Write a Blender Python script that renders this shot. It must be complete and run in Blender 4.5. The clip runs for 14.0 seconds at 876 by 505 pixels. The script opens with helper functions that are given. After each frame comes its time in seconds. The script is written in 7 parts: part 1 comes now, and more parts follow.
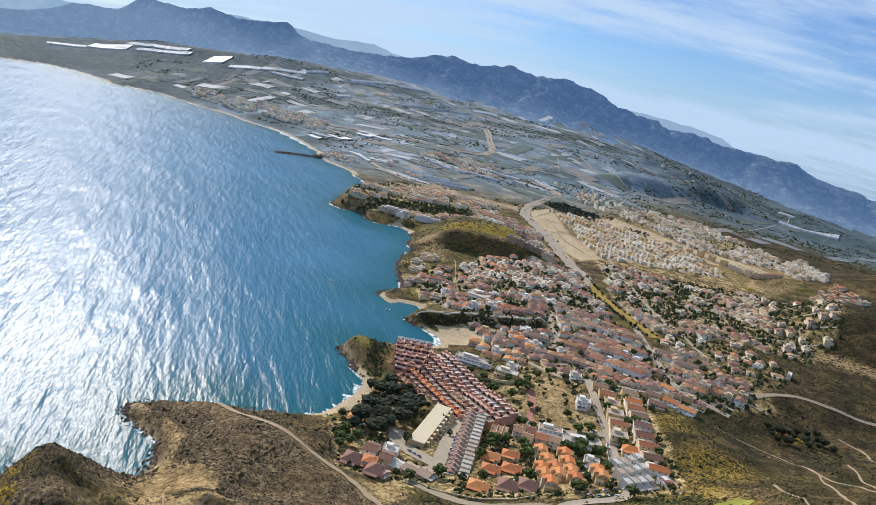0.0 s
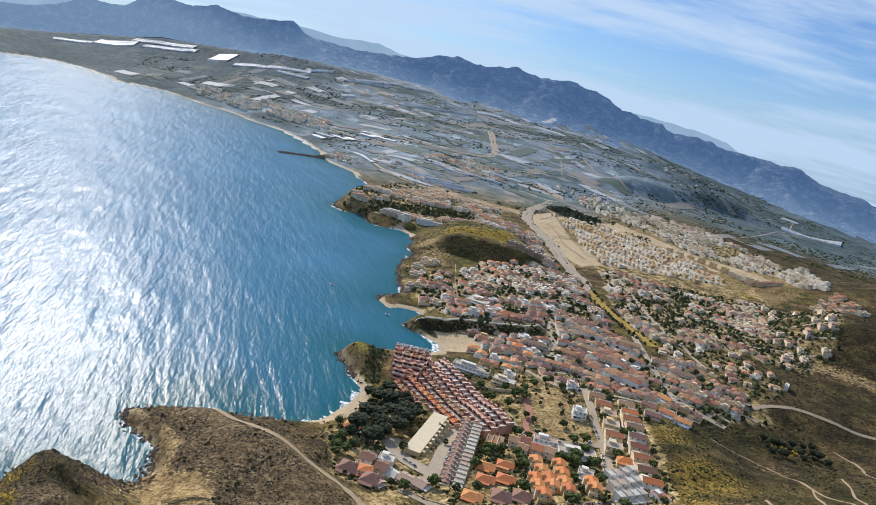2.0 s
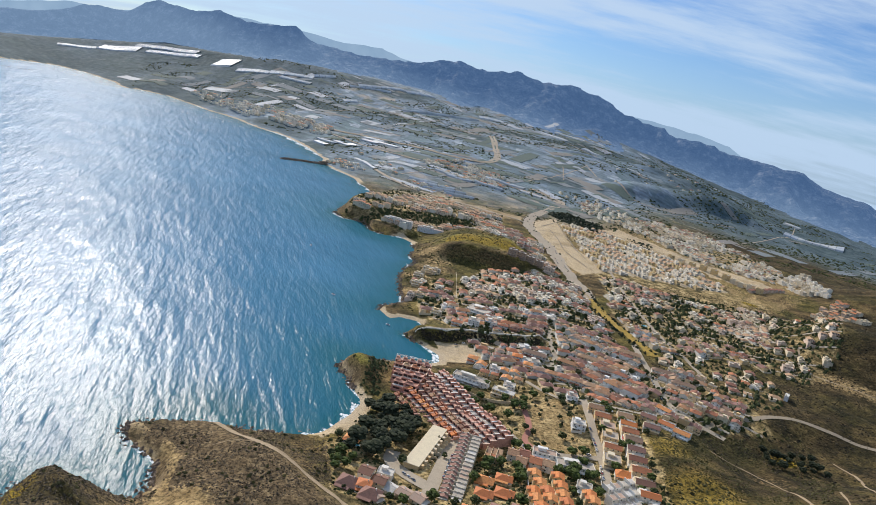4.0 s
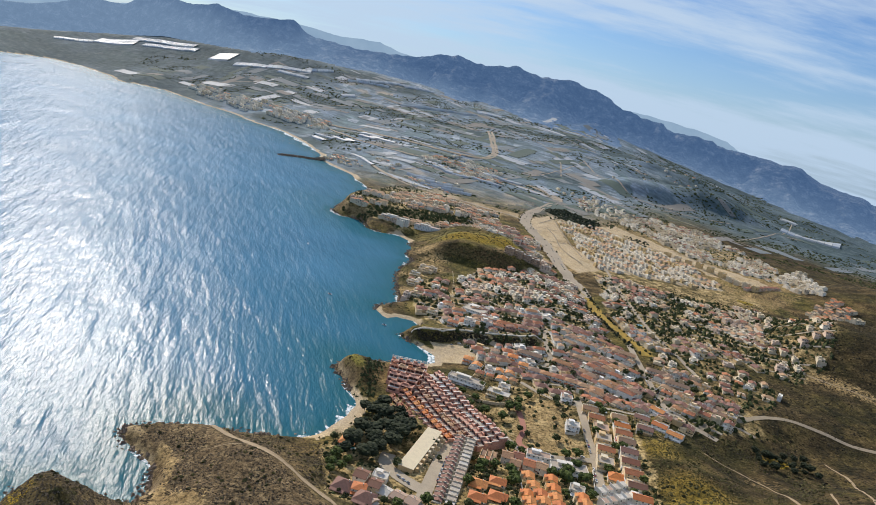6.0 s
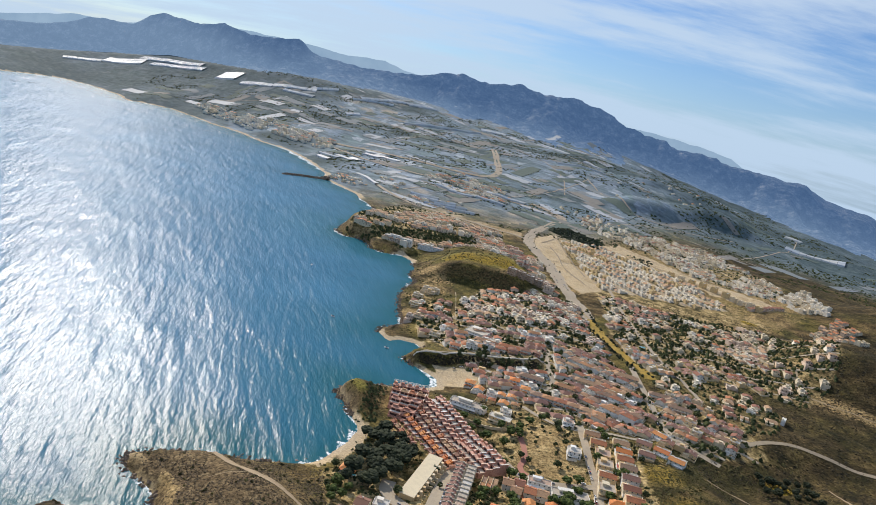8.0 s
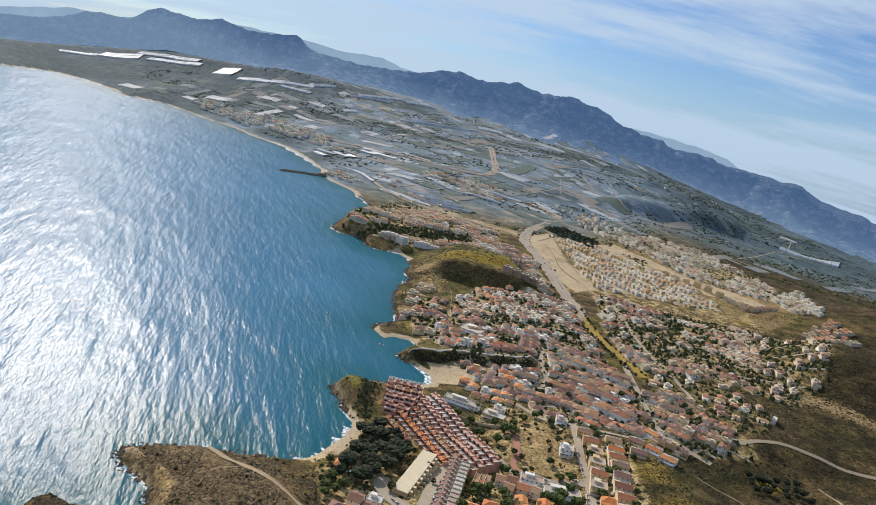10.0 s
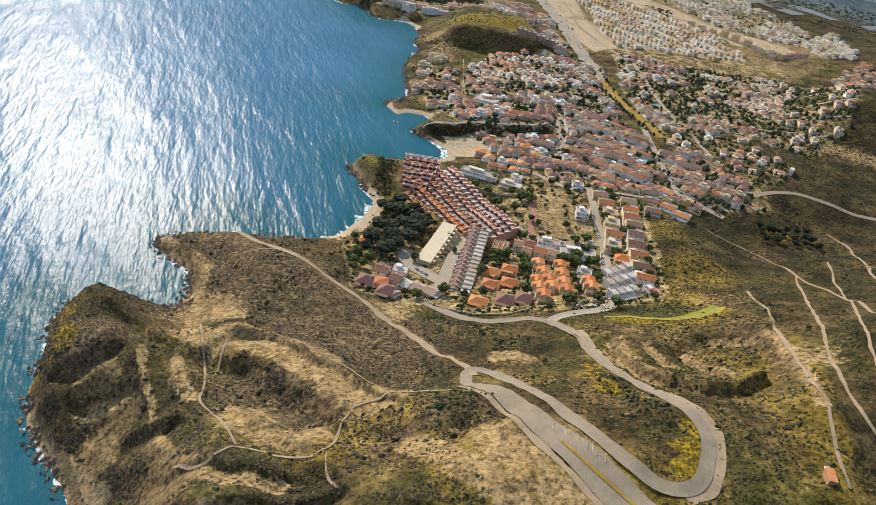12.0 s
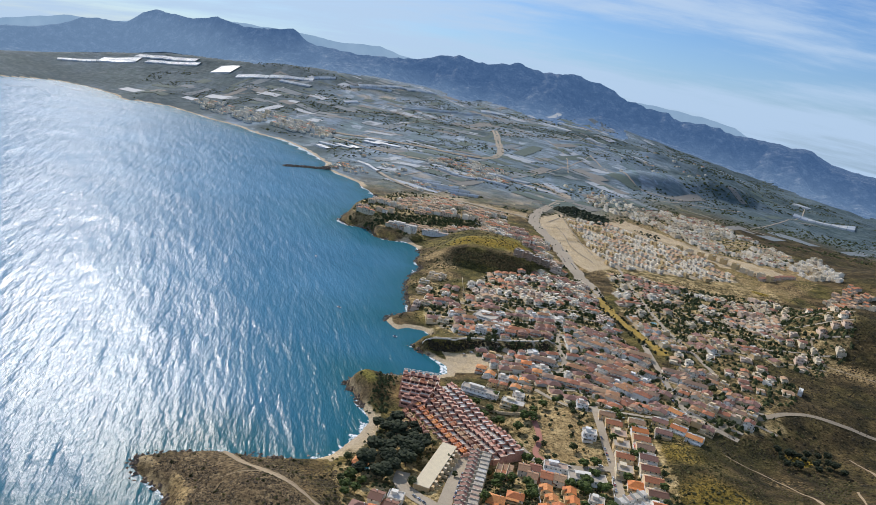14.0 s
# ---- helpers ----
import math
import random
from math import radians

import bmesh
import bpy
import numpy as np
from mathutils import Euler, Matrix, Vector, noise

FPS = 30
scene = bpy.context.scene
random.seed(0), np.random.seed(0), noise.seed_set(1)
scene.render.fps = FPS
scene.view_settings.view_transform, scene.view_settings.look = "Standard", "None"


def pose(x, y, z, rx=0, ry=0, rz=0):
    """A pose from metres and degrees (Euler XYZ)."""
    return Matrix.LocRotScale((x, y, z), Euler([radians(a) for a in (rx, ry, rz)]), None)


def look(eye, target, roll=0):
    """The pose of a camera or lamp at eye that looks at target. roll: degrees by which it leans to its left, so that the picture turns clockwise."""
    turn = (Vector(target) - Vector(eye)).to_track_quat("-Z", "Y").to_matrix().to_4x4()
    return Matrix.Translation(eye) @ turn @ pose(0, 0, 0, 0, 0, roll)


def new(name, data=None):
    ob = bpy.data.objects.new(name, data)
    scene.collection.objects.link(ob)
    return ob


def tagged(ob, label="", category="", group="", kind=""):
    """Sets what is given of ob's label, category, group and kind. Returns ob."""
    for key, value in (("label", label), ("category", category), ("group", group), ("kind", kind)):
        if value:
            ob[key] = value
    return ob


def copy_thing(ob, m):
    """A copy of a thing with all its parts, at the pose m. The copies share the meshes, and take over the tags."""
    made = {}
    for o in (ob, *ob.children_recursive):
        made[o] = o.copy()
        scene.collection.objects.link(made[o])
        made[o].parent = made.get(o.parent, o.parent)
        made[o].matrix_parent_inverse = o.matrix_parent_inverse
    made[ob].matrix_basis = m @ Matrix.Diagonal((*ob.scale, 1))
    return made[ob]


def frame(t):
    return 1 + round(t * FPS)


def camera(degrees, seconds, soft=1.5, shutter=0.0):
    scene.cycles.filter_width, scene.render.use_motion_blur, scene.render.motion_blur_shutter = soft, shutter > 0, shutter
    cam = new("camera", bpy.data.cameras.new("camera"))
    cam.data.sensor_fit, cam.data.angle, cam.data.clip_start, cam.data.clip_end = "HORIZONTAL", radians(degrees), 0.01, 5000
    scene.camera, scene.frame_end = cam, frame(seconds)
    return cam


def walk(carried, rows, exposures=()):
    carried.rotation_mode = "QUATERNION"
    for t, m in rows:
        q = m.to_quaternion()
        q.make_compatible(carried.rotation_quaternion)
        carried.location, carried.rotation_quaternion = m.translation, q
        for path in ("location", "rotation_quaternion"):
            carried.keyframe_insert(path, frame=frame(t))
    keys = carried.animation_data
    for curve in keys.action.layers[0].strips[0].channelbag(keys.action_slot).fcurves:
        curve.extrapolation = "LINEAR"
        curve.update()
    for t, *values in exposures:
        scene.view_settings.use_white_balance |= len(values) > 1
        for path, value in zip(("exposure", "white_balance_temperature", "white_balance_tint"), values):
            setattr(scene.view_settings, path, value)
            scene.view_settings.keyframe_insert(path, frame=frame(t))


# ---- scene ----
cam = camera(66.31, 14.0, soft=0.6)
# seconds, eye, then degrees: turn to the left, up, lean to the left
PATH = [
    (0, 0.0, -0.0, 285.0, 0.01, -13.66, 11.19),
    (0.5, 0.6, -0.4, 287.4, 0.12, -14.08, 11.50),
    (1, 1.0, -0.5, 290.3, 0.29, -13.91, 11.51),
    (1.5, 1.3, -0.8, 293.0, 0.12, -14.29, 11.92),
    (2, 1.6, -1.1, 295.6, 0.23, -13.80, 11.95),
    (2.5, 2.0, -1.5, 298.1, 0.30, -14.04, 11.35),
    (3, 2.2, -1.7, 300.7, 0.48, -13.78, 11.68),
    (5.5, 3.6, -2.8, 313.8, 0.49, -13.55, 11.99),
    (6, 3.6, -3.1, 316.4, 0.26, -14.14, 12.04),
    (6.5, 3.9, -3.5, 319.2, 0.65, -13.69, 12.14),
    (7, 4.2, -3.9, 322.2, 0.49, -13.32, 12.26),
    (7.5, 4.6, -4.2, 325.0, 0.75, -13.51, 11.49),
    (8, 4.7, -4.6, 327.4, 0.95, -12.93, 11.91),
    (10.5, 6.3, -9.5, 329.5, 0.55, -13.25, 12.42),
    (10.7, 6.7, -9.6, 329.6, 0.60, -14.40, 12.00),
    (10.9, 7.2, -9.7, 329.6, 0.46, -18.11, 10.22),
    (11, 7.4, -9.7, 329.6, 0.51, -23.00, 8.31),
    (11.5, 8.7, -7.6, 331.7, -2.14, -31.33, 12.46),
    (12, 9.0, -5.2, 332.3, -1.70, -32.40, 9.54),
    (12.5, 8.0, -2.2, 331.2, -0.63, -24.90, 7.71),
    (13, 6.8, 0.9, 328.7, 0.90, -16.89, 7.84),
    (13.5, 6.4, 4.5, 327.3, 1.20, -15.04, 8.63),
    (14, 6.4, 8.0, 326.3, 1.24, -14.34, 9.03),
]


def aimed(x, y, z, yaw, pitch, roll):
    a, b = radians(yaw), radians(pitch)
    way = Vector((-math.sin(a) * math.cos(b), math.cos(a) * math.cos(b), math.sin(b)))
    return look((x, y, z), Vector((x, y, z)) + way, roll)


walk(cam, [(row[0], aimed(*row[1:])) for row in PATH], [(0.0, 0.16, 5720, 10), (3.0, 0.14, 5720, 10), (5.5, 0.07, 5970, 10), (7.0, 0.07, 5970, 10), (8.0, 0.12, 5970, 10), (10.5, -0.02, 5990, 10), (11.0, -0.26, 5990, 10), (11.5, 0.20, 6040, 10),
          (12.0, 0.23, 6040, 10), (12.5, 0.30, 5970, 10), (13.0, 0.29, 5670, 10), (13.5, 0.07, 5650, 10), (14.0, 0.01, 5650, 10)])

# ---- light ----
SUN_AZ, SUN_UP = radians(-29.5), radians(30.0)
sun_way = Vector((math.sin(SUN_AZ) * math.cos(SUN_UP), math.cos(SUN_AZ) * math.cos(SUN_UP), math.sin(SUN_UP)))
sun = new("sun", bpy.data.lights.new("sun", "SUN"))
sun.data.energy, sun.data.angle, sun.data.color = 5.0, radians(0.6), (1.0, 0.87, 0.70)
sun.matrix_world = look(sun_way * 3000, (0, 0, 0))


class Nodes:
    """Short hand for a node tree."""

    def __init__(self, tree):
        self.tree, self.nodes = tree, tree.nodes
        tree.nodes.clear()

    def add(self, kind, links=()):
        node = self.nodes.new(kind)
        for index, source in dict(links).items():
            self.tree.links.new(source, node.inputs[index])
        return node

    def noise(self, vector, scale, detail=4.0, rough=0.55):
        n = self.add("ShaderNodeTexNoise", {"Vector": vector})
        n.inputs["Scale"].default_value, n.inputs["Detail"].default_value, n.inputs["Roughness"].default_value = scale, detail, rough
        return n.outputs["Fac"]

    def math(self, op, a, b=0.5, clamp=False):
        n = self.add("ShaderNodeMath")
        n.operation, n.use_clamp = op, clamp
        for i, v in enumerate((a, b)):
            if isinstance(v, (int, float)):
                n.inputs[i].default_value = v
            else:
                self.tree.links.new(v, n.inputs[i])
        return n.outputs[0]

    def span(self, value, low, high):
        """0 at low, 1 at high, smooth between."""
        n = self.add("ShaderNodeMapRange", {0: value})
        n.interpolation_type = "SMOOTHSTEP"
        n.inputs[1].default_value, n.inputs[2].default_value = low, high
        return n.outputs[0]

    def mix(self, fac, a, b, mode="MIX"):
        n = self.add("ShaderNodeMix")
        n.data_type, n.blend_type = "RGBA", mode
        for i, v in ((0, fac), (6, a), (7, b)):
            if isinstance(v, (int, float)):
                n.inputs[i].default_value = v
            elif isinstance(v, tuple):
                n.inputs[i].default_value = (*v, 1.0)[:4]
            else:
                self.tree.links.new(v, n.inputs[i])
        return n.outputs[2]

    def ramp(self, fac, stops):
        n = self.add("ShaderNodeValToRGB", {0: fac})
        while len(n.color_ramp.elements) < len(stops):
            n.color_ramp.elements.new(0.5)
        for e, (at, colour) in zip(n.color_ramp.elements, stops):
            e.position, e.color = at, (*colour, 1.0)
        return n.outputs[0]

    def bump(self, heightmap, metres, strength=1.0):
        n = self.add("ShaderNodeBump", {"Height": heightmap})
        n.inputs["Distance"].default_value, n.inputs["Strength"].default_value = metres, strength
        return n.outputs[0]


world = bpy.data.worlds.new("sky")
scene.world = world
world.use_nodes = True
g = Nodes(world.node_tree)
sky = g.add("ShaderNodeTexSky")
sky.sky_type, sky.sun_disc, sky.sun_elevation, sky.sun_rotation = "NISHITA", False, SUN_UP, SUN_AZ
sky.altitude, sky.air_density, sky.dust_density, sky.ozone_density = 300.0, 1.0, 0.8, 3.0
way = g.add("ShaderNodeTexCoord").outputs["Generated"]
part_xyz = g.add("ShaderNodeSeparateXYZ", {0: way})
lift = g.math("MAXIMUM", part_xyz.outputs[2], -0.08)
lift = g.math("ADD", lift, 0.17)
flat_xyz = g.add("ShaderNodeCombineXYZ", {0: g.math("DIVIDE", part_xyz.outputs[0], lift), 1: g.math("DIVIDE", part_xyz.outputs[1], lift)})
turned = g.add("ShaderNodeMapping", {"Vector": flat_xyz.outputs[0]})
turned.inputs["Rotation"].default_value = (0, 0, radians(-28))
turned.inputs["Scale"].default_value = (0.42, 1.0, 1.0)
wisps = g.noise(turned.outputs[0], 1.1, 8.0, 0.62)
veil = g.span(wisps, 0.37, 0.585)
vivid = g.add("ShaderNodeHueSaturation", {"Color": sky.outputs[0]})
vivid.inputs["Saturation"].default_value, vivid.inputs["Value"].default_value = 1.18, 1.15
vivid = g.mix(1.0, vivid.outputs[0], (0.68, 0.90, 1.18), "MULTIPLY")
cloudy = g.mix(g.math("MULTIPLY", veil, 0.88), vivid, (8.6, 9.9, 11.2))
low = g.span(part_xyz.outputs[2], 0.24, -0.04)
cloudy = g.mix(g.math("MULTIPLY", low, 0.6), cloudy, (7.4, 9.3, 11.2))
back = g.add("ShaderNodeBackground", {0: cloudy})
back.inputs[1].default_value = 0.064
g.add("ShaderNodeOutputWorld", {0: back.outputs[0]})


# ---- materials ----
def material(name):
    m = bpy.data.materials.new(name)
    m.use_nodes = True
    return m, Nodes(m.node_tree)


def surface(n, colour, rough=0.8, normal=None, metal=0.0, spec=0.35):
    p = n.add("ShaderNodeBsdfPrincipled")
    if isinstance(colour, tuple):
        p.inputs["Base Color"].default_value = (*colour, 1.0)
    else:
        n.tree.links.new(colour, p.inputs["Base Color"])
    if isinstance(rough, (int, float)):
        p.inputs["Roughness"].default_value = rough
    else:
        n.tree.links.new(rough, p.inputs["Roughness"])
    p.inputs["Metallic"].default_value, p.inputs["Specular IOR Level"].default_value = metal, spec
    if normal is not None:
        n.tree.links.new(normal, p.inputs["Normal"])
    return p


def finish(n, shader):
    n.add("ShaderNodeOutputMaterial", {0: shader.outputs[0]})


def plain(name, colour, other, size=1.5, rough=0.85, relief=0.02, vary=0.0, palette=None, spec=0.3):
    """A surface of two colours in patches and grain of that size in metres; palette: colours picked per object."""
    m, n = material(name)
    place = n.add("ShaderNodeNewGeometry").outputs["Position"]
    if palette:
        pick = n.add("ShaderNodeObjectInfo").outputs["Random"]
        r = n.add("ShaderNodeValToRGB", {0: pick})
        r.color_ramp.interpolation = "CONSTANT"
        while len(r.color_ramp.elements) < len(palette):
            r.color_ramp.elements.new(0.5)
        for i, (e, c) in enumerate(zip(r.color_ramp.elements, palette)):
            e.position, e.color = i / len(palette), (*c, 1.0)
        base = r.outputs[0]
    else:
        base = n.mix(0.0, colour, colour)
    patch = n.noise(place, 1.0 / size, 5.0, 0.6)
    base = n.mix(n.span(patch, 0.35, 0.75), base, n.mix(0.6, base, other), "MIX")
    grain = n.noise(place, 6.0 / size, 3.0, 0.6)
    base = n.mix(0.35, base, n.ramp(grain, [(0.25, (0.55, 0.55, 0.55)), (0.75, (1.25, 1.25, 1.25))]), "MULTIPLY")
    finish(n, surface(n, base, rough, n.bump(grain, relief), spec=spec))
    return m


# ---- plan: coast, hills and heights ----
COAST_FAR = [(-3900, 2650), (-2420, 3390), (-2370, 3555), (-2290, 3680), (-2090, 3620), (-1830, 3420), (-1680, 3235), (-1625, 3282), (-1480, 3272),
             (-1260, 3090), (-1161, 2990), (-1017, 2911), (-843, 2723), (-720, 2662), (-576, 2455), (-452, 2218), (-440, 2120)]
COAST_TOWN = [(-383, 2049), (-302, 1950), (-261, 1858), (-214, 1770), (-224, 1685), (-240, 1576), (-248, 1489), (-252, 1425),
              (-223, 1392), (-193, 1394), (-176, 1382), (-158, 1331), (-120, 1314), (-93, 1331), (-63, 1293), (-53, 1254),
              (-60, 1190), (-41, 1149), (-55, 1101), (-60, 1052), (-56, 1004), (-47, 952), (-38, 916)]
COAST_COVE = [(-54, 899), (-69, 886), (-67, 864), (-50, 841), (-36, 855), (-13, 851), (0, 836), (-14, 815), (-28, 796), (-14, 782),
              (2, 769), (14, 760), (23, 750), (24, 730), (8, 717), (-22, 708), (-36, 702), (-55, 693), (-76, 680), (-82, 663),
              (-71, 643), (-59, 619), (-48, 601), (-46, 589), (-51, 566), (-60, 546), (-69, 524), (-80, 513)]
COAST_NEAR = [(-110, 506), (-146, 498), (-171, 494), (-196, 486), (-218, 474), (-212, 458), (-192, 446), (-177, 435), (-169, 424),
              (-164, 402), (-166, 386), (-178, 380), (-190, 386), (-214, 396), (-228, 388), (-241, 374), (-240, 346), (-229, 318),
              (-220, 288), (-207, 262), (-186, 243), (-164, 222), (-146, 196), (-140, 160), (-190, 90), (-260, -60), (-420, -300), (-900, -900), (-2500, -2600)]
LAND = np.array(COAST_FAR + COAST_TOWN + COAST_COVE + COAST_NEAR + [(-2500, -6000), (6000, -6000), (6000, 6000), (-3900, 6000)], float)
BEACHES = [(20, 742, 45), (-55, 568, 55), (-640, 2560, 520), (-330, 2000, 130), (-40, 848, 40), (-70, 1318, 40), (-1400, 3250, 700), (-3000, 3600, 1200)]
# x, y, half widths, turn in degrees, height
HILLS = [(20, 1225, 60, 60, 0, 10), (-66, 655, 30, 34, 0, 13), (-190, 1500, 55, 110, 20, 14), (-120, 1360, 70, 30, 0, 8),
         (700, 1040, 140, 120, 30, 55), (900, 860, 160, 120, 0, 60), (1150, 1500, 300, 180, 20, 45), (420, 640, 150, 60, 30, -12),
         (-196, 320, 40, 56, 10, 21), (190, 300, 60, 50, 20, -16), (700, 2550, 170, 90, 10, 50), (1000, 2700, 200, 110, 0, 55),
         (180, 640, 70, 60, 0, 6), (255, 560, 60, 70, 0, 14), (-110, 430, 60, 45, 20, 9)]

# lines of higher ground: crest, height, half width
CRESTS = [([(54, 251), (17, 254), (4, 260), (-17, 279), (-47, 303), (-74, 326), (-100, 333)], 7, 17), ([(-149, 296), (-137, 271), (-122, 247), (-108, 225)], 3, 7), ([(-126, 380), (-118, 345)], 4, 14),
          ([(-218, 376), (-200, 345)], 5, 15), ([(264, 434), (234, 332), (227, 286), (211, 235), (202, 190)], 6, 12), ([(-150, 470), (-100, 430), (-60, 395)], 6, 22)]
# banks that fall away to the right of their line: line, drop, run, and how far the ground takes to come back below (or above, where the upper side is raised)
CUTS = [([(-98, 328), (-74, 326), (-47, 300), (-17, 276), (4, 257)], 4.5, 4, 22), ([(-100, 314), (-86, 307), (-64, 291), (-41, 274), (-20, 250)], 13, 17, 42), ([(-98, 268), (-76, 250), (-52, 224), (-30, 208)], 5, 8, 24),
        ([(-96, 198), (-62, 189), (-36, 188)], 4, 5, 18), ([(-72, 166), (-44, 170), (-14, 176)], 4, 5, 18), ([(-192, 283), (-168, 295)], 8, 1.8, 13), ([(-173, 271), (-153, 272)], 6, 3, 14), ([(-129, 240), (-111, 238)], 6, 4, 16),
        ([(-128, 300), (-120, 272), (-100, 250), (-84, 226)], 4, 6, 20), ([(-176, 328), (-160, 324), (-146, 312)], 5, 6, 20), ([(-10, 232), (14, 236), (38, 232)], 4, 9, 30), ([(-20, 196), (6, 176), (40, 168)], 4, 9, 30),
        ([(164, 340), (168, 296)], 3.0, 3, 14), ([(190, 332), (187, 276)], 3.5, 4, 16), ([(144, 336), (147, 304)], 2.5, 3, 12), ([(205, 345), (232, 338), (246, 360)], 3, 4, 16)]
RAISED = [([(140, 332), (140, 312), (144, 291), (153, 275), (167, 264), (184, 265), (204, 282)], 9.5, 6, 60),
          ([(-15, 784), (0, 792), (17, 793), (35, 796), (53, 808), (89, 813), (126, 821), (149, 829)], 9.0, 6, 90)]

SCARP = [(-190, 1395), (-136, 1438), (-80, 1492), (-12, 1506), (50, 1522)]


def hashed(i, j, seed):
    n = np.sin(i * 127.1 + j * 311.7 + seed * 74.7) * 43758.5453
    return n - np.floor(n)


def wavy(x, y, size, seed=0, octaves=3):
    """Smooth value noise from -1 to 1; its coarsest cells are that many metres across."""
    total, amp, norm = np.zeros_like(x, dtype=float), 1.0, 0.0
    for o in range(octaves):
        u, v = x / size * 2 ** o + 31.7 * o, y / size * 2 ** o - 17.3 * o
        i, j = np.floor(u), np.floor(v)
        a, b = u - i, v - j
        a, b = a * a * (3 - 2 * a), b * b * (3 - 2 * b)
        c = (hashed(i, j, seed + o) * (1 - a) + hashed(i + 1, j, seed + o) * a) * (1 - b) + (hashed(i, j + 1, seed + o) * (1 - a) + hashed(i + 1, j + 1, seed + o) * a) * b
        total, norm, amp = total + amp * (2 * c - 1), norm + amp, amp * 0.5
    return total / norm


def ease(v):
    v = np.clip(v, 0, 1)
    return v * v * (3 - 2 * v)


def line_gap(x, y, line, closed=False):
    """Distance from points to a line of plan points."""
    p = np.array(line, float)
    q = np.roll(p, -1, 0) if closed else p[1:]
    best = np.full(x.shape, 1e18)
    for (ax, ay), (bx, by) in zip(p, q):
        dx, dy = bx - ax, by - ay
        s = np.clip(((x - ax) * dx + (y - ay) * dy) / (dx * dx + dy * dy + 1e-9), 0, 1)
        best = np.minimum(best, (x - ax - s * dx) ** 2 + (y - ay - s * dy) ** 2)
    return np.sqrt(best)


def bank(x, y, line):
    """Metres to the right of a line, below 0 to its left, and 1 beside it, fading to 0 past its ends."""
    p = np.array(line, float)
    best, right, past = np.full(x.shape, 1e18), np.zeros(x.shape), np.zeros(x.shape)
    for (ax, ay), (bx, by) in zip(p[:-1], p[1:]):
        dx, dy = bx - ax, by - ay
        size = math.hypot(dx, dy)
        s = ((x - ax) * dx + (y - ay) * dy) / (size * size)
        c = np.clip(s, 0, 1)
        gap = (x - ax - c * dx) ** 2 + (y - ay - c * dy) ** 2
        over = np.abs(s - c) * size
        near = gap < best
        cross = ((x - ax) * dy - (y - ay) * dx) / size
        side = np.where(cross < 0, -1.0, 1.0) * np.sqrt(gap)
        best, right, past = np.where(near, gap, best), np.where(near, side, right), np.where(near, over, past)
    return right, ease(1 - past / 16)


def inside(x, y, area):
    p = np.array(area, float)
    q = np.roll(p, -1, 0)
    odd = np.zeros(x.shape, bool)
    for (ax, ay), (bx, by) in zip(p, q):
        odd ^= ((ay > y) != (by > y)) & (x < (bx - ax) * (y - ay) / (by - ay + 1e-12) + ax)
    return odd


def inland(x, y):
    """Metres from the shore, below 0 at sea, with a ragged edge."""
    gap = line_gap(x, y, LAND, True)
    near = np.clip(np.hypot(x, y) / 800, 0.6, 4)
    return np.where(inside(x, y, LAND), gap, -gap) + near * (2.6 * wavy(x, y, 28, 5, 3) + 1.2 * wavy(x, y, 7, 9, 2))


FOOT_AT = [-42, -35.5, -32.2, -24.9, -20.8, -15.7, -10.2, -4.6, -0.2, 4.6, 9.2, 14.0, 18.7, 23.2, 27.2, 31.8, 42]
FOOT_UP = [-3.1, -2.6, -2.3, -1.1, -1.0, -0.5, -0.4, -0.6, -1.0, -1.2, -1.2, -1.9, -2.8, -3.8, -4.1, -4.8, -5.5]
RIDGE_AT = [-42, -35.6, -33.7, -31.3, -30.4, -29.2, -27.5, -26.3, -25.4, -24.4, -22.7, -21.2, -19, -16.9, -15.4, -14.2, -12.8, -10.5, -7.7, -5.4,
            -3.7, -1.9, -0.4, 2.4, 3.3, 5.2, 7.5, 10, 11.5, 13.8, 16.2, 18.4, 20.2, 21.8, 25.9, 26.8, 28, 31.1, 42]
RIDGE_UP = [-1.6, -1.01, -0.78, -0.15, 0.4, 0.66, 0.58, 1.47, 1.83, 1.72, 1.61, 2.06, 1.62, 1.96, 2.08, 1.27, 1.12, 0.95, 1.08, 1.34,
            1.93, 2.18, 1.94, 2.06, 2.37, 1.96, 1.99, 1.36, 0.91, 0.51, -0.14, -0.27, -0.66, -0.71, -1.22, -1.63, -1.95, -2.78, -4.2]


def foot_line(x, y, az):
    """How far off the mountains begin, with spurs and side valleys."""
    return 4230 + 900 * ease((-az - 16) / 14) - 430 * ease(1.7 * wavy(x, y * 0.5, 380, 35, 3) + 0.3) * ease((az + 22) / 12)


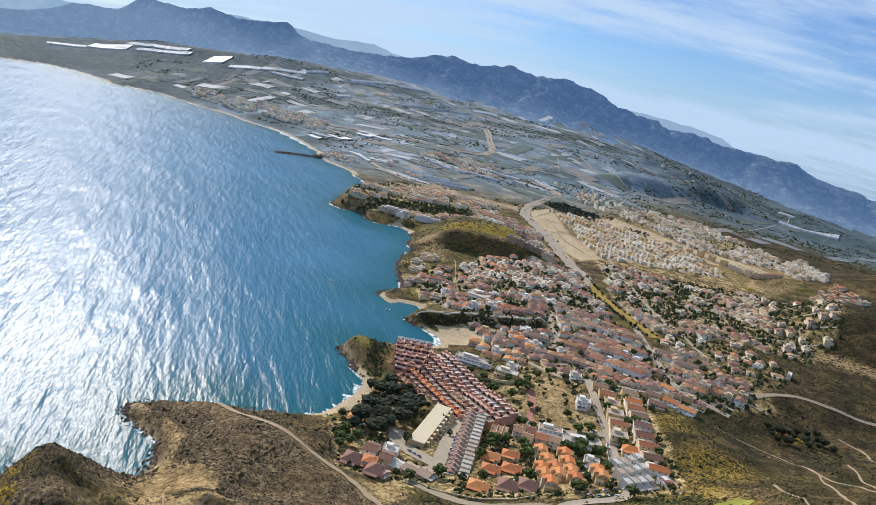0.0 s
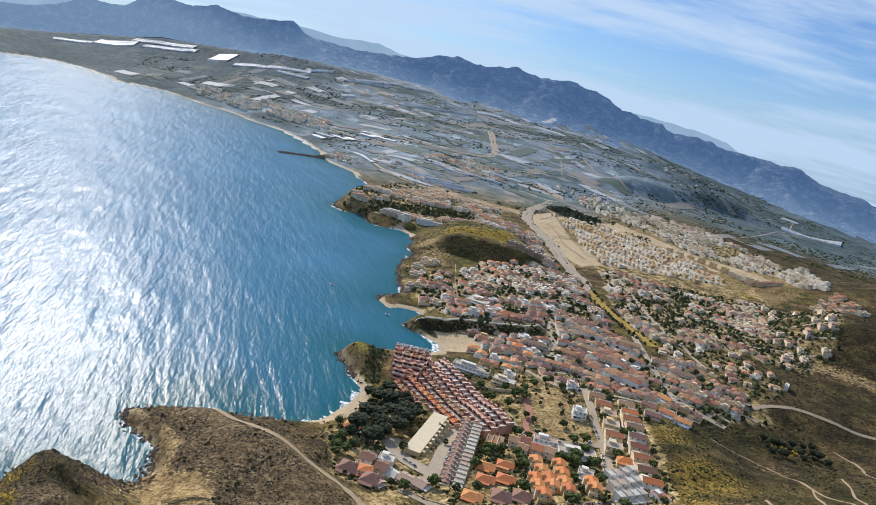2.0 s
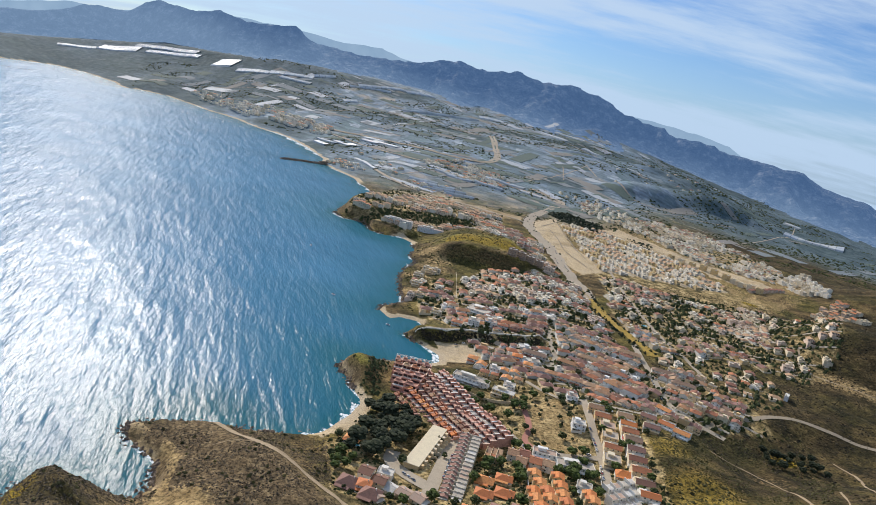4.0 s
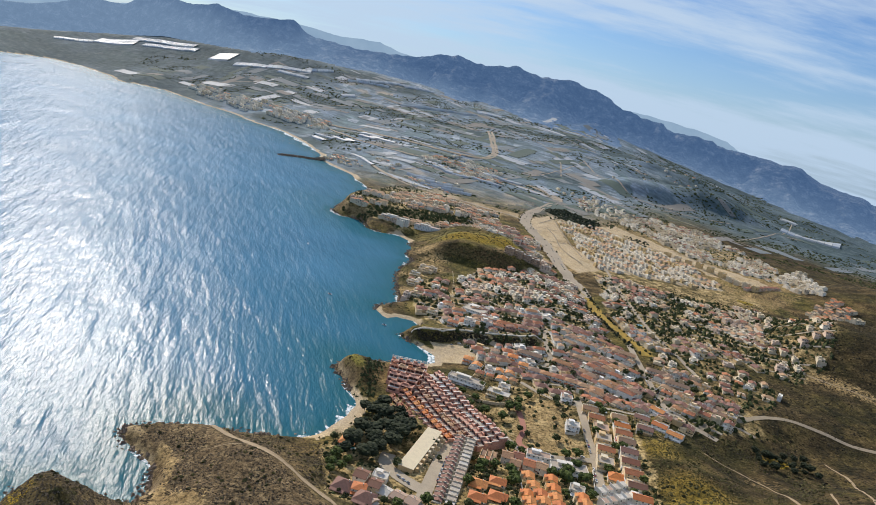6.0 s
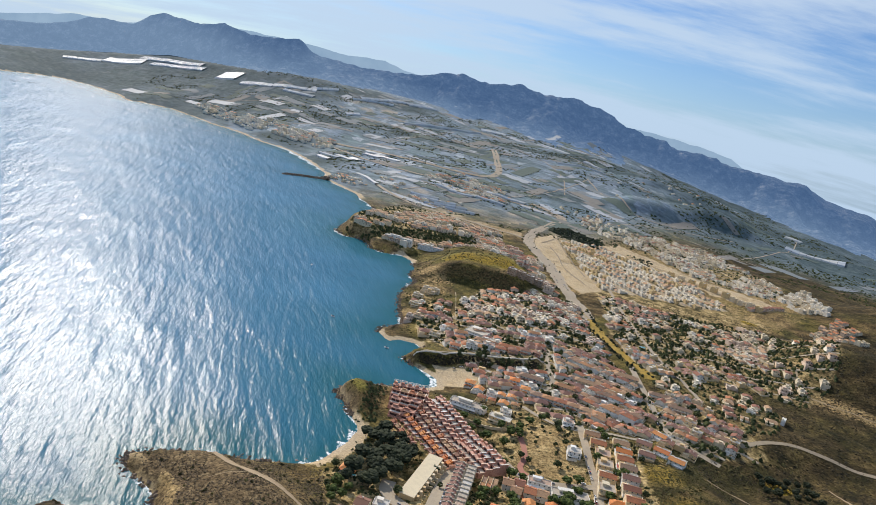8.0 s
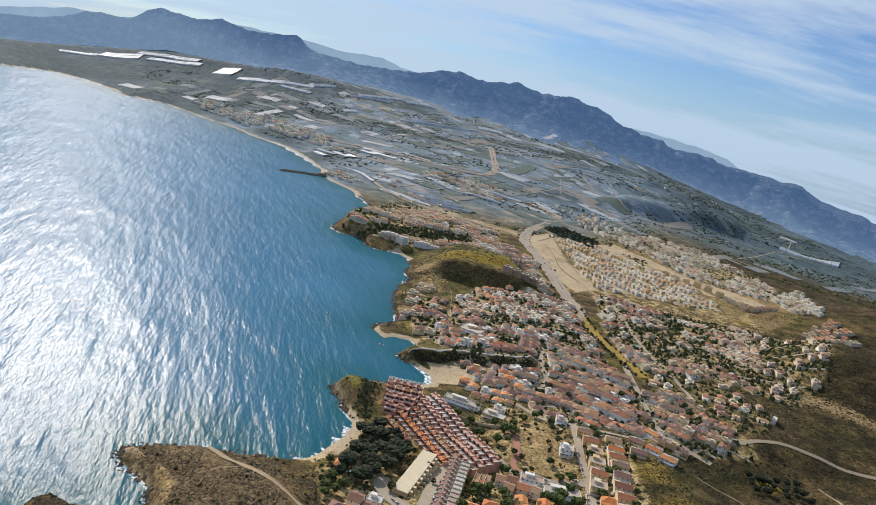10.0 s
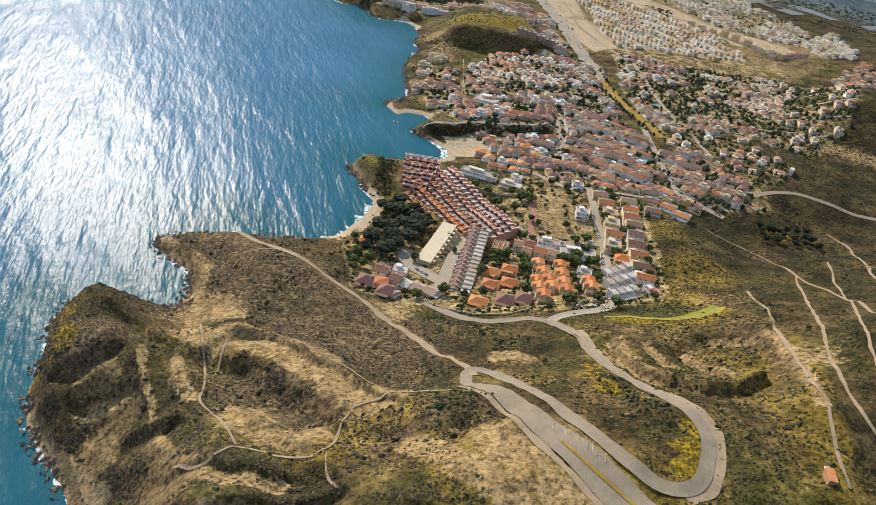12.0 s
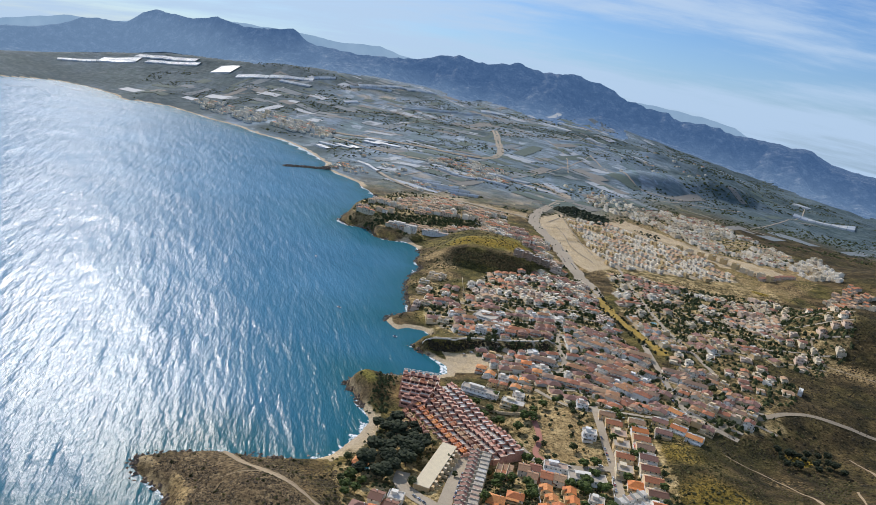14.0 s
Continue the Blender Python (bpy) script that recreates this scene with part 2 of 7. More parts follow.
def height(x, y, gap=None):
    x, y = np.atleast_1d(np.asarray(x, float)), np.atleast_1d(np.asarray(y, float))
    d = inland(x, y) if gap is None else gap
    sand = np.zeros(x.shape)
    for bx, by, br in BEACHES:
        sand = np.maximum(sand, ease(1.4 - np.hypot(x - bx, y - by) / br))
    r, az = np.hypot(x, y), np.degrees(np.arctan2(x, y))
    cliff = (1 - sand) * (4.5 + 2.5 * wavy(x, y, 40, 3, 2)) * ease(d / 9) + sand * (0.6 * ease(d / 6) + 2.6 * ease((d - 10) / 45))
    z = cliff + 17 * (1 - np.exp(-np.maximum(d, 0) / 260))
    yc = 140 + 0.45 * np.clip(x, 0, 420)
    near = (84 + 0.08 * np.clip(x, -200, 400)) * np.exp(-(np.maximum(y - yc, 0) / 170) ** 2) * np.where(y < yc, 1 - 0.3 * ease((yc - y) / 500), 1)
    z += near * ease((d - 2) / 75) * ease(1.5 - np.abs(x) / 900)
    for hx, hy, rx, ry, turn, up in HILLS:
        c, s = math.cos(math.radians(turn)), math.sin(math.radians(turn))
        u, v = ((x - hx) * c + (y - hy) * s) / rx, (-(x - hx) * s + (y - hy) * c) / ry
        z += up * np.exp(-(u * u + v * v) ** 1.5) * ease(d / 14)
    face = 1180 + 0.12 * (x - 75) + 7 * wavy(x, y, 30, 15, 2)
    z += 31 * np.exp(-((x - 80) / 92) ** 4) * ease((y - face) / 22) * ease((1440 - y) / 95) * (0.72 + 0.28 * ease((y - face) / 110))
    wild = ease((430 - y) / 80 + np.clip((np.abs(x - 60) - 200) / 300, 0, 1))
    z += ease(d / 25) * (wild * (7.0 * (0.5 - np.abs(wavy(x, y, 70, 11, 3))) + 2.4 * wavy(x, y, 26, 14, 3) + 0.9 * wavy(x, y, 9, 12, 2)) + 0.5 * wavy(x, y, 30, 13, 2))
    close = (r < 940) & (d > 0)
    if close.any():
        xs, ys, ds = x[close], y[close], d[close]
        more = np.zeros(xs.shape)
        for line, up, wide in CRESTS:
            more += up * np.exp(-(line_gap(xs + 5 * wavy(xs, ys, 24, 16, 2), ys + 5 * wavy(xs, ys, 20, 17, 2), line) / wide) ** 2)
        wx, wy = xs + 3.5 * wavy(xs, ys, 17, 18, 3), ys + 3.5 * wavy(xs, ys, 15, 19, 3)
        for line, drop, run, tail in CUTS:
            right, beside_it = bank(wx, wy, line)
            more -= drop * ease(right / run) * (1 - ease((right - run) / tail)) * beside_it
        for line, lift, run, tail in RAISED:
            right, beside_it = bank(wx, wy, line)
            more += lift * (1 - ease(right / run)) * (1 - ease(-right / tail)) * beside_it
        z = z.copy()
        z[close] += more * ease(ds / 12)
    town_hill = (r > 1300) & (r < 2000) & (np.abs(x) < 320) & (d > 0)
    if town_hill.any():
        right, beside_it = bank(x[town_hill], y[town_hill], SCARP)
        z = z.copy()
        z[town_hill] += 15 * (1 - ease(right / 34)) * (1 - ease((-right - 60) / 260)) * ease(beside_it * 1.5) * ease(d[town_hill] / 30)
    # the plain and the mountains far off
    foot_r = 4230 + 900 * ease((-az - 16) / 14)
    foot_z = 319 + foot_r * np.tan(np.radians(np.interp(az, FOOT_AT, FOOT_UP)))
    far = np.clip((r - 1900) / (foot_r - 1900), 0, 1)
    far = np.minimum(far, 1.1 * np.maximum(d, 0) / (np.maximum(d, 0) + np.maximum(foot_r - r, 1)))
    plain = far ** 1.15 * (foot_z - 22) * ease(d / 90) + ease((r - 2300) / 900) * ease(d / 200) * (6 * wavy(x, y, 330, 21, 2) + (8 + 30 * ease((az - 1) / 9)) * np.maximum(wavy(x, y, 430, 23, 3), 0) + (5 + 26 * ease((az - 6) / 8)) * ease((r - 2500) / 500) * np.abs(wavy(x + 0.6 * y, y, 240, 24, 3)))
    z += np.where(r > 1900, plain, 0)
    top_r = foot_r + 330
    top_z = 319 + top_r * np.tan(np.radians(np.interp(az, RIDGE_AT, RIDGE_UP))) + 13 * wavy(az, az * 0 + 3.3, 1.1, 36, 4) + 11 * wavy(az, az * 0 + 1.7, 0.5, 37, 4) + 8 * np.abs(wavy(az, az * 0 + 2.9, 0.9, 38, 3)) + ease((az + 6) / 6) * (34 * np.abs(wavy(az, az * 0 + 5.1, 2.6, 39, 2)) + 16 * wavy(az, az * 0 + 4.4, 0.8, 40, 2) - 12)
    start = foot_line(x, y, az)
    rise = np.clip((r - start) / (top_r - start), 0, 1)
    spur = 0.65 * np.abs(wavy(az * 75 + 0.25 * r, r * 0.3, 230, 31, 3)) + 0.35 * np.abs(wavy(az * 75 - 0.3 * r, r * 0.45, 90, 32, 3))
    slope = np.clip(rise ** 1.5 - 3.0 * spur * rise * (1 - rise), 0, 1)
    z = np.where(r > start, z + (top_z - z) * slope + 15 * wavy(x, y, 60, 33, 3) * rise * (1 - rise) * 3, z)
    return np.where(d < 0, np.maximum(-6, d * 0.25), z)


# ---- the ground sheet ----
AZ = np.concatenate([np.arange(-180, -46, 4.0), np.arange(-46, 46, 0.22), np.arange(46, 180, 4.0)])
RINGS = np.concatenate([[0.02], np.arange(10, 150, 14.0), 150 * 1.0075 ** np.arange(0, 488)])
RINGS = RINGS[RINGS < 5720]


def rings_to_xy(r, a):
    return r * np.sin(np.radians(a)), r * np.cos(np.radians(a))


grid_r, grid_a = np.meshgrid(RINGS, AZ, indexing="ij")
GX, GY = rings_to_xy(grid_r, grid_a)
GAP = inland(GX, GY)
GZ = height(GX, GY, GAP)


def ground(x, y):
    """The height of the ground sheet at a plan point."""
    x, y = np.asarray(x, float), np.asarray(y, float)
    r, a = np.hypot(x, y), np.degrees(np.arctan2(x, y))
    i, j = np.interp(r, RINGS, np.arange(len(RINGS))), np.interp(a, AZ, np.arange(len(AZ)))
    i0, j0 = np.minimum(i.astype(int), len(RINGS) - 2), np.minimum(j.astype(int), len(AZ) - 2)
    u, v = i - i0, j - j0
    return GZ[i0, j0] * (1 - u) * (1 - v) + GZ[i0 + 1, j0] * u * (1 - v) + GZ[i0, j0 + 1] * (1 - u) * v + GZ[i0 + 1, j0 + 1] * u * v


def gz(x, y):
    return float(ground(np.array([x]), np.array([y]))[0])


def mesh_of(name, verts, faces, mats=(), smooth=False, picks=None):
    me = bpy.data.meshes.new(name)
    me.from_pydata([tuple(v) for v in verts], [], [tuple(f) for f in faces])
    for m in mats:
        me.materials.append(m)
    if picks is not None:
        me.polygons.foreach_set("material_index", np.array(picks, np.int32))
    if smooth:
        me.polygons.foreach_set("use_smooth", np.ones(len(me.polygons), bool))
    me.update()
    return me


def sheet_faces(rows, cols, wrap=False):
    i, j = np.meshgrid(np.arange(rows - 1), np.arange(cols if wrap else cols - 1), indexing="ij")
    k = (j + 1) % cols
    return np.stack([i * cols + j, i * cols + k, (i + 1) * cols + k, (i + 1) * cols + j], -1).reshape(-1, 4)


def blob(x, y, spots, spread=1.0):
    """How far plan points lie inside soft round patches x, y, radius."""
    v = np.zeros(x.shape)
    for bx, by, br in spots:
        v = np.maximum(v, ease(1.5 - np.hypot(x - bx, y - by) / br / spread))
    return v


SAND_FIELD = [(200, 1740), (298, 1880), (290, 1800), (285, 1564), (330, 1325), (270, 1250), (235, 1381)]
BARE_BAND = [(395, 1830), (470, 1890), (545, 1800), (625, 1640), (740, 1540), (770, 1470), (690, 1420), (600, 1500), (489, 1680)]
RIVER_BED = [(-290, 2270), (-110, 2130), (20, 1850), (130, 1800), (190, 1790), (180, 1700), (60, 1740), (-130, 2020)]
TOWN_AREAS = [
    [(-8, 965), (32, 985), (40, 1060), (75, 1150), (178, 1200), (249, 1181), (260, 953), (279, 786), (246, 690), (157, 650), (138, 709), (74, 756), (22, 835), (-19, 902)],
    [(314, 1283), (441, 1238), (591, 1237), (553, 1037), (474, 899), (433, 918), (342, 887), (303, 887), (286, 1045)],
    [(279, 800), (346, 830), (395, 740), (398, 687), (311, 655), (250, 690)],
    [(290, 1801), (317, 1322), (398, 1334), (514, 1332), (598, 1357), (580, 1505), (489, 1667), (411, 1791)],
    [(459, 1971), (657, 2153), (809, 2055), (883, 1747), (768, 1549), (625, 1644), (551, 1858)],
    [(-228, 1410), (-202, 1784), (-152, 1879), (133, 1731), (126, 1519), (-90, 1341)],
    [(-1506, 3380), (-1386, 3426), (-940, 3117), (-561, 2841), (-540, 2651), (-846, 2835), (-1211, 3078)],
    [(-29, 1008), (8, 1045), (32, 985), (28, 925), (-8, 905), (-24, 920)],
    [(300, 850), (340, 885), (430, 900), (470, 830), (440, 765), (395, 745), (350, 830)],
    [(553, 1037), (600, 1240), (690, 1205), (660, 1060), (600, 950), (520, 870), (474, 899)],
    [(-40, 420), (60, 395), (160, 415), (215, 440), (235, 640), (120, 700), (-20, 600), (-60, 500)],
    [(0, 1413), (59, 1619), (134, 1585), (205, 1450), (215, 1330), (222, 1200), (190, 1210), (170, 1300), (101, 1345)],
]
BARE_SPOTS = [(-34, 1050, 22), (-10, 1110, 26), (-30, 960, 20), (0, 1160, 24), (-20, 1200, 20), (-43, 286, 16), (-19, 262, 18), (-65, 232, 20), (-147, 242, 16), (-160, 268, 12), (-131, 358, 26), (-103, 318, 16), 
              (75, 312, 14), (-92, 187, 16), (-30, 222, 14), (59, 206, 20), (69, 185, 18), (238, 297, 18),
              (110, 625, 22), (130, 590, 26), (90, 610, 20), (340, 575, 20), (10, 500, 10), (-10, 400, 16)]
FLOWERS = [(160, 384, 9), (172, 380, 10), (184, 376, 10), (196, 374, 10), (208, 376, 11), (220, 386, 11), (230, 400, 10), (114, 292, 7), (112, 274, 8), (117, 258, 7), (147, 224, 7), (142, 209, 8), (137, 197, 7), (390, 640, 14), (-216, 303, 22), (-224, 340, 16),
           (610, 1290, 18), (60, 1262, 40), (110, 1275, 36), (20, 1240, 22)]
n60, n15, n200 = wavy(GX, GY, 60, 41, 4), wavy(GX, GY, 14, 43, 3), wavy(GX, GY, 240, 45, 4)
beach = np.zeros(GX.shape)
for bx, by, br in BEACHES:
    beach = np.maximum(beach, ease(1.5 - np.hypot(GX - bx, GY - by) / br))
strand = beach * ease((13 * np.clip(grid_r / 1300, 1.0, 1.4) + 5 * n15 - GAP) / 8)
bare = 0.75 * blob(GX + 8 * n15 + 16 * n60, GY + 8 * n15 - 16 * wavy(GX, GY, 45, 47, 3), BARE_SPOTS)
COVE_SAND = [(16, 770), (26, 728), (60, 733), (84, 750), (98, 788), (68, 797), (40, 790), (12, 784)]
strand = np.where(inside(GX, GY, TOWN_AREAS[3]), np.maximum(strand, 0.62 + 0.3 * n15), strand)
COVE_BEACH = [(-80, 512), (-62, 540), (-50, 570), (-46, 592), (-52, 614), (-40, 612), (-34, 585), (-38, 556), (-50, 528), (-66, 508)]
for area in (SAND_FIELD, BARE_BAND, COVE_SAND, COVE_BEACH):
    strand = np.where(inside(GX + 6 * n15, GY + 6 * n60, area), np.maximum(strand, 0.70 + 0.4 * n15), strand)
PALE_TRACTS = [[(-880, 3830), (-250, 3990), (-420, 3600), (-640, 3500), (-760, 3600)], [(-577, 3420), (-413, 3450), (-400, 3390), (-570, 3370)], RIVER_BED, [(-220, 2080), (-60, 2130), (60, 2000), (240, 2120), (290, 2000), (150, 1880), (-20, 1800), (-180, 1950)]]
for area in PALE_TRACTS:
    strand = np.where(inside(GX + 20 * n60, GY + 20 * n15, area), np.maximum(strand, 0.40 + 0.3 * n60), strand)
DRY_FIELD = [(504, 1275), (623, 1340), (665, 1395), (640, 1290), (577, 1229), (500, 1205)]
SANDY_LAND = [(240, 1250), (640, 1250), (790, 1420), (880, 1570), (760, 1800), (480, 1990), (350, 2050), (215, 1750)]
bare = np.where(inside(GX + 10 * n15, GY + 14 * n60, SANDY_LAND), np.maximum(bare, 0.52 + 0.35 * n60), bare)
for area in (SAND_FIELD, BARE_BAND, RIVER_BED, DRY_FIELD):
    bare = np.where(inside(GX + 6 * n15, GY + 6 * n60, area), 0.85 + 0.15 * n15, bare)
bare = np.maximum(bare, 0.35 * ease((5 - GAP) / 5) * (GAP > -3))
bare = np.maximum(bare, 0.4 * ease(n60 * 2 - 0.35) * (grid_r < 1500) * (GX > -20))
town = np.zeros(GX.shape)
for k, area in enumerate(TOWN_AREAS + [[(300, 1235), (640, 1250), (650, 1335), (310, 1330)]]):
    town = np.where(inside(GX + 8 * n15, GY + 8 * n60, area), 0.45 if k in (8, 9) else 1.0, town)
BARE_PLOTS = [(106, 562), (110, 600), (124, 640), (150, 654), (170, 640), (173, 556), (140, 550)]
town = np.where(inside(GX + 4 * n15, GY + 4 * n60, BARE_PLOTS), 0.15, town)
bare = np.where(inside(GX + 4 * n15, GY + 4 * n60, BARE_PLOTS), 0.8 + 0.3 * n15, bare)
yellow = blob(GX + 7 * n15, GY + 7 * n60, FLOWERS)
HEATH = [(-190, 285, 42), (-150, 240, 34), (-215, 330, 30), (-170, 250, 30), (262, 250, 34), (290, 290, 40), (330, 330, 50), (250, 210, 30), (275, 335, 32), (300, 420, 45), (295, 520, 40), (310, 370, 40), (950, 1250, 150), (1000, 1550, 180), (850, 1120, 120), (1050, 1850, 200), (930, 2050, 120), (600, 900, 120), (720, 860, 120), (480, 760, 60), (700, 1120, 60), (450, 560, 130), (640, 760, 160), (330, 470, 60), (520, 460, 130), (420, 640, 50), (-200, 380, 40), (-150, 215, 50), (-190, 285, 45), (-30, 185, 25), (-200, 330, 45), (-115, 255, 16), (-180, 240, 40), (60, 330, 25), (1350, 2500, 420), (1000, 2900, 260), (1250, 2100, 300), (900, 2450, 120), (1600, 3000, 400), (360, 520, 110), (430, 420, 120), (330, 620, 50), (230, 560, 30), (560, 800, 150), (660, 1000, 200), (520, 680, 110), (800, 900, 200), (75, 330, 40), (-50, 660, 16)]
heath = blob(GX + 10 * n15, GY + 12 * n60, HEATH) * (0.75 + 0.25 * n15)
heath = np.maximum(heath, 0.95 * ease(2.8 * wavy(GX * 0.4 + 0.25 * GY, GY, 190, 87, 4) + 0.22) * ease((grid_r - 2100) / 300))
heath = np.maximum(heath, (0.80 + 0.3 * n200) * ease((-GX - 620) / 330) * ease((grid_r - 3150) / 300))
heath = np.maximum(heath, (0.72 + 0.35 * n200) * ease((GX - 450 - 0.1 * GY) / 260) * ease((grid_r - 1900) / 250))
bare *= 1 - 0.8 * np.clip(heath, 0, 1) * (GX > 240) * (grid_r < 1500)
# worn treads of the quarry and of the headland's benches, and its pale rocky rim
TREADS = [([(-96, 322), (-74, 317), (-47, 291), (-20, 265), (2, 256)], 9), ([(-86, 308), (-66, 297), (-46, 281)], 5), ([(-78, 246), (-54, 221), (-32, 208)], 6), ([(-92, 190), (-62, 182), (-38, 181)], 5), ([(-66, 162), (-44, 163)], 5),
          ([(-132, 322), (-114, 312), (-102, 322)], 13), ([(-127, 287), (-116, 269), (-104, 258)], 5), ([(-149, 296), (-137, 271), (-122, 247), (-108, 225)], 2.5), ([(-174, 277), (-160, 279)], 8), ([(-150, 262), (-140, 252)], 9), ([(-112, 226), (-100, 212)], 7),
          ([(158, 340), (162, 294)], 5), ([(187, 328), (185, 278)], 5), ([(140, 334), (142, 304)], 5), ([(130, 318), (138, 294), (148, 276)], 4), ([(205, 340), (230, 334)], 5), ([(232, 330), (226, 290), (212, 240)], 4), ([(60, 215), (80, 190), (96, 168)], 10),
          ([(20, 212), (44, 190), (66, 172)], 10), ([(10, 256), (-12, 246)], 6), ([(-173, 447), (-160, 425), (-150, 395), (-146, 362)], 4), ([(-170, 440), (-158, 428)], 6)]
for line, wide in TREADS:
    bare = np.maximum(bare, 0.80 * ease(1.5 - line_gap(GX + 3 * n15, GY + 5 * n60, line) / wide))
bare = np.maximum(bare, 0.62 * ease(1.5 - line_gap(GX + 12 * n15, GY + 12 * n60, [(565, 1003), (541, 924), (573, 896), (620, 866)]) / 16))
RIM = [([(-232, 306), (-224, 280), (-199, 254), (-175, 234), (-139, 212)], 7), ([(-212, 468), (-200, 462)], 5), ([(-196, 450), (-180, 440), (-170, 428)], 3), ([(-186, 392), (-170, 386)], 6), ([(-162, 410), (-158, 392)], 6), ([(-66, 640), (-79, 662), (-76, 680), (-58, 692), (-40, 700)], 5)]
for line, wide in RIM:
    rim = ease(1.5 - line_gap(GX + 3 * n15, GY + 3 * n60, line) / wide)
    bare, strand = np.maximum(bare, 1.1 * rim), np.maximum(strand, (0.44 + 0.2 * n15) * rim)
golden = ease((GX - 175) / 40) * ease((330 - GY) / 60 + 0.3) * (1 - ease((GX - np.interp(GY, [150, 190, 235, 286, 332, 434], [190, 202, 211, 227, 234, 264]) + 8 * n15) / 14)) + 0.8 * blob(GX + 10 * n15, GY + 12 * n60, [(215, 450, 30), (250, 500, 30), (235, 580, 25), (100, 170, 40), (60, 180, 30), (40, 200, 25), (-10, 225, 16), (-20, 205, 20), (-70, 300, 12), (5, 245, 14), (55, 1262, 40), (100, 1282, 42), (20, 1250, 30), (130, 1300, 40), (-75, 672, 14)])
# slopes of brown heather
heather = blob(GX + 12 * n15, GY + 14 * n60, [(-185, 452, 26), (-168, 468, 28), (-145, 478, 32), (-150, 440, 24), (-130, 425, 50), (-90, 400, 50), (-150, 380, 30), (-50, 370, 45), (-20, 340, 45), (-60, 350, 30), (-70, 270, 26), (-40, 245, 20), (10, 225, 26), (-200, 310, 18), (-120, 450, 40), (-20, 310, 22), (-185, 300, 24)])
grass = blob(GX + 10 * n15, GY + 10 * n60, [(40, 1262, 38), (80, 1275, 42), (120, 1290, 40), (10, 1250, 26), (-72, 668, 16), (-60, 655, 10), (30, 1245, 24)]) * (GY > 1205 + 0.12 * (GX - 75) + 6 * n15 - 600 * (GX < -40))
me = bpy.data.meshes.new("ground")
verts = np.stack([GX, GY, GZ], -1).reshape(-1, 3)
foot_here = foot_line(GX, GY, grid_a)
faces = sheet_faces(*GX.shape, wrap=True)[:, ::-1]
high = ((grid_r > foot_here - 40) & (np.abs(grid_a) < 46)).ravel()[faces].all(1)
me.from_pydata(verts.tolist(), [], faces[~high].tolist())
me.polygons.foreach_set("use_smooth", np.ones(len(me.polygons), bool))
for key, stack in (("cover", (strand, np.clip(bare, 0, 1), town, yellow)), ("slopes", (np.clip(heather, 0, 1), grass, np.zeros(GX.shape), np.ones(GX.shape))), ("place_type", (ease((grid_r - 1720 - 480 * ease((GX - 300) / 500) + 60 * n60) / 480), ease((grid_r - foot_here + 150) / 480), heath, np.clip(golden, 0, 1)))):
    layer = me.attributes.new(key, "FLOAT_COLOR", "POINT")
    layer.data.foreach_set("color", np.stack(stack, -1).astype(np.float32).ravel())

def along(n, vector, turn, stretch):
    """Coordinates whose y runs along a direction and is drawn out by that factor."""
    node = n.add("ShaderNodeMapping", {"Vector": vector})
    node.vector_type = "TEXTURE"
    node.inputs["Rotation"].default_value, node.inputs["Scale"].default_value = (0, 0, radians(turn)), (1.0, stretch, 1.0)
    return node.outputs[0]


mat_ground, n = material("ground")
geo = n.add("ShaderNodeNewGeometry")
pos, nor = geo.outputs["Position"], geo.outputs["Normal"]


def layer_of(n, name):
    a = n.add("ShaderNodeAttribute")
    a.attribute_name = name
    s = n.add("ShaderNodeSeparateColor", {0: a.outputs["Color"]})
    return s.outputs[0], s.outputs[1], s.outputs[2], a.outputs["Alpha"]


c_sand, c_bare, c_town, c_yellow = layer_of(n, "cover")
c_plain, c_mount, c_heath, c_wide = layer_of(n, "place_type")
c_heather, c_grass = layer_of(n, "slopes")[:2]
big, mid, fine = n.noise(pos, 0.012, 5), n.noise(pos, 0.09, 6, 0.62), n.noise(pos, 0.7, 4, 0.65)
patch = n.noise(pos, 0.035, 7, 0.68)
scrub = n.ramp(patch, [(0.34, (0.030, 0.026, 0.015)), (0.46, (0.076, 0.057, 0.033)), (0.56, (0.14, 0.103, 0.058)), (0.68, (0.24, 0.18, 0.10))])
olive = n.ramp(patch, [(0.34, (0.028, 0.030, 0.012)), (0.48, (0.075, 0.070, 0.026)), (0.58, (0.15, 0.125, 0.045)), (0.70, (0.22, 0.18, 0.08))])
col = n.mix(n.span(big, 0.42, 0.6), scrub, olive)
col = n.mix(n.math("MULTIPLY", c_heath, 0.95), col, n.ramp(patch, [(0.36, (0.012, 0.012, 0.007)), (0.5, (0.034, 0.028, 0.017)), (0.68, (0.085, 0.066, 0.038))]))
brown = n.ramp(n.noise(pos, 0.16, 6, 0.72), [(0.32, (0.060, 0.046, 0.034)), (0.5, (0.135, 0.102, 0.074)), (0.68, (0.26, 0.205, 0.15))])
col = n.mix(n.math("MULTIPLY", c_heather, 0.9), col, brown)
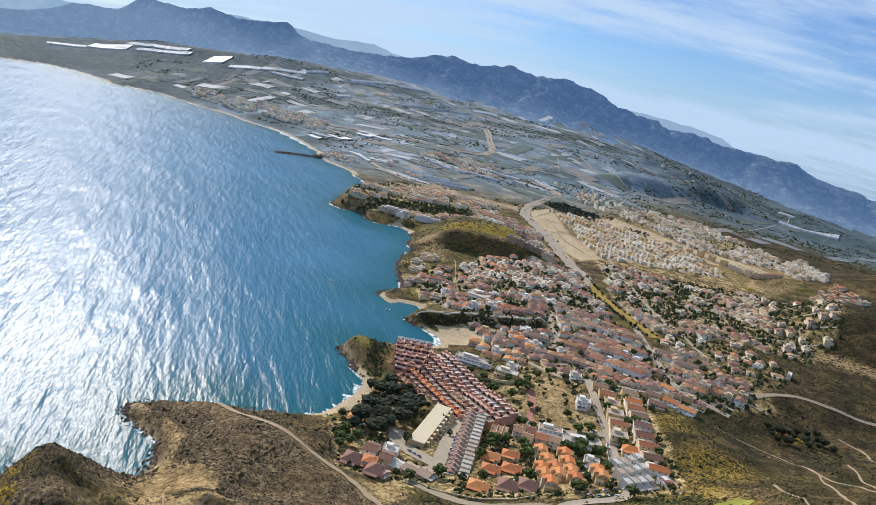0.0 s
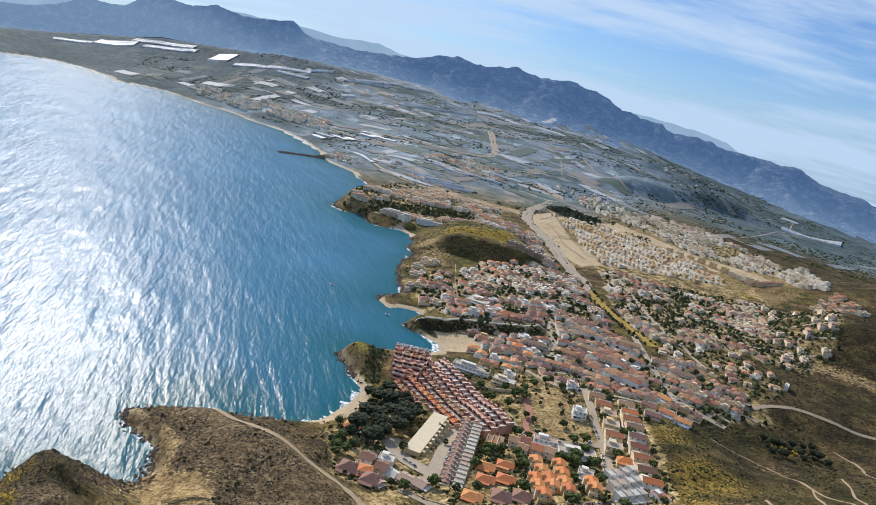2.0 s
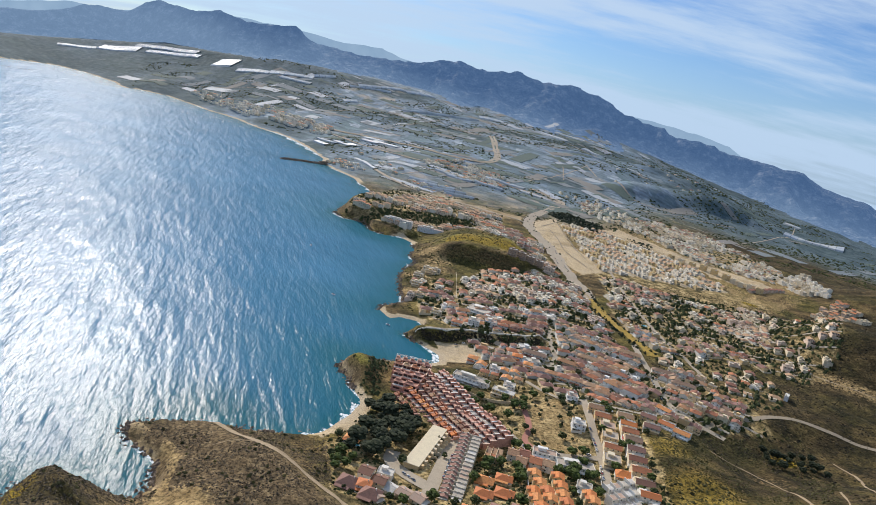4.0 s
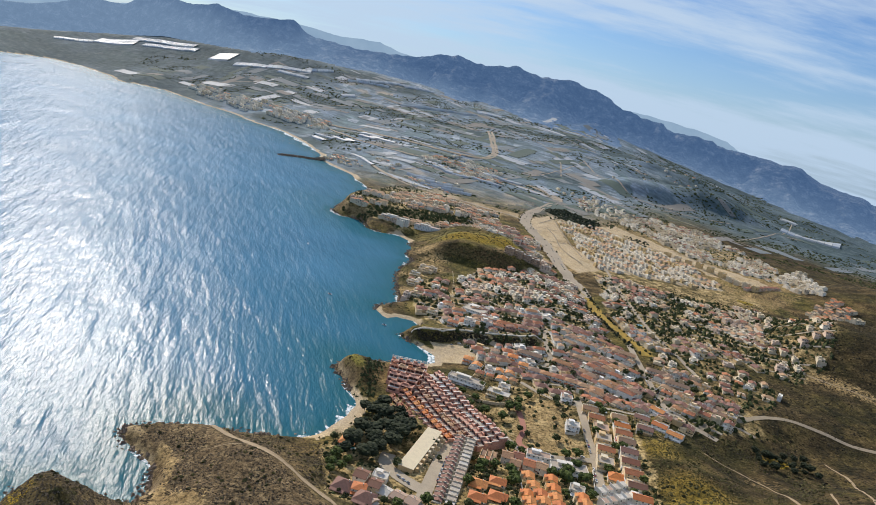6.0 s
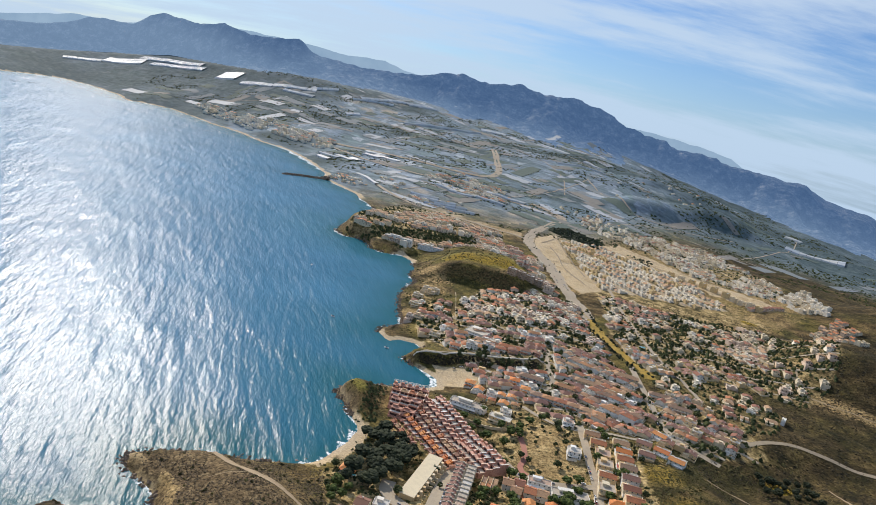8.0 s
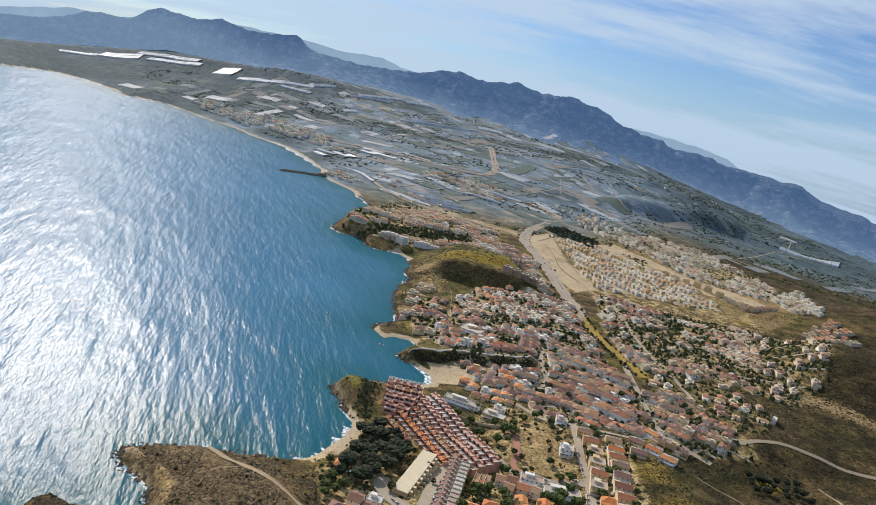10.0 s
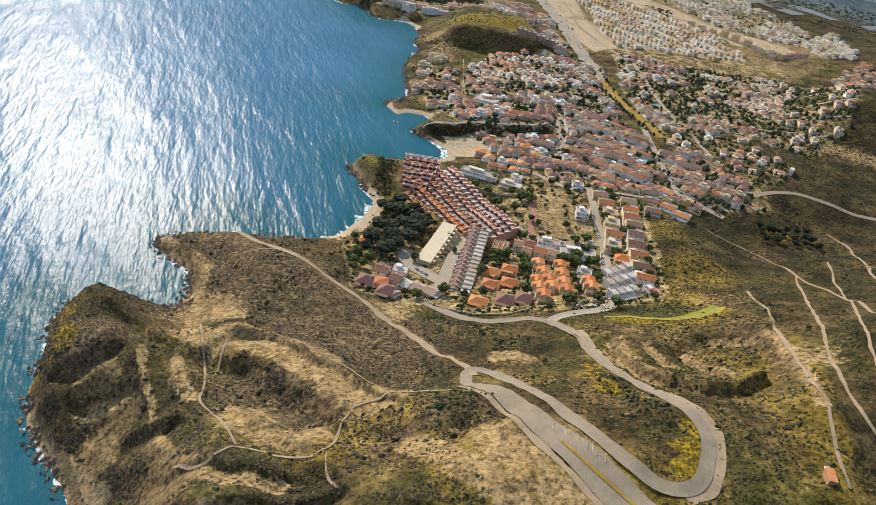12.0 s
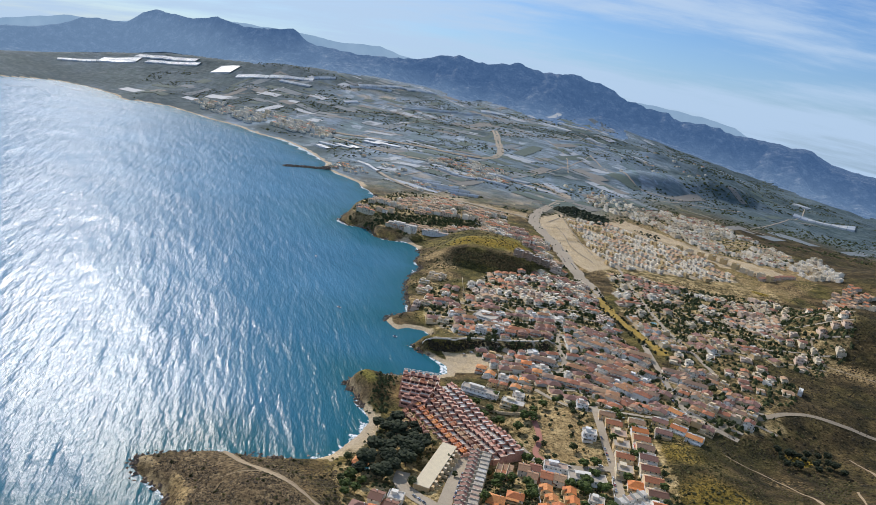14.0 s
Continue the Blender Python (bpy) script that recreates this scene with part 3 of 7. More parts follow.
gold = n.ramp(patch, [(0.34, (0.075, 0.060, 0.014)), (0.48, (0.19, 0.142, 0.030)), (0.6, (0.29, 0.215, 0.048)), (0.72, (0.35, 0.275, 0.09))])
col = n.mix(n.math("MULTIPLY", c_wide, 0.9), col, gold)
col = n.mix(n.math("MULTIPLY", c_grass, 0.9), col, n.ramp(patch, [(0.36, (0.11, 0.105, 0.030)), (0.55, (0.20, 0.185, 0.050)), (0.7, (0.30, 0.26, 0.10))]))
soil = n.ramp(mid, [(0.3, (0.20, 0.145, 0.085)), (0.55, (0.33, 0.25, 0.155)), (0.75, (0.45, 0.36, 0.24))])
speckle = n.noise(pos, 0.28, 5, 0.7)
broken = n.span(n.math("ADD", c_bare, n.math("MULTIPLY", n.math("SUBTRACT", speckle, 0.5), 2.6)), 0.25, 0.75)
col = n.mix(broken, col, soil)
lots = n.ramp(n.noise(pos, 0.07, 5, 0.7), [(0.36, (0.050, 0.048, 0.022)), (0.46, (0.17, 0.135, 0.075)), (0.55, (0.36, 0.285, 0.18)), (0.66, (0.54, 0.445, 0.31))])
col = n.mix(n.math("MULTIPLY", c_town, 0.85), col, lots)
bloom = n.mix(n.span(n.noise(pos, 0.45, 4, 0.7), 0.40, 0.62), (0.085, 0.07, 0.02), (0.34, 0.245, 0.02))
col = n.mix(n.span(n.math("ADD", c_yellow, n.math("MULTIPLY", n.math("SUBTRACT", mid, 0.5), 1.0)), 0.35, 0.75), col, bloom)
# fields of the far plain, with the blue-grey of distance haze painted into their colours
drift = n.add("ShaderNodeTexNoise", {"Vector": pos})
drift.inputs["Scale"].default_value, drift.inputs["Detail"].default_value = 0.008, 2.0
bent = n.add("ShaderNodeVectorMath", {0: drift.outputs["Color"], 2: pos})
bent.operation = "MULTIPLY_ADD"
bent.inputs[1].default_value = (130, 130, 0)
plots_turn = n.add("ShaderNodeMapping", {"Vector": bent.outputs[0]})
plots_turn.inputs["Rotation"].default_value, plots_turn.inputs["Scale"].default_value = (0, 0, radians(28)), (1.15, 0.6, 0.0)
cells = n.add("ShaderNodeTexVoronoi", {"Vector": plots_turn.outputs[0]})
cells.inputs["Scale"].default_value = 0.009
cells.distance = "CHEBYCHEV"
cells.inputs["Randomness"].default_value = 0.75
plot = n.add("ShaderNodeSeparateColor", {0: cells.outputs["Color"]}).outputs[0]
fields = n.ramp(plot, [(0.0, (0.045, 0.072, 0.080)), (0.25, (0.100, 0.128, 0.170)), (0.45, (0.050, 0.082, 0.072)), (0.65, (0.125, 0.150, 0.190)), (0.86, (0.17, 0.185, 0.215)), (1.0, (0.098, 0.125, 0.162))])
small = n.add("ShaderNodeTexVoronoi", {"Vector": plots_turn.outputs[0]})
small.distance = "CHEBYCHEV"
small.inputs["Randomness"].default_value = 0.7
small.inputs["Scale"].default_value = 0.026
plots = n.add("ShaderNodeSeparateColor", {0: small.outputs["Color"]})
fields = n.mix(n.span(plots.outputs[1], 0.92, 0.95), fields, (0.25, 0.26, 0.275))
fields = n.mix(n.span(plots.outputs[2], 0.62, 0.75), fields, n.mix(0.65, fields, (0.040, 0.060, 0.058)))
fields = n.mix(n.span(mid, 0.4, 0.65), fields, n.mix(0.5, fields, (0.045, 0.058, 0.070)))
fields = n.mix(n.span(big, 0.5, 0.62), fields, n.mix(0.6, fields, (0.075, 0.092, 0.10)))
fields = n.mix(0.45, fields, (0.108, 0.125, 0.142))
# lifts the fields towards the paleness of haze
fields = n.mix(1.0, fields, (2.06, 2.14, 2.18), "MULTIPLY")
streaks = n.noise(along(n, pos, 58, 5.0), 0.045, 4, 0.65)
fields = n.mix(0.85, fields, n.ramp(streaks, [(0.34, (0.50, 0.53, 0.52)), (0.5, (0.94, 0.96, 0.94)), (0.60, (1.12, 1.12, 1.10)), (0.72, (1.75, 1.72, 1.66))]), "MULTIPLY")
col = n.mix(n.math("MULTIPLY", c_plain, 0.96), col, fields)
# far scrub, its ramp tinted blue-green for haze as well
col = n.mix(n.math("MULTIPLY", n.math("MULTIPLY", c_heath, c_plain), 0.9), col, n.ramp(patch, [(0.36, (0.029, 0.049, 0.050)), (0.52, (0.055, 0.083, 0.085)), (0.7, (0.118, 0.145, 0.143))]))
steep = n.span(n.add("ShaderNodeSeparateXYZ", {0: nor}).outputs[2], 0.86, 0.68)
rock = n.ramp(n.noise(pos, 0.4, 5, 0.7), [(0.3, (0.045, 0.033, 0.024)), (0.5, (0.12, 0.088, 0.060)), (0.7, (0.28, 0.215, 0.145))])
col = n.mix(n.math("MULTIPLY", steep, 0.7), col, rock)
sandy = n.ramp(fine, [(0.3, (0.40, 0.31, 0.20)), (0.7, (0.54, 0.44, 0.31))])
col = n.mix(n.span(c_sand, 0.3, 0.7), col, sandy)
# rock and woods at the mountain foot, with blue haze painted into the colour
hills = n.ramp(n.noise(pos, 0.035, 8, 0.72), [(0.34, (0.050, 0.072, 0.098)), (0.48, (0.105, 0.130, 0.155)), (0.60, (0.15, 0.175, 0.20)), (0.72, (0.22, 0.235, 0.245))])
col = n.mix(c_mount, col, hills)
clump = n.noise(pos, 0.33, 3, 0.7)
near_tone = n.mix(c_plain, n.mix(1.0, n.ramp(clump, [(0.36, (0.36, 0.36, 0.36)), (0.5, (1.0, 1.0, 1.0)), (0.66, (1.45, 1.45, 1.45))]), (1.08, 1.0, 0.72), "MULTIPLY"), (1.0, 1.0, 1.0))
col = n.mix(n.math("SUBTRACT", 1.0, n.math("MULTIPLY", c_sand, 0.9)), col, n.mix(1.0, col, near_tone, "MULTIPLY"))
col = n.mix(0.5, col, n.ramp(fine, [(0.25, (0.5, 0.5, 0.5)), (0.75, (1.3, 1.3, 1.3))]), "MULTIPLY")
rough_up = n.math("ADD", n.math("MULTIPLY", mid, 2.5), fine)
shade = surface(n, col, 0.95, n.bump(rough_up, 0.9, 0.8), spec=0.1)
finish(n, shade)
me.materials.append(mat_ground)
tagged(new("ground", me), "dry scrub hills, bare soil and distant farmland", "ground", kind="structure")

# the mountains beyond the plain, a distant backdrop; their haze is painted as blue emission
used = np.unique(faces[high])
renumber = np.zeros(len(verts), int)
renumber[used] = np.arange(len(used))
mat_range, n = material("mountain_range")
geo = n.add("ShaderNodeNewGeometry")
pos = geo.outputs["Position"]
woods = n.noise(pos, 0.02, 8, 0.7)
col = n.ramp(woods, [(0.36, (0.020, 0.028, 0.036)), (0.52, (0.070, 0.080, 0.086)), (0.68, (0.22, 0.21, 0.20))])
skin = surface(n, col, 1.0, n.bump(n.math("ADD", woods, n.math("MULTIPLY", n.noise(pos, 0.006, 5, 0.6), 3.0)), 42.0, 1.0), spec=0.0)
# painted haze: the emission is paler low down and towards the left
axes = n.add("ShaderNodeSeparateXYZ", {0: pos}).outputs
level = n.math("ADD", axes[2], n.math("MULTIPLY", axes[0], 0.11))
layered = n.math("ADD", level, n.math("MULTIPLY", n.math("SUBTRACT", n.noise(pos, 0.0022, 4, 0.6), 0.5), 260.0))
haze_glow = n.mix(n.span(layered, 90, 400), (0.205, 0.295, 0.42), (0.076, 0.138, 0.258))
n.tree.links.new(haze_glow, skin.inputs["Emission Color"])
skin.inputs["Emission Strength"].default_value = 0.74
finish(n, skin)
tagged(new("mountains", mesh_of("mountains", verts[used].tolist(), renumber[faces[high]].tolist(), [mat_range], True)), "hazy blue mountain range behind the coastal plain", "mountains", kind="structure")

# ---- the sea ----
mat_sea, n = material("sea_water")
pos = n.add("ShaderNodeNewGeometry").outputs["Position"]
shore_a = n.add("ShaderNodeAttribute")
shore_a.attribute_name = "shallow"
sets = n.noise(along(n, pos, 26, 3.0), 0.011, 2.0, 0.5)
roll = n.noise(along(n, pos, 22, 4.5), 0.055, 2.0, 0.5)
swell = n.noise(along(n, pos, 18, 4.5), 0.10, 2.5, 0.6)
chop = n.noise(along(n, pos, 10, 3.0), 0.32, 3.0, 0.6)
ripple = n.noise(pos, 0.9, 2.0, 0.5)
wide = n.noise(pos, 0.004, 4, 0.6)
# water colour; the lighter offshore blue also holds painted sky reflection and haze
deep = n.ramp(wide, [(0.3, (0.036, 0.134, 0.236)), (0.7, (0.058, 0.180, 0.305))])
water = n.mix(n.span(shore_a.outputs["Fac"], 0.0, 0.8), deep, (0.020, 0.106, 0.138))
foam_noise = n.noise(pos, 0.22, 5, 0.65)
foam = n.span(n.math("ADD", shore_a.outputs["Fac"], n.math("MULTIPLY", n.math("SUBTRACT", foam_noise, 0.5), 0.5)), 0.97, 1.05)
water = n.mix(foam, water, (0.75, 0.78, 0.78))
waves = n.math("ADD", n.math("MULTIPLY", sets, 5.0), n.math("MULTIPLY", roll, 1.6))
waves = n.math("ADD", waves, n.math("ADD", n.math("MULTIPLY", swell, 1.45), n.math("MULTIPLY", chop, 0.62)))
waves = n.math("ADD", waves, n.math("MULTIPLY", ripple, 0.10))
sea_skin = surface(n, water, n.math("ADD", 0.26, n.math("MULTIPLY", foam, 0.5)), n.bump(waves, 1.0, 1.0), spec=0.066)
sea_skin.inputs["IOR"].default_value = 1.333
finish(n, sea_skin)
sr = np.concatenate([np.arange(20, 150, 30.0), 150 * 1.02 ** np.arange(0, 178)])
sr = sr[sr < 4970]
sa = np.concatenate([np.arange(-150, -46, 4.0), np.arange(-46, 10, 0.8)])
r2, a2 = np.meshgrid(sr, sa, indexing="ij")
SX, SY = rings_to_xy(r2, a2)
sgap = inland(SX, SY)
faces = sheet_faces(*SX.shape)
wet = (sgap.ravel()[faces] < 40 * np.clip(r2.ravel()[faces] / 900, 0.6, 5)).any(1)
me = bpy.data.meshes.new("sea")
me.from_pydata(np.stack([SX, SY, np.zeros(SX.shape)], -1).reshape(-1, 3).tolist(), [], faces[wet][:, ::-1].tolist())
layer = me.attributes.new("shallow", "FLOAT", "POINT")
depth = np.clip(-sgap, 0, None)
shallow = 0.62 * np.exp(-depth / 70) * (0.7 + 0.6 * wavy(SX, SY, 90, 51, 3)) + 0.30 * np.exp(-depth / 260)
surf = 3.5 + 5.0 * np.maximum(0, wavy(SX, SY, 26, 53, 2)) + 4.0 * blob(SX, SY, [(-62, 560, 40), (16, 735, 26), (-640, 2560, 300)])
shallow = np.where(sgap > -surf * np.clip(r2 / 700, 0.7, 3), 1.02, shallow)
layer.data.foreach_set("value", shallow.astype(np.float32).ravel())
me.materials.append(mat_sea)
tagged(new("sea", me), "rippled blue sea glittering in low sun", "water", kind="structure")


# ---- roads, tracks and paths ----
def smooth_line(line, step):
    p = np.array(line, float)
    for _ in range(2):
        q = [p[0]]
        for a, b in zip(p[:-1], p[1:]):
            q += [a * 0.75 + b * 0.25, a * 0.25 + b * 0.75]
        p = np.array(q + [p[-1]])
    cut = np.r_[0, np.cumsum(np.hypot(*np.diff(p, axis=0).T))]
    s = np.linspace(0, cut[-1], max(3, int(cut[-1] / step) + 1))
    return np.stack([np.interp(s, cut, p[:, 0]), np.interp(s, cut, p[:, 1])], 1)


def strip(name, line, width, mat, label, category, lift=0.45, step=5.0, wobble=0.0, across=4, widths=None):
    p = smooth_line(line, step)
    t = np.gradient(p, axis=0)
    t /= np.hypot(t[:, 0], t[:, 1])[:, None]
    side = np.stack([-t[:, 1], t[:, 0]], 1)
    w = np.full(len(p), width) if widths is None else np.interp(np.linspace(0, 1, len(p)), np.linspace(0, 1, len(widths)), widths)
    w = w * (1 + wobble * wavy(p[:, 0], p[:, 1], 11, 61, 2))
    rows = []
    for k in range(across + 1):
        q = p + side * (w * (k / across - 0.5))[:, None]
        rows.append(np.c_[q, ground(q[:, 0], q[:, 1]) + lift])
    v = np.stack(rows, 1)
    v[:, :, 2] = np.maximum(v[:, :, 2], np.median(v[:, :, 2], axis=1)[:, None] - 0.4)
    top = v.reshape(-1, 3)
    me = mesh_of(name, top, sheet_faces(len(p), across + 1)[:, ::-1], [mat], True)
    ob = tagged(new(name, me), label, category, kind="structure")
    return ob


mat_asphalt = plain("asphalt", (0.28, 0.228, 0.155), (0.19, 0.155, 0.108), 5.0, 0.9, 0.01)
mat_lane = plain("worn_asphalt", (0.36, 0.30, 0.22), (0.27, 0.225, 0.165), 4.0, 0.92, 0.01)
mat_dirt = plain("dry_dirt", (0.34, 0.26, 0.16), (0.23, 0.17, 0.10), 3.0, 0.97, 0.05)
mat_pale = plain("pale_dust", (0.38, 0.32, 0.24), (0.25, 0.205, 0.15), 3.0, 0.97, 0.04)
mat_flower = plain("yellow_flowers", (0.36, 0.235, 0.035), (0.12, 0.09, 0.03), 6.0, 0.95, 0.2)
mat_brick_path = plain("red_paving", (0.38, 0.17, 0.12), (0.30, 0.15, 0.11), 1.5, 0.9, 0.02)
HILL_ROAD = [(46, 259), (44, 276), (46, 288), (53, 293), (60, 288), (67, 277), (77, 257), (87, 236), (97, 218), (107, 203), (117, 191), (125, 185), (133, 184), (141, 189), (147, 200), (152, 213), (153, 224), (150, 234), (143, 248), (135, 265), (127, 285), (123, 308), (122, 334), (120, 360),
             (110, 380), (97, 387), (84, 386), (73, 379), (57, 380), (43, 388), (26, 407), (8, 420)]


def band(name, left, right, mat, label, category, lift=0.6):
    """A paved sheet between two lines of as many points, laid on the ground."""
    a, b = smooth_line(left, 3.0), smooth_line(right, 3.0)
    s = np.linspace(0, 1, 40)
    a, b = [np.stack([np.interp(s, np.linspace(0, 1, len(q)), q[:, k]) for k in (0, 1)], 1) for q in (a, b)]
    rows = [a + (b - a) * u for u in np.linspace(0, 1, 7)]
    v = np.stack([np.c_[q, ground(q[:, 0], q[:, 1]) + lift] for q in rows], 1)
    v[:, :, 2] = np.maximum(v[:, :, 2], np.median(v[:, :, 2], axis=1)[:, None] - 1.6)
    return tagged(new(name, mesh_of(name, v.reshape(-1, 3), sheet_faces(40, 7), [mat], True)), label, category, kind="structure")


strip("road_shoulder", [(133, 180), (144, 186), (151, 198), (157, 213), (158, 226), (153, 240), (146, 252), (136, 270), (127, 295), (124, 331), (122, 360)], 6.5, mat_dirt, "dusty pale shoulder of the hill road", "verge", 0.28, 3.0, 0.3)
strip("road_shoulder", [(40, 262), (49, 250), (61, 234), (71, 216), (82, 200), (90, 188), (98, 176)], 3.0, mat_dirt, "crumbling dirt edge of the hilltop parking", "verge", 0.25, 2.5, 0.7)
strip("road", HILL_ROAD, 6.8, mat_asphalt, "winding grey asphalt road down the scrub hill", "road", 0.5, 2.5)
band("road", [(41, 268), (49, 253), (61, 238), (72, 218), (83, 202), (91, 190), (100, 176), (118, 150)], [(52, 270), (61, 262), (72, 243), (83, 227), (94, 212), (102, 202), (110, 191), (132, 162)], mat_asphalt, "wide grey asphalt hilltop parking", "road", 0.42)
strip("planted_divider", [(85, 210), (92, 199.5), (99, 192), (105, 185), (111, 178), (119, 168)], 1.5, mat_flower, "narrow planted divider with yellow flowers", "verge", 0.75, 1.5, 0.6)
strip("road", [(182, 680), (179, 607), (179, 564), (179, 535), (171, 455), (164, 420), (150, 409), (130, 402), (114, 388), (108, 380)], 8.0, mat_lane, "pale worn village street", "road", 0.5, 3.0)
strip("road", [(98, 561), (110, 546), (137, 542), (177, 546)], 7.5, mat_lane, "pale worn village street", "road", 0.6, 3.0)
strip("road", [(52, 548), (42, 520), (36, 485), (31, 455), (28, 436)], 11.0, mat_lane, "paved lane between the row houses and the hall", "road", 0.5, 3.0)
strip("road", [(33, 447), (22, 455), (8, 467), (-6, 482), (-4, 500)], 12.0, mat_lane, "paved yard round the foot of the hall", "road", 0.58, 3.0)
strip("road", [(27, 675), (56, 629), (85, 589), (107, 554)], 5.0, mat_lane, "narrow paved lane behind the terraced complex", "road", 0.5, 3.0)
strip("road", [(172, 905), (166, 862), (164, 826), (168, 795), (160, 768)], 5.5, mat_lane, "pale street down to the cove", "road", 0.6, 3.0)
strip("footpath", [(0, 799), (17, 800), (35, 804), (53, 815), (89, 820), (126, 828), (149, 836), (163, 850)], 2.6, mat_lane, "paved promenade above the cove", "path", 0.5, 3.0)
strip("road", [(290, 900), (287, 790), (285, 714), (297, 679), (331, 653)], 8.0, mat_lane, "pale main street of the village", "road", 0.6, 4.0)
strip("road", [(296, 656), (378, 714), (437, 744), (484, 729), (531, 710), (640, 690)], 8.0, mat_asphalt, "country road leaving the village", "road", 0.6, 5.0)
BOULEVARD = [(258, 1090), (240, 1272), (230, 1443), (204, 1590), (193, 1702), (225, 1861), (284, 1984), (339, 2103), (309, 2162), (239, 2231)]


def beside(line, off):
    """A line moved sideways by that many metres."""
    p = np.array(line, float)
    t = np.gradient(p, axis=0)
    t /= np.hypot(t[:, 0], t[:, 1])[:, None]
    return [(x - b * off, y + a * off) for (x, y), (a, b) in zip(p, t)]


strip("road_shoulder", BOULEVARD, 27.0, mat_pale, "sandy verges of the boulevard", "verge", 0.7, 8.0, 0.35)
for off in (-5.5, 5.5):
    strip("road", beside(BOULEVARD, off), 7.5, mat_lane, "grey lane of the broad boulevard past the sandy plots", "road", 1.3, 8.0)
strip("road", [(336, 2079), (236, 2182), (48, 2262), (-175, 2365), (-411, 2560), (-667, 2877)], 10.0, mat_lane, "pale main road across the coastal plain", "road", 1.3, 12.0)
MOTORWAY = [(110, 3240), (125, 2920), (134, 2722), (126, 2632), (100, 2550), (41, 2505), (-65, 2541), (-207, 2640), (-449, 2750), (-760, 2955)]
strip("road_shoulder", MOTORWAY, 27.0, mat_pale, "pale cutting of the motorway across the plain", "verge", 1.0, 12.0, 0.3)
for off in (-7.5, 7.5):
    strip("road", beside(MOTORWAY, off), 9.0, mat_lane, "carriageway of the motorway across the plain", "road", 1.8, 12.0)
strip("road", [(519, 2905), (583, 2469), (709, 2362), (887, 2477)], 6.0, mat_lane, "pale country road on the far plain", "road", 1.4, 12.0, 0.2)
strip("road", [(-351, 2248), (-260, 2080), (-197, 1975), (-100, 1890), (-21, 1834), (133, 1745), (195, 1705)], 12.0, mat_lane, "pale avenue behind the seaside town", "road", 1.5, 10.0, 0.2)
for line in ([(-300, 2330), (60, 2480)], [(60, 2130), (330, 2480), (520, 2900)], [(-60, 2260), (-180, 2060)], [(380, 2050), (620, 2300), (1000, 2420)], [(720, 2260), (980, 2010)], [(-500, 2640), (-300, 3100), (-100, 3500)], [(-900, 3080), (-500, 3300), (200, 3350), (700, 3250)], [(-1500, 3500), (-800, 3500), (-300, 3450)], [(900, 2100), (1300, 2600), (1500, 3000)], [(200, 3400), (420, 2900), (380, 2500)]):
    strip("road", line, 4.5, mat_lane, "thin pale farm road between the fields", "road", 1.2, 12.0, 0.3)
strip("road", [(341, 1350), (336, 1200), (335, 1104), (339, 999), (352, 918), (364, 829)], 6.0, mat_lane, "pale street through the east side of the village", "road", 0.6, 4.0)
strip("road", [(122, 700), (140, 675), (162, 655), (193, 657), (245, 670), (290, 690)], 6.0, mat_lane, "pale street above the bare plots", "road", 0.6, 4.0)
strip("road", [(163, 830), (167, 788), (153, 758), (128, 735)], 5.0, mat_lane, "short pale street between houses", "road", 0.6, 4.0)
strip("yellow_verge", [(255, 1149), (260, 1058), (274, 983), (299, 920), (309, 863)], 17.0, mat_flower, "dry ravine strip covered with yellow flowers", "verge", 0.7, 6.0, 0.5)
mat_meadow = plain("flowering_meadow", (0.30, 0.285, 0.035), (0.16, 0.17, 0.04), 4.0, 0.95, 0.15)
strip("yellow_verge", [(150, 396), (166, 387), (184, 382), (204, 383), (222, 393), (236, 410)], 8.0, mat_meadow, "narrow meadow in yellow-green bloom above the quarry", "verge", 0.4, 3.0, 0.25, 4, [2.5, 4.0, 5.0, 8.0, 12.0, 9.0])
strip("brick_walk", [(110, 640), (116, 606), (117, 581), (109, 562), (117, 549)], 5.5, mat_brick_path, "red paved footpath beside bare plots", "path", 0.5, 3.0)
mat_kerb = plain("dusty_kerb", (0.26, 0.215, 0.155), (0.19, 0.155, 0.11), 3.0, 0.95, 0.03)
for line, w in (([(232, 1700), (262, 1760), (300, 1850)], 3.0), ([(285, 1780), (288, 1560), (300, 1400)], 3.0), ([(222, 1640), (284, 1640)], 2.5), ([(240, 1500), (286, 1520)], 2.5), ([(250, 1660), (262, 1560), (258, 1440), (290, 1330)], 2.5), ([(405, 1830), (500, 1700), (610, 1560), (700, 1470)], 3.0), ([(470, 1850), (560, 1720), (660, 1590)], 3.0)):
    strip("dirt_track", line, w, mat_kerb, "dusty track across the sandy building plots", "track", 0.9, 6.0, 0.4)
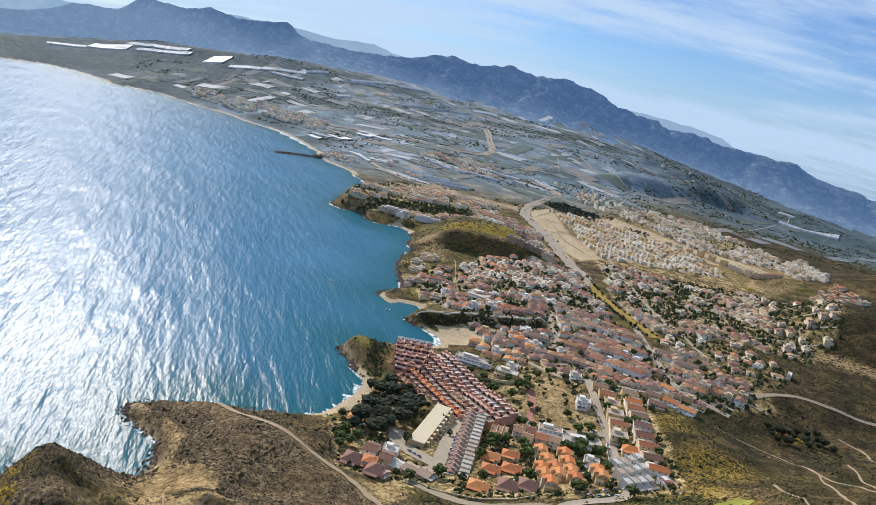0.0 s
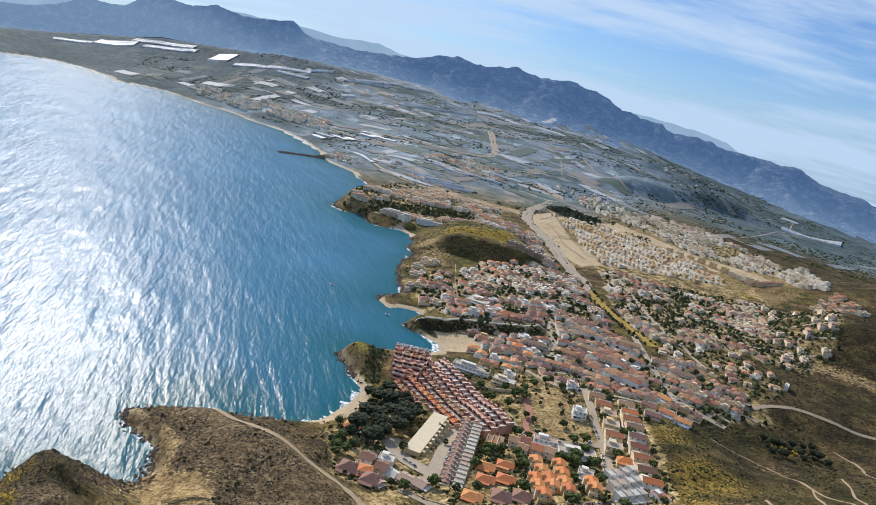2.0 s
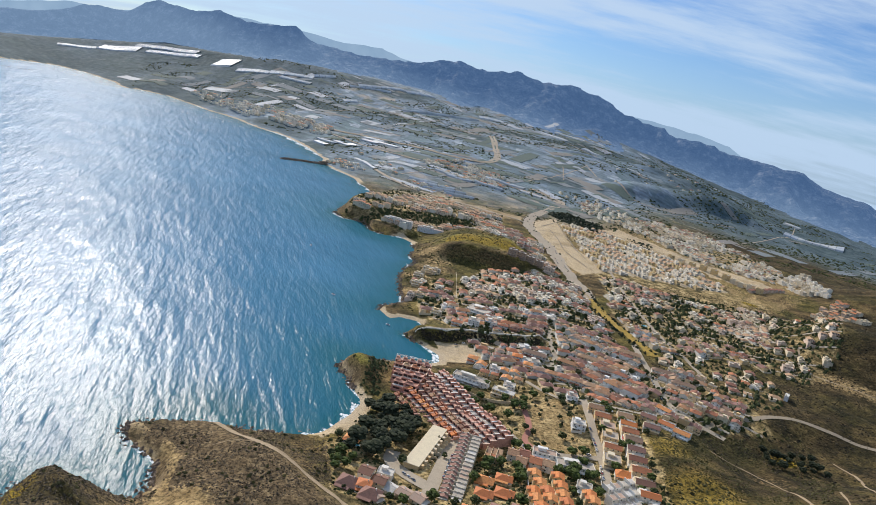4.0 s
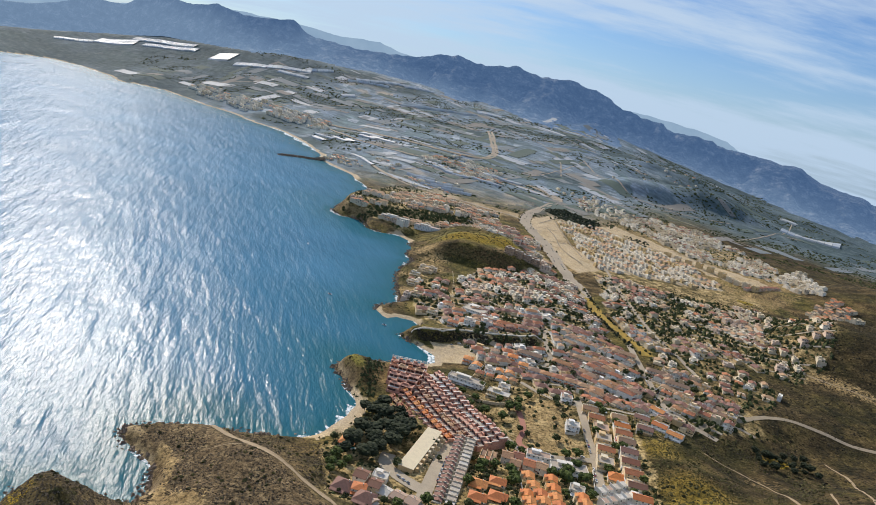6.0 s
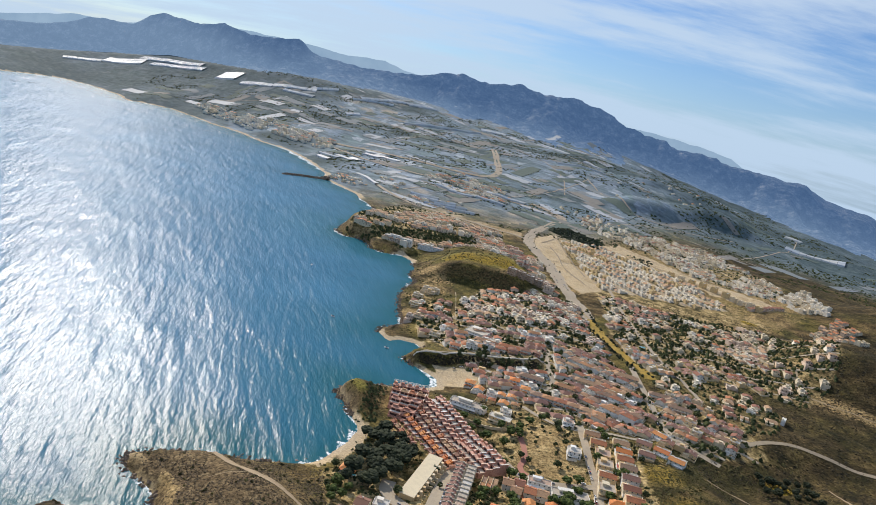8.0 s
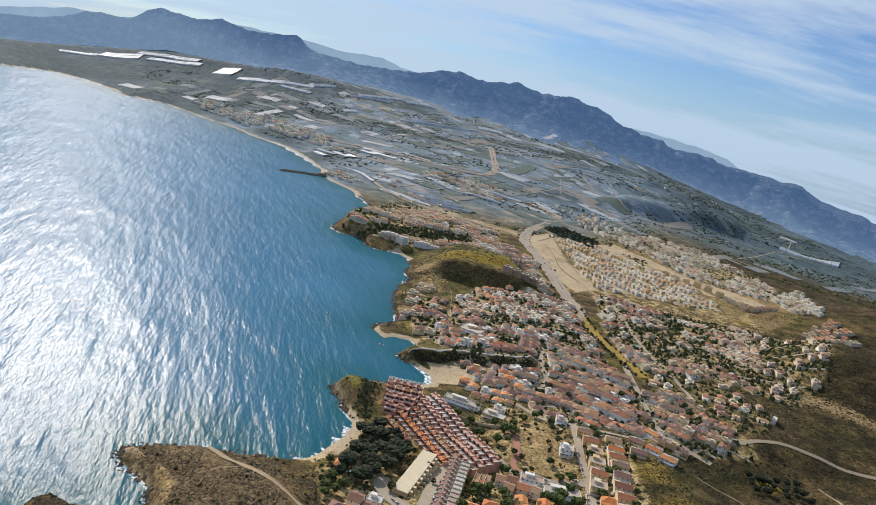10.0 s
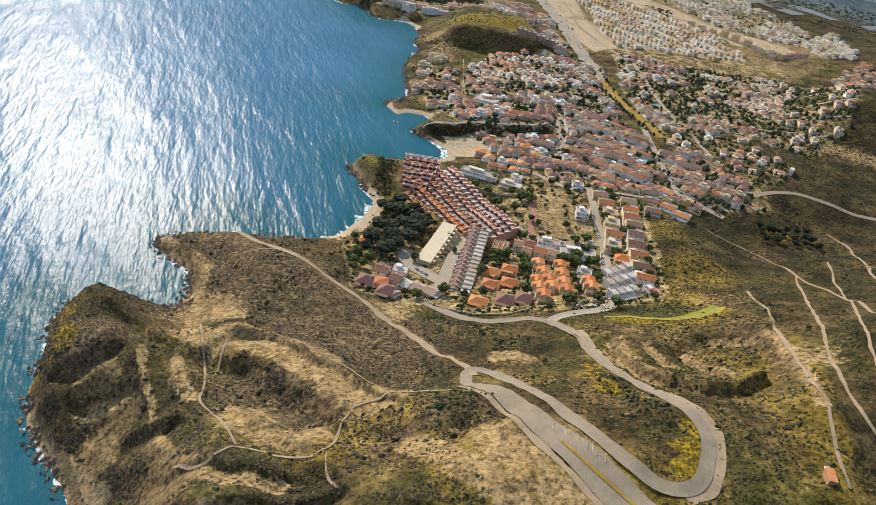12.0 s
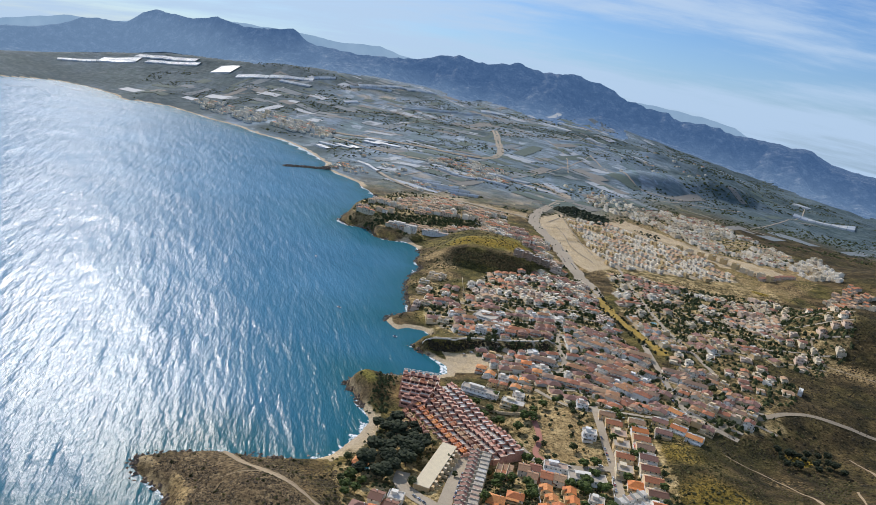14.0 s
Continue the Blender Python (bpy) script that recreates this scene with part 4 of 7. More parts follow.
for line, w in (([(296, 600), (343, 589), (343, 503), (325, 422), (301, 347)], 2.4), ([(340, 503), (296, 411), (251, 313), (235, 266), (229, 236), (232, 225)], 1.9), ([(400, 561), (317, 401), (274, 315), (260, 280)], 1.7), ([(455, 665), (465, 620), (390, 480)], 2.6)):
    strip("dirt_track", line, w, mat_dirt, "pale dirt track through dark scrub", "track", 0.5, 3.0, 0.5)
strip("dirt_track", [(-153, 489), (-106, 451), (-75, 435), (-54, 420), (-29, 402), (-5, 375), (21, 344), (45, 299), (50, 282)], 4.8, mat_dirt, "sandy coastal path along the headland", "track", 0.5, 3.0, 0.6)
for line, w in (([(60, 256), (34, 249), (17, 254), (4, 260), (-18, 246), (-18, 222), (-18, 206), (-23, 203), (-33, 199), (-47, 202), (-63, 205), (-67, 193), (-74, 188), (-90, 197)], 1.3), ([(-63, 205), (-79, 231), (-93, 245), (-101, 257), (-101, 269), (-114, 302), (-122, 320), (-130, 340)], 1.3),
                ([(4, 260), (-17, 279), (-47, 303), (-74, 328), (-92, 329)], 0.9), ([(-102, 287), (-104, 303), (-105, 322), (-98, 331)], 1.4), ([(-20, 201), (-18, 187), (-10, 178)], 1.0), ([(-137, 440), (-120, 446), (-108, 452)], 0.8),
                ([(264, 434), (250, 380), (234, 332), (227, 286), (211, 235), (208, 221), (202, 190)], 1.8),
                ([(565, 1003), (541, 924), (573, 896), (620, 866)], 2.2)):
    strip("footpath", line, w, mat_dirt, "narrow pale footpath worn into the scrub", "path", 0.45, 2.5, 0.6)


# ---- building kit ----
class Kit:
    """Collects the faces of one mesh; each face takes the material number that is set."""

    def __init__(self):
        self.v, self.f, self.m, self.pick = [], [], [], 0

    def face(self, *pts):
        k = len(self.v)
        self.v += list(pts)
        self.f.append(tuple(range(k, k + len(pts))))
        self.m.append(self.pick)

    def box(self, x0, y0, z0, x1, y1, z1, inset=0.0):
        """A box; inset draws its top in, for battered walls and softened caps."""
        k = len(self.v)
        i = inset
        self.v += [(x0, y0, z0), (x1, y0, z0), (x1, y1, z0), (x0, y1, z0), (x0 + i, y0 + i, z1), (x1 - i, y0 + i, z1), (x1 - i, y1 - i, z1), (x0 + i, y1 - i, z1)]
        for q in ((0, 3, 2, 1), (4, 5, 6, 7), (0, 1, 5, 4), (1, 2, 6, 5), (2, 3, 7, 6), (3, 0, 4, 7)):
            self.f.append(tuple(k + a for a in q))
            self.m.append(self.pick)
        return self

    def slab(self, quad, thick):
        """A sloped slab from four top corners."""
        k = len(self.v)
        self.v += list(quad) + [(a, b, c - thick) for a, b, c in quad]
        for q in ((0, 1, 2, 3), (7, 6, 5, 4), (0, 4, 5, 1), (1, 5, 6, 2), (2, 6, 7, 3), (3, 7, 4, 0)):
            self.f.append(tuple(k + a for a in q))
            self.m.append(self.pick)
        return self

    def gable(self, x0, y0, x1, y1, z, rise, over=0.45, thick=0.22):
        """A ridge along y."""
        x0, y0, x1, y1, c = x0 - over, y0 - over, x1 + over, y1 + over, (x0 + x1) / 2
        drop = rise * over / (c - x0)
        self.slab([(x0, y0, z - drop), (c, y0, z + rise), (c, y1, z + rise), (x0, y1, z - drop)], thick)
        self.slab([(c, y0, z + rise), (x1, y0, z - drop), (x1, y1, z - drop), (c, y1, z + rise)], thick)
        self.box(c - 0.16, y0, z + rise - 0.05, c + 0.16, y1, z + rise + 0.10, 0.05)
        return self

    def hip(self, x0, y0, x1, y1, z, rise, over=0.5):
        x0, y0, x1, y1 = x0 - over, y0 - over, x1 + over, y1 + over
        w, d = x1 - x0, y1 - y0
        if w > d:
            a, b = (x0 + d / 2, (y0 + y1) / 2, z + rise), (x1 - d / 2, (y0 + y1) / 2, z + rise)
            tops = [((x0, y0, z), (x1, y0, z), b, a), ((x1, y1, z), (x0, y1, z), a, b), ((x0, y1, z), (x0, y0, z), a), ((x1, y0, z), (x1, y1, z), b)]
        else:
            a, b = ((x0 + x1) / 2, y0 + w / 2, z + rise), ((x0 + x1) / 2, y1 - w / 2, z + rise)
            tops = [((x1, y0, z), (x1, y1, z), b, a), ((x0, y1, z), (x0, y0, z), a, b), ((x0, y0, z), (x1, y0, z), a), ((x1, y1, z), (x0, y1, z), b)]
        for t in tops:
            self.face(*t)
        self.box(x0, y0, z - 0.22, x1, y1, z - 0.002)
        return self

    def mesh(self, name, *mats, smooth=False):
        return mesh_of(name, self.v, self.f, mats, smooth, self.m)


def part(name, data, parent, label="", at=(0, 0, 0), rz=0.0):
    ob = new(name, data)
    ob.parent = parent
    ob.matrix_basis = pose(*at, 0, 0, rz)
    if label:
        tagged(ob, label)
    return ob


WHITE, CREAM, OCHRE, GREY = (0.80, 0.74, 0.64), (0.74, 0.58, 0.36), (0.64, 0.45, 0.22), (0.52, 0.48, 0.43)
mat_wall = plain("rendered_wall", WHITE, (0.45, 0.40, 0.33), 2.5, 0.9, 0.01, palette=[WHITE, CREAM, WHITE, OCHRE, WHITE, GREY, CREAM])
mat_white = plain("white_render", WHITE, (0.55, 0.51, 0.45), 2.5, 0.9, 0.01, palette=[WHITE, (0.78, 0.77, 0.74), (0.70, 0.66, 0.58)])
mat_cream = plain("cream_render", CREAM, (0.45, 0.37, 0.25), 2.5, 0.9, 0.01, palette=[CREAM, (0.70, 0.60, 0.42), OCHRE])
mat_tile = plain("clay_roof_tiles", (0.42, 0.17, 0.09), (0.20, 0.10, 0.07), 1.6, 0.85, 0.06, palette=[(0.44, 0.17, 0.075), (0.36, 0.145, 0.075), (0.27, 0.115, 0.07), (0.44, 0.23, 0.105), (0.37, 0.22, 0.12), (0.22, 0.115, 0.075), (0.42, 0.27, 0.15), (0.30, 0.20, 0.13)])
mat_orange = plain("bright_clay_tiles", (0.56, 0.19, 0.06), (0.36, 0.12, 0.05), 1.6, 0.8, 0.06, palette=[(0.60, 0.21, 0.055), (0.52, 0.18, 0.06), (0.62, 0.27, 0.085)])
mat_brown = plain("brown_roof_tiles", (0.24, 0.13, 0.10), (0.16, 0.09, 0.07), 1.6, 0.85, 0.06, palette=[(0.24, 0.13, 0.10), (0.28, 0.15, 0.11)])
mat_flatroof = plain("flat_roof_screed", (0.48, 0.42, 0.34), (0.34, 0.29, 0.23), 3.0, 0.92, 0.02, palette=[(0.50, 0.44, 0.36), (0.42, 0.36, 0.29), (0.56, 0.53, 0.48), (0.44, 0.30, 0.22)])
mat_pink = plain("terracotta_render", (0.40, 0.155, 0.115), (0.27, 0.11, 0.085), 2.0, 0.9, 0.02, palette=[(0.58, 0.34, 0.25), (0.52, 0.29, 0.205), (0.64, 0.39, 0.29)])
mat_glass = plain("dark_window", (0.035, 0.045, 0.055), (0.02, 0.025, 0.03), 1.0, 0.12, 0.0, spec=0.6)
mat_door = plain("dark_timber", (0.11, 0.065, 0.035), (0.07, 0.04, 0.025), 0.5, 0.6, 0.01)
# dark colour that stands for the shade inside open terraces
mat_shadehole = plain("painted_terrace_shade", (0.09, 0.05, 0.04), (0.05, 0.03, 0.025), 1.0, 0.9, 0.02)

frame_kit = Kit().box(-0.62, -0.06, -0.72, 0.62, 0.05, -0.62).box(-0.62, -0.06, 0.62, 0.62, 0.05, 0.72).box(-0.62, -0.06, -0.62, -0.53, 0.05, 0.62).box(0.53, -0.06, -0.62, 0.62, 0.05, 0.62)
frame_kit.pick = 1
frame_kit.box(-0.53, -0.02, -0.62, 0.53, 0.04, 0.62)
WINDOW = frame_kit.mesh("window", mat_white, mat_glass)
door_kit = Kit().box(-0.5, -0.05, 0, 0.5, 0.05, 2.1)
DOOR = door_kit.mesh("door", mat_door)
CHIMNEY = Kit().box(-0.35, -0.35, -1.2, 0.35, 0.35, 0.9).box(-0.45, -0.45, 0.9, 0.45, 0.45, 1.05).mesh("chimney", mat_white)


def openings(root, w, d, storeys, per_side, doors=True):
    """Windows along the four walls of a block of that size, and a door."""
    for s in range(storeys):
        for k in range(per_side):
            x = -w / 2 + w * (k + 0.5) / per_side
            part("window", WINDOW, root, at=(x, -d / 2 - 0.02, 1.5 + 3 * s))
            if s == storeys - 1:
                part("window", WINDOW, root, at=(x, d / 2 + 0.02, 1.5 + 3 * s), rz=180)
        part("window", WINDOW, root, at=(w / 2 + 0.02, 0, 1.5 + 3 * s), rz=90)
        part("window", WINDOW, root, at=(-w / 2 - 0.02, d * 0.15, 1.5 + 3 * s), rz=-90)
    if doors:
        part("door", DOOR, root, at=(w * 0.06, -d / 2 - 0.03, 0.02))


def villa(w, d, storeys, roof, wall, label, kind="hip", rise=1.9, detail=True, terrace=True):
    root = tagged(new("house"), label, "house", "houses of the village")
    h = 2.75 * storeys
    k = Kit().box(-w / 2, -d / 2, -4, w / 2, d / 2, h)
    if kind == "gable":
        for s in (-1, 1):
            k.face((-w / 2, s * d / 2, h), (w / 2, s * d / 2, h), (0, s * d / 2, h + rise))
    part("wall", k.mesh("house_wall", wall), root)
    r = Kit()
    if kind == "hip":
        r.hip(-w / 2, -d / 2, w / 2, d / 2, h + 0.22, rise)
    elif kind == "gable":
        r.gable(-w / 2, -d / 2, w / 2, d / 2, h + 0.22, rise)
    else:
        r.box(-w / 2 + 0.25, -d / 2 + 0.25, h, w / 2 - 0.25, d / 2 - 0.25, h + 0.06)
    part("roof", r.mesh("house_roof", roof), root)
    if kind == "flat":
        p = Kit().box(-w / 2, -d / 2, h, w / 2, -d / 2 + 0.25, h + 0.8).box(-w / 2, d / 2 - 0.25, h, w / 2, d / 2, h + 0.8)
        p.box(-w / 2, -d / 2 + 0.25, h, -w / 2 + 0.25, d / 2 - 0.25, h + 0.8).box(w / 2 - 0.25, -d / 2 + 0.25, h, w / 2, d / 2 - 0.25, h + 0.8)
        part("parapet", p.mesh("parapet", wall), root)
        part("stair_head", Kit().box(-w * 0.3, 0, h, w * 0.05, d * 0.34, h + 2.4).box(-w * 0.34, -0.2, h + 2.4, w * 0.09, d * 0.38, h + 2.58).mesh("stair_head", wall), root)
    if detail == "front":
        a = Kit().box(-w / 2, -d / 2 - 4.2, -4, -w * 0.02, -d / 2, 2.6).box(-w / 2, -d / 2 - 4.2, 2.6, -w * 0.02, -d / 2 - 4.0, 3.4).box(-w / 2, -d / 2 - 4.0, 2.6, -w / 2 + 0.2, -d / 2, 3.4)
        part("annexe", a.mesh("annexe", wall), root)
        y = Kit().box(-w / 2 - 1.2, -d / 2 - 7.5, -4, w / 2 + 1.2, -d / 2 - 7.25, 1.5).box(-w / 2 - 1.2, -d / 2 - 7.25, -4, -w / 2 - 0.95, d / 2 + 2, 1.5).box(w / 2 + 0.95, -d / 2 - 7.25, -4, w / 2 + 1.2, d / 2 + 2, 1.5)
        part("yard_wall", y.mesh("yard_wall", wall), root, "low rendered yard wall")
        for s in range(storeys):
            for x in (-w * 0.25, w * 0.25):
                part("window", WINDOW, root, at=(x, -d / 2 - 0.02, 1.5 + 3 * s))
    elif detail:
        openings(root, w, d, storeys, max(2, int(w / 4)))
    if detail:
        if kind != "flat":
            part("chimney", CHIMNEY, root, at=(w * 0.22, d * 0.12, h + rise * 0.75))
    if terrace:
        t = Kit().box(-w / 2, -d / 2 - 3.4, -4, w * 0.25, -d / 2, 0.25).box(-w / 2, -d / 2 - 3.4, 0.25, w * 0.25, -d / 2 - 3.2, 1.1).box(-w / 2, -d / 2 - 3.2, 0.25, -w / 2 + 0.2, -d / 2, 1.1)
        part("terrace", t.mesh("terrace", wall), root, "low walled terrace")
        if detail is True:
            pg = Kit()
            for px in (-w / 2 + 0.3, -w * 0.1, w * 0.2):
                pg.box(px, -d / 2 - 3.1, 0.25, px + 0.25, -d / 2 - 2.85, 2.6)
            pg.slab([(-w / 2, -d / 2 - 3.4, 2.7), (w * 0.25, -d / 2 - 3.4, 2.7), (w * 0.25, -d / 2, 3.1), (-w / 2, -d / 2, 3.1)], 0.15)
            part("porch", pg.mesh("porch", roof if kind != "flat" else wall), root)
    return root


PLACED = []


def settle(root, spots, lift=0.15):
    """Stands a thing and its copies on the ground at x, y, turn (degrees) and scale."""
    first = True
    for x, y, turn, size in spots:
        m = Matrix.LocRotScale((x, y, gz(x, y) + lift), Euler((0, 0, radians(turn))), (size,) * 3)
        if first:
            root.matrix_basis, first = m, False
        else:
            copy_thing(root, m)
        PLACED.append((x, y))


rnd = random.Random(7)


def spots(pairs, turn=-8, sway=5, low=0.92, high=1.08):
    return [(x, y, turn + rnd.uniform(-sway, sway), rnd.uniform(low, high)) for x, y in pairs]


# ---- the near quarter, house by house ----
def row_unit(roof, wall, label, w=9.5, d=15.5, back=7.0):
    """A two-storey row house with its ridge along y and a walled flat annexe behind."""
    root = tagged(new("house"), label, "house", "row houses of the near quarter")
    h = 5.3
    k = Kit().box(-w / 2, -d / 2, -5, w / 2, d / 2, h)
    for s in (-1, 1):
        k.face((-w / 2, s * d / 2, h), (w / 2, s * d / 2, h), (0, s * d / 2, h + 2.0))
    part("wall", k.mesh("house_wall", wall), root)
    part("roof", Kit().gable(-w / 2, -d / 2, w / 2, d / 2, h + 0.2, 2.0).mesh("house_roof", roof), root)
    a = Kit().box(w / 2, -d / 2, -5, w / 2 + back, d * 0.1, 2.8).box(w / 2, d * 0.1, -5, w / 2 + back * 0.6, d / 2, 4.4)
    part("annexe", a.mesh("annexe", wall), root)
    a = Kit().box(w / 2, -d / 2, 2.8, w / 2 + back, -d / 2 + 0.25, 4.0).box(w / 2 + back - 0.25, -d / 2 + 0.25, 2.8, w / 2 + back, d * 0.1, 4.0)
    part("parapet", a.mesh("parapet", mat_white), root)
    part("yard_wall", Kit().box(w / 2 + back * 0.6, d / 2 - 0.25, -5, w / 2 + back, d / 2, 2.2).mesh("yard_wall", mat_white), root)
    part("porch", Kit().box(-w / 2 - 2.6, -d * 0.45, -5, -w / 2, d * 0.1, 2.7).box(-w / 2 - 2.9, -d * 0.47, 2.7, -w / 2, d * 0.12, 2.95).mesh("porch", wall), root)
    for y in (-d / 2, d / 2 - 0.25):
        part("yard_wall", Kit().box(-w / 2 - 3.2, y, -5, -w / 2, y + 0.25, 1.7).mesh("yard_wall", mat_white), root)
    for y in (-d * 0.3, 0.0, d * 0.3):
        part("window", WINDOW, root, at=(-w / 2 - 0.02, y, 4.2), rz=-90)
    part("window", WINDOW, root, at=(-w / 2 - 0.02, d * 0.3, 1.5), rz=-90)
    part("chimney", CHIMNEY, root, at=(1.6, d * 0.3, h + 1.7))
    return root


def step_unit(label):
    """A white flat-roofed terrace house that steps down in two blocks behind a tall cross wall."""
    root = tagged(new("house"), label, "house", "stepped white houses")
    part("wall", Kit().box(-3.4, 0, -5, 3.4, 6.5, 5.6).mesh("house_wall", mat_white), root)
    part("roof", Kit().box(-3.1, 0.3, 5.6, 3.1, 6.2, 5.7).mesh("house_roof", mat_flatroof), root)
    part("lower_block", Kit().box(-3.4, -5.5, -5, 3.4, 0, 2.9).mesh("lower_block", mat_white), root)
    part("roof_deck", Kit().box(-3.1, -5.2, 2.9, 3.1, -0.05, 2.98).mesh("roof_deck", mat_flatroof), root)
    part("cross_wall", Kit().box(-3.75, -6.2, -5, -3.4, 7.0, 4.2).box(-3.75, -0.4, 4.2, -3.4, 7.0, 7.2).mesh("cross_wall", mat_white), root)
    part("window", WINDOW, root, at=(-1.2, -0.03, 4.3))
    part("window", WINDOW, root, at=(1.2, -5.53, 1.5))
    part("door", DOOR, root, at=(-1.4, -5.53, 0.0))
    return root


def cream_unit(label, roof):
    """A cream house of staggered blocks with an orange gable roof, stair tower and roof terrace."""
    root = tagged(new("house"), label, "house", "cream houses of the near quarter")
    k = Kit().box(-4.6, -3, -5, 4.6, 6, 5.4)
    for y in (-3, 6):
        k.face((-4.6, y, 5.4), (4.6, y, 5.4), (0, y, 7.2))
    part("wall", k.mesh("house_wall", mat_cream), root)
    part("roof", Kit().gable(-4.6, -3, 4.6, 6, 5.6, 1.8).mesh("house_roof", roof), root)
    part("lower_block", Kit().box(-5.2, -7.2, -5, 1.6, -3, 3.0).box(-5.2, -7.2, 3.0, 1.6, -7.0, 3.9).box(-5.2, -7.0, 3.0, -5.0, -3, 3.9).mesh("lower_block", mat_cream), root)
    part("tower", Kit().box(-6.8, -1, -5, -4.6, 3.5, 6.6).mesh("tower", mat_cream), root)
    part("tower_roof", Kit().slab([(-7.0, -1.2, 6.7), (-4.4, -1.2, 7.4), (-4.4, 3.7, 7.4), (-7.0, 3.7, 6.7)], 0.2).mesh("tower_roof", roof), root)
    part("porch_roof", Kit().slab([(1.6, -6.6, 2.8), (5.0, -6.6, 2.8), (5.0, -3, 3.6), (1.6, -3, 3.6)], 0.2).mesh("porch_roof", roof), root)
    for x in (2.0, 4.6):
        part("post", Kit().box(x, -6.4, -5, x + 0.25, -6.15, 2.7).mesh("post", mat_cream), root)
    part("window", WINDOW, root, at=(-2.2, -3.03, 4.3))
    part("window", WINDOW, root, at=(2.2, -3.03, 4.3))
    part("window", WINDOW, root, at=(-2.0, -7.23, 1.5))
    part("window", WINDOW, root, at=(4.63, 1.5, 3.8), rz=90)
    part("door", DOOR, root, at=(3.2, -3.04, 0.0))
    return root


settle(villa(15.5, 11, 1, mat_orange, mat_wall, "detached villa with a bright orange clay-tile hip roof", rise=2.8), spots([(71, 471), (87, 479), (70, 450), (86, 456), (59, 417), (-40, 508), (192, 518)], -10, 3))
settle(villa(12, 11, 2, mat_orange, mat_white, "two-storey white house with an orange hip roof"), spots([(62, 739), (116, 766), (128, 748), (-19, 433)], -8))
settle(villa(15, 14, 1, mat_brown, mat_cream, "house with a brown-tiled pyramid roof and cream walls", rise=4.4), spots([(80, 423), (95, 428), (-31, 435), (-13, 423)], -12, 3))
settle(cream_unit("cream staggered house with orange gable roof and roof terrace", mat_orange), spots([(113, 492), (116, 478), (109, 461), (120, 464), (109, 446), (120, 449), (111, 431), (132, 492), (132, 476), (131, 459), (131, 443), (152, 463), (151, 448)], -4, 4, 0.95, 1.05))
settle(row_unit(mat_tile, mat_cream, "cream row house with a terracotta ridge roof and walled annexe"), [(x, y, t, 1) for x, y, t in ((217, 631, 80), (212, 592, 82), (211, 574, 82), (206, 537, 84), (205, 519, 84), (192, 622, 82), (190, 560, 82), (189, 641, 80), (203, 498, 84))])
settle(row_unit(mat_brown, mat_wall, "row house with a dark red-brown ridge roof"), [(209, 555, 83, 1), (246, 649, 70, 1), (238, 611, 75, 1)])
settle(row_unit(mat_orange, mat_white, "white row house with a bright orange ridge roof"), [(215, 611, 81, 1), (201, 476, 84, 1), (261, 636, 60, 1), (266, 606, 60, 1), (273, 683, 50, 1)])
settle(villa(15, 15, 2, mat_flatroof, mat_cream, "cream row house with walled flat roof terraces", "flat"), [(193, 602, -8, 1), (192, 583, -8, 1), (186, 540, -8, 1)])
settle(villa(10, 13, 1, plain("red_roof_paint", (0.46, 0.09, 0.07), (0.36, 0.08, 0.06), 2.0, 0.8, 0.01), mat_white, "row house with a red-painted flat roof", "flat", terrace=False), [(201, 453, 25, 1), (206, 582, -8, 0.7)])
settle(step_unit("white stepped row house with flat roofs and a tall cross wall"), [(x0 + k * dx, y0 + k * dy, 28, 1) for x0, y0, dx, dy in ((173, 483, 6.6, 4.2), (170, 460, 6.9, 4.6), (166, 431, 6.9, 5.4)) for k in range(4)])
settle(villa(11.5, 10, 1, mat_flatroof, mat_cream, "low tan-roofed row house behind a garden wall", "gable", rise=2.0), [(0, 438, 62, 1), (11, 434, 65, 1), (22, 428, 60, 1), (-9, 422, 50, 0.9)])
settle(villa(12, 10, 2, mat_flatroof, mat_white, "white flat-roofed house with a roof parapet", "flat"), spots([(152, 485), (87, 716), (168, 665), (101, 670), (-6, 456), (164, 596)], -8))
settle(villa(32, 12, 2, mat_flatroof, mat_white, "long grey-white two-storey block with roof boxes", "flat"), spots([(151, 522)], 2, 1))
settle(villa(20, 9, 2, mat_flatroof, mat_white, "grey flat-roofed block beside orange tiled houses", "flat"), spots([(125, 532)], -5, 1))
settle(villa(11, 9, 2, mat_tile, mat_wall, "terracotta-roofed house in a dense cluster", "gable", 1.8), spots([(97, 523), (107, 525), (115, 513), (126, 512), (103, 511), (-20, 451), (-8, 441)], 82, 6))
settle(villa(38, 11, 2, mat_flatroof, mat_white, "long white apartment block above the retaining wall", "flat"), spots([(60, 672)], -16, 1))
settle(villa(24, 12, 2, mat_flatroof, mat_cream, "cream apartment block with roof terraces", "flat"), spots([(94, 650)], -16, 1))
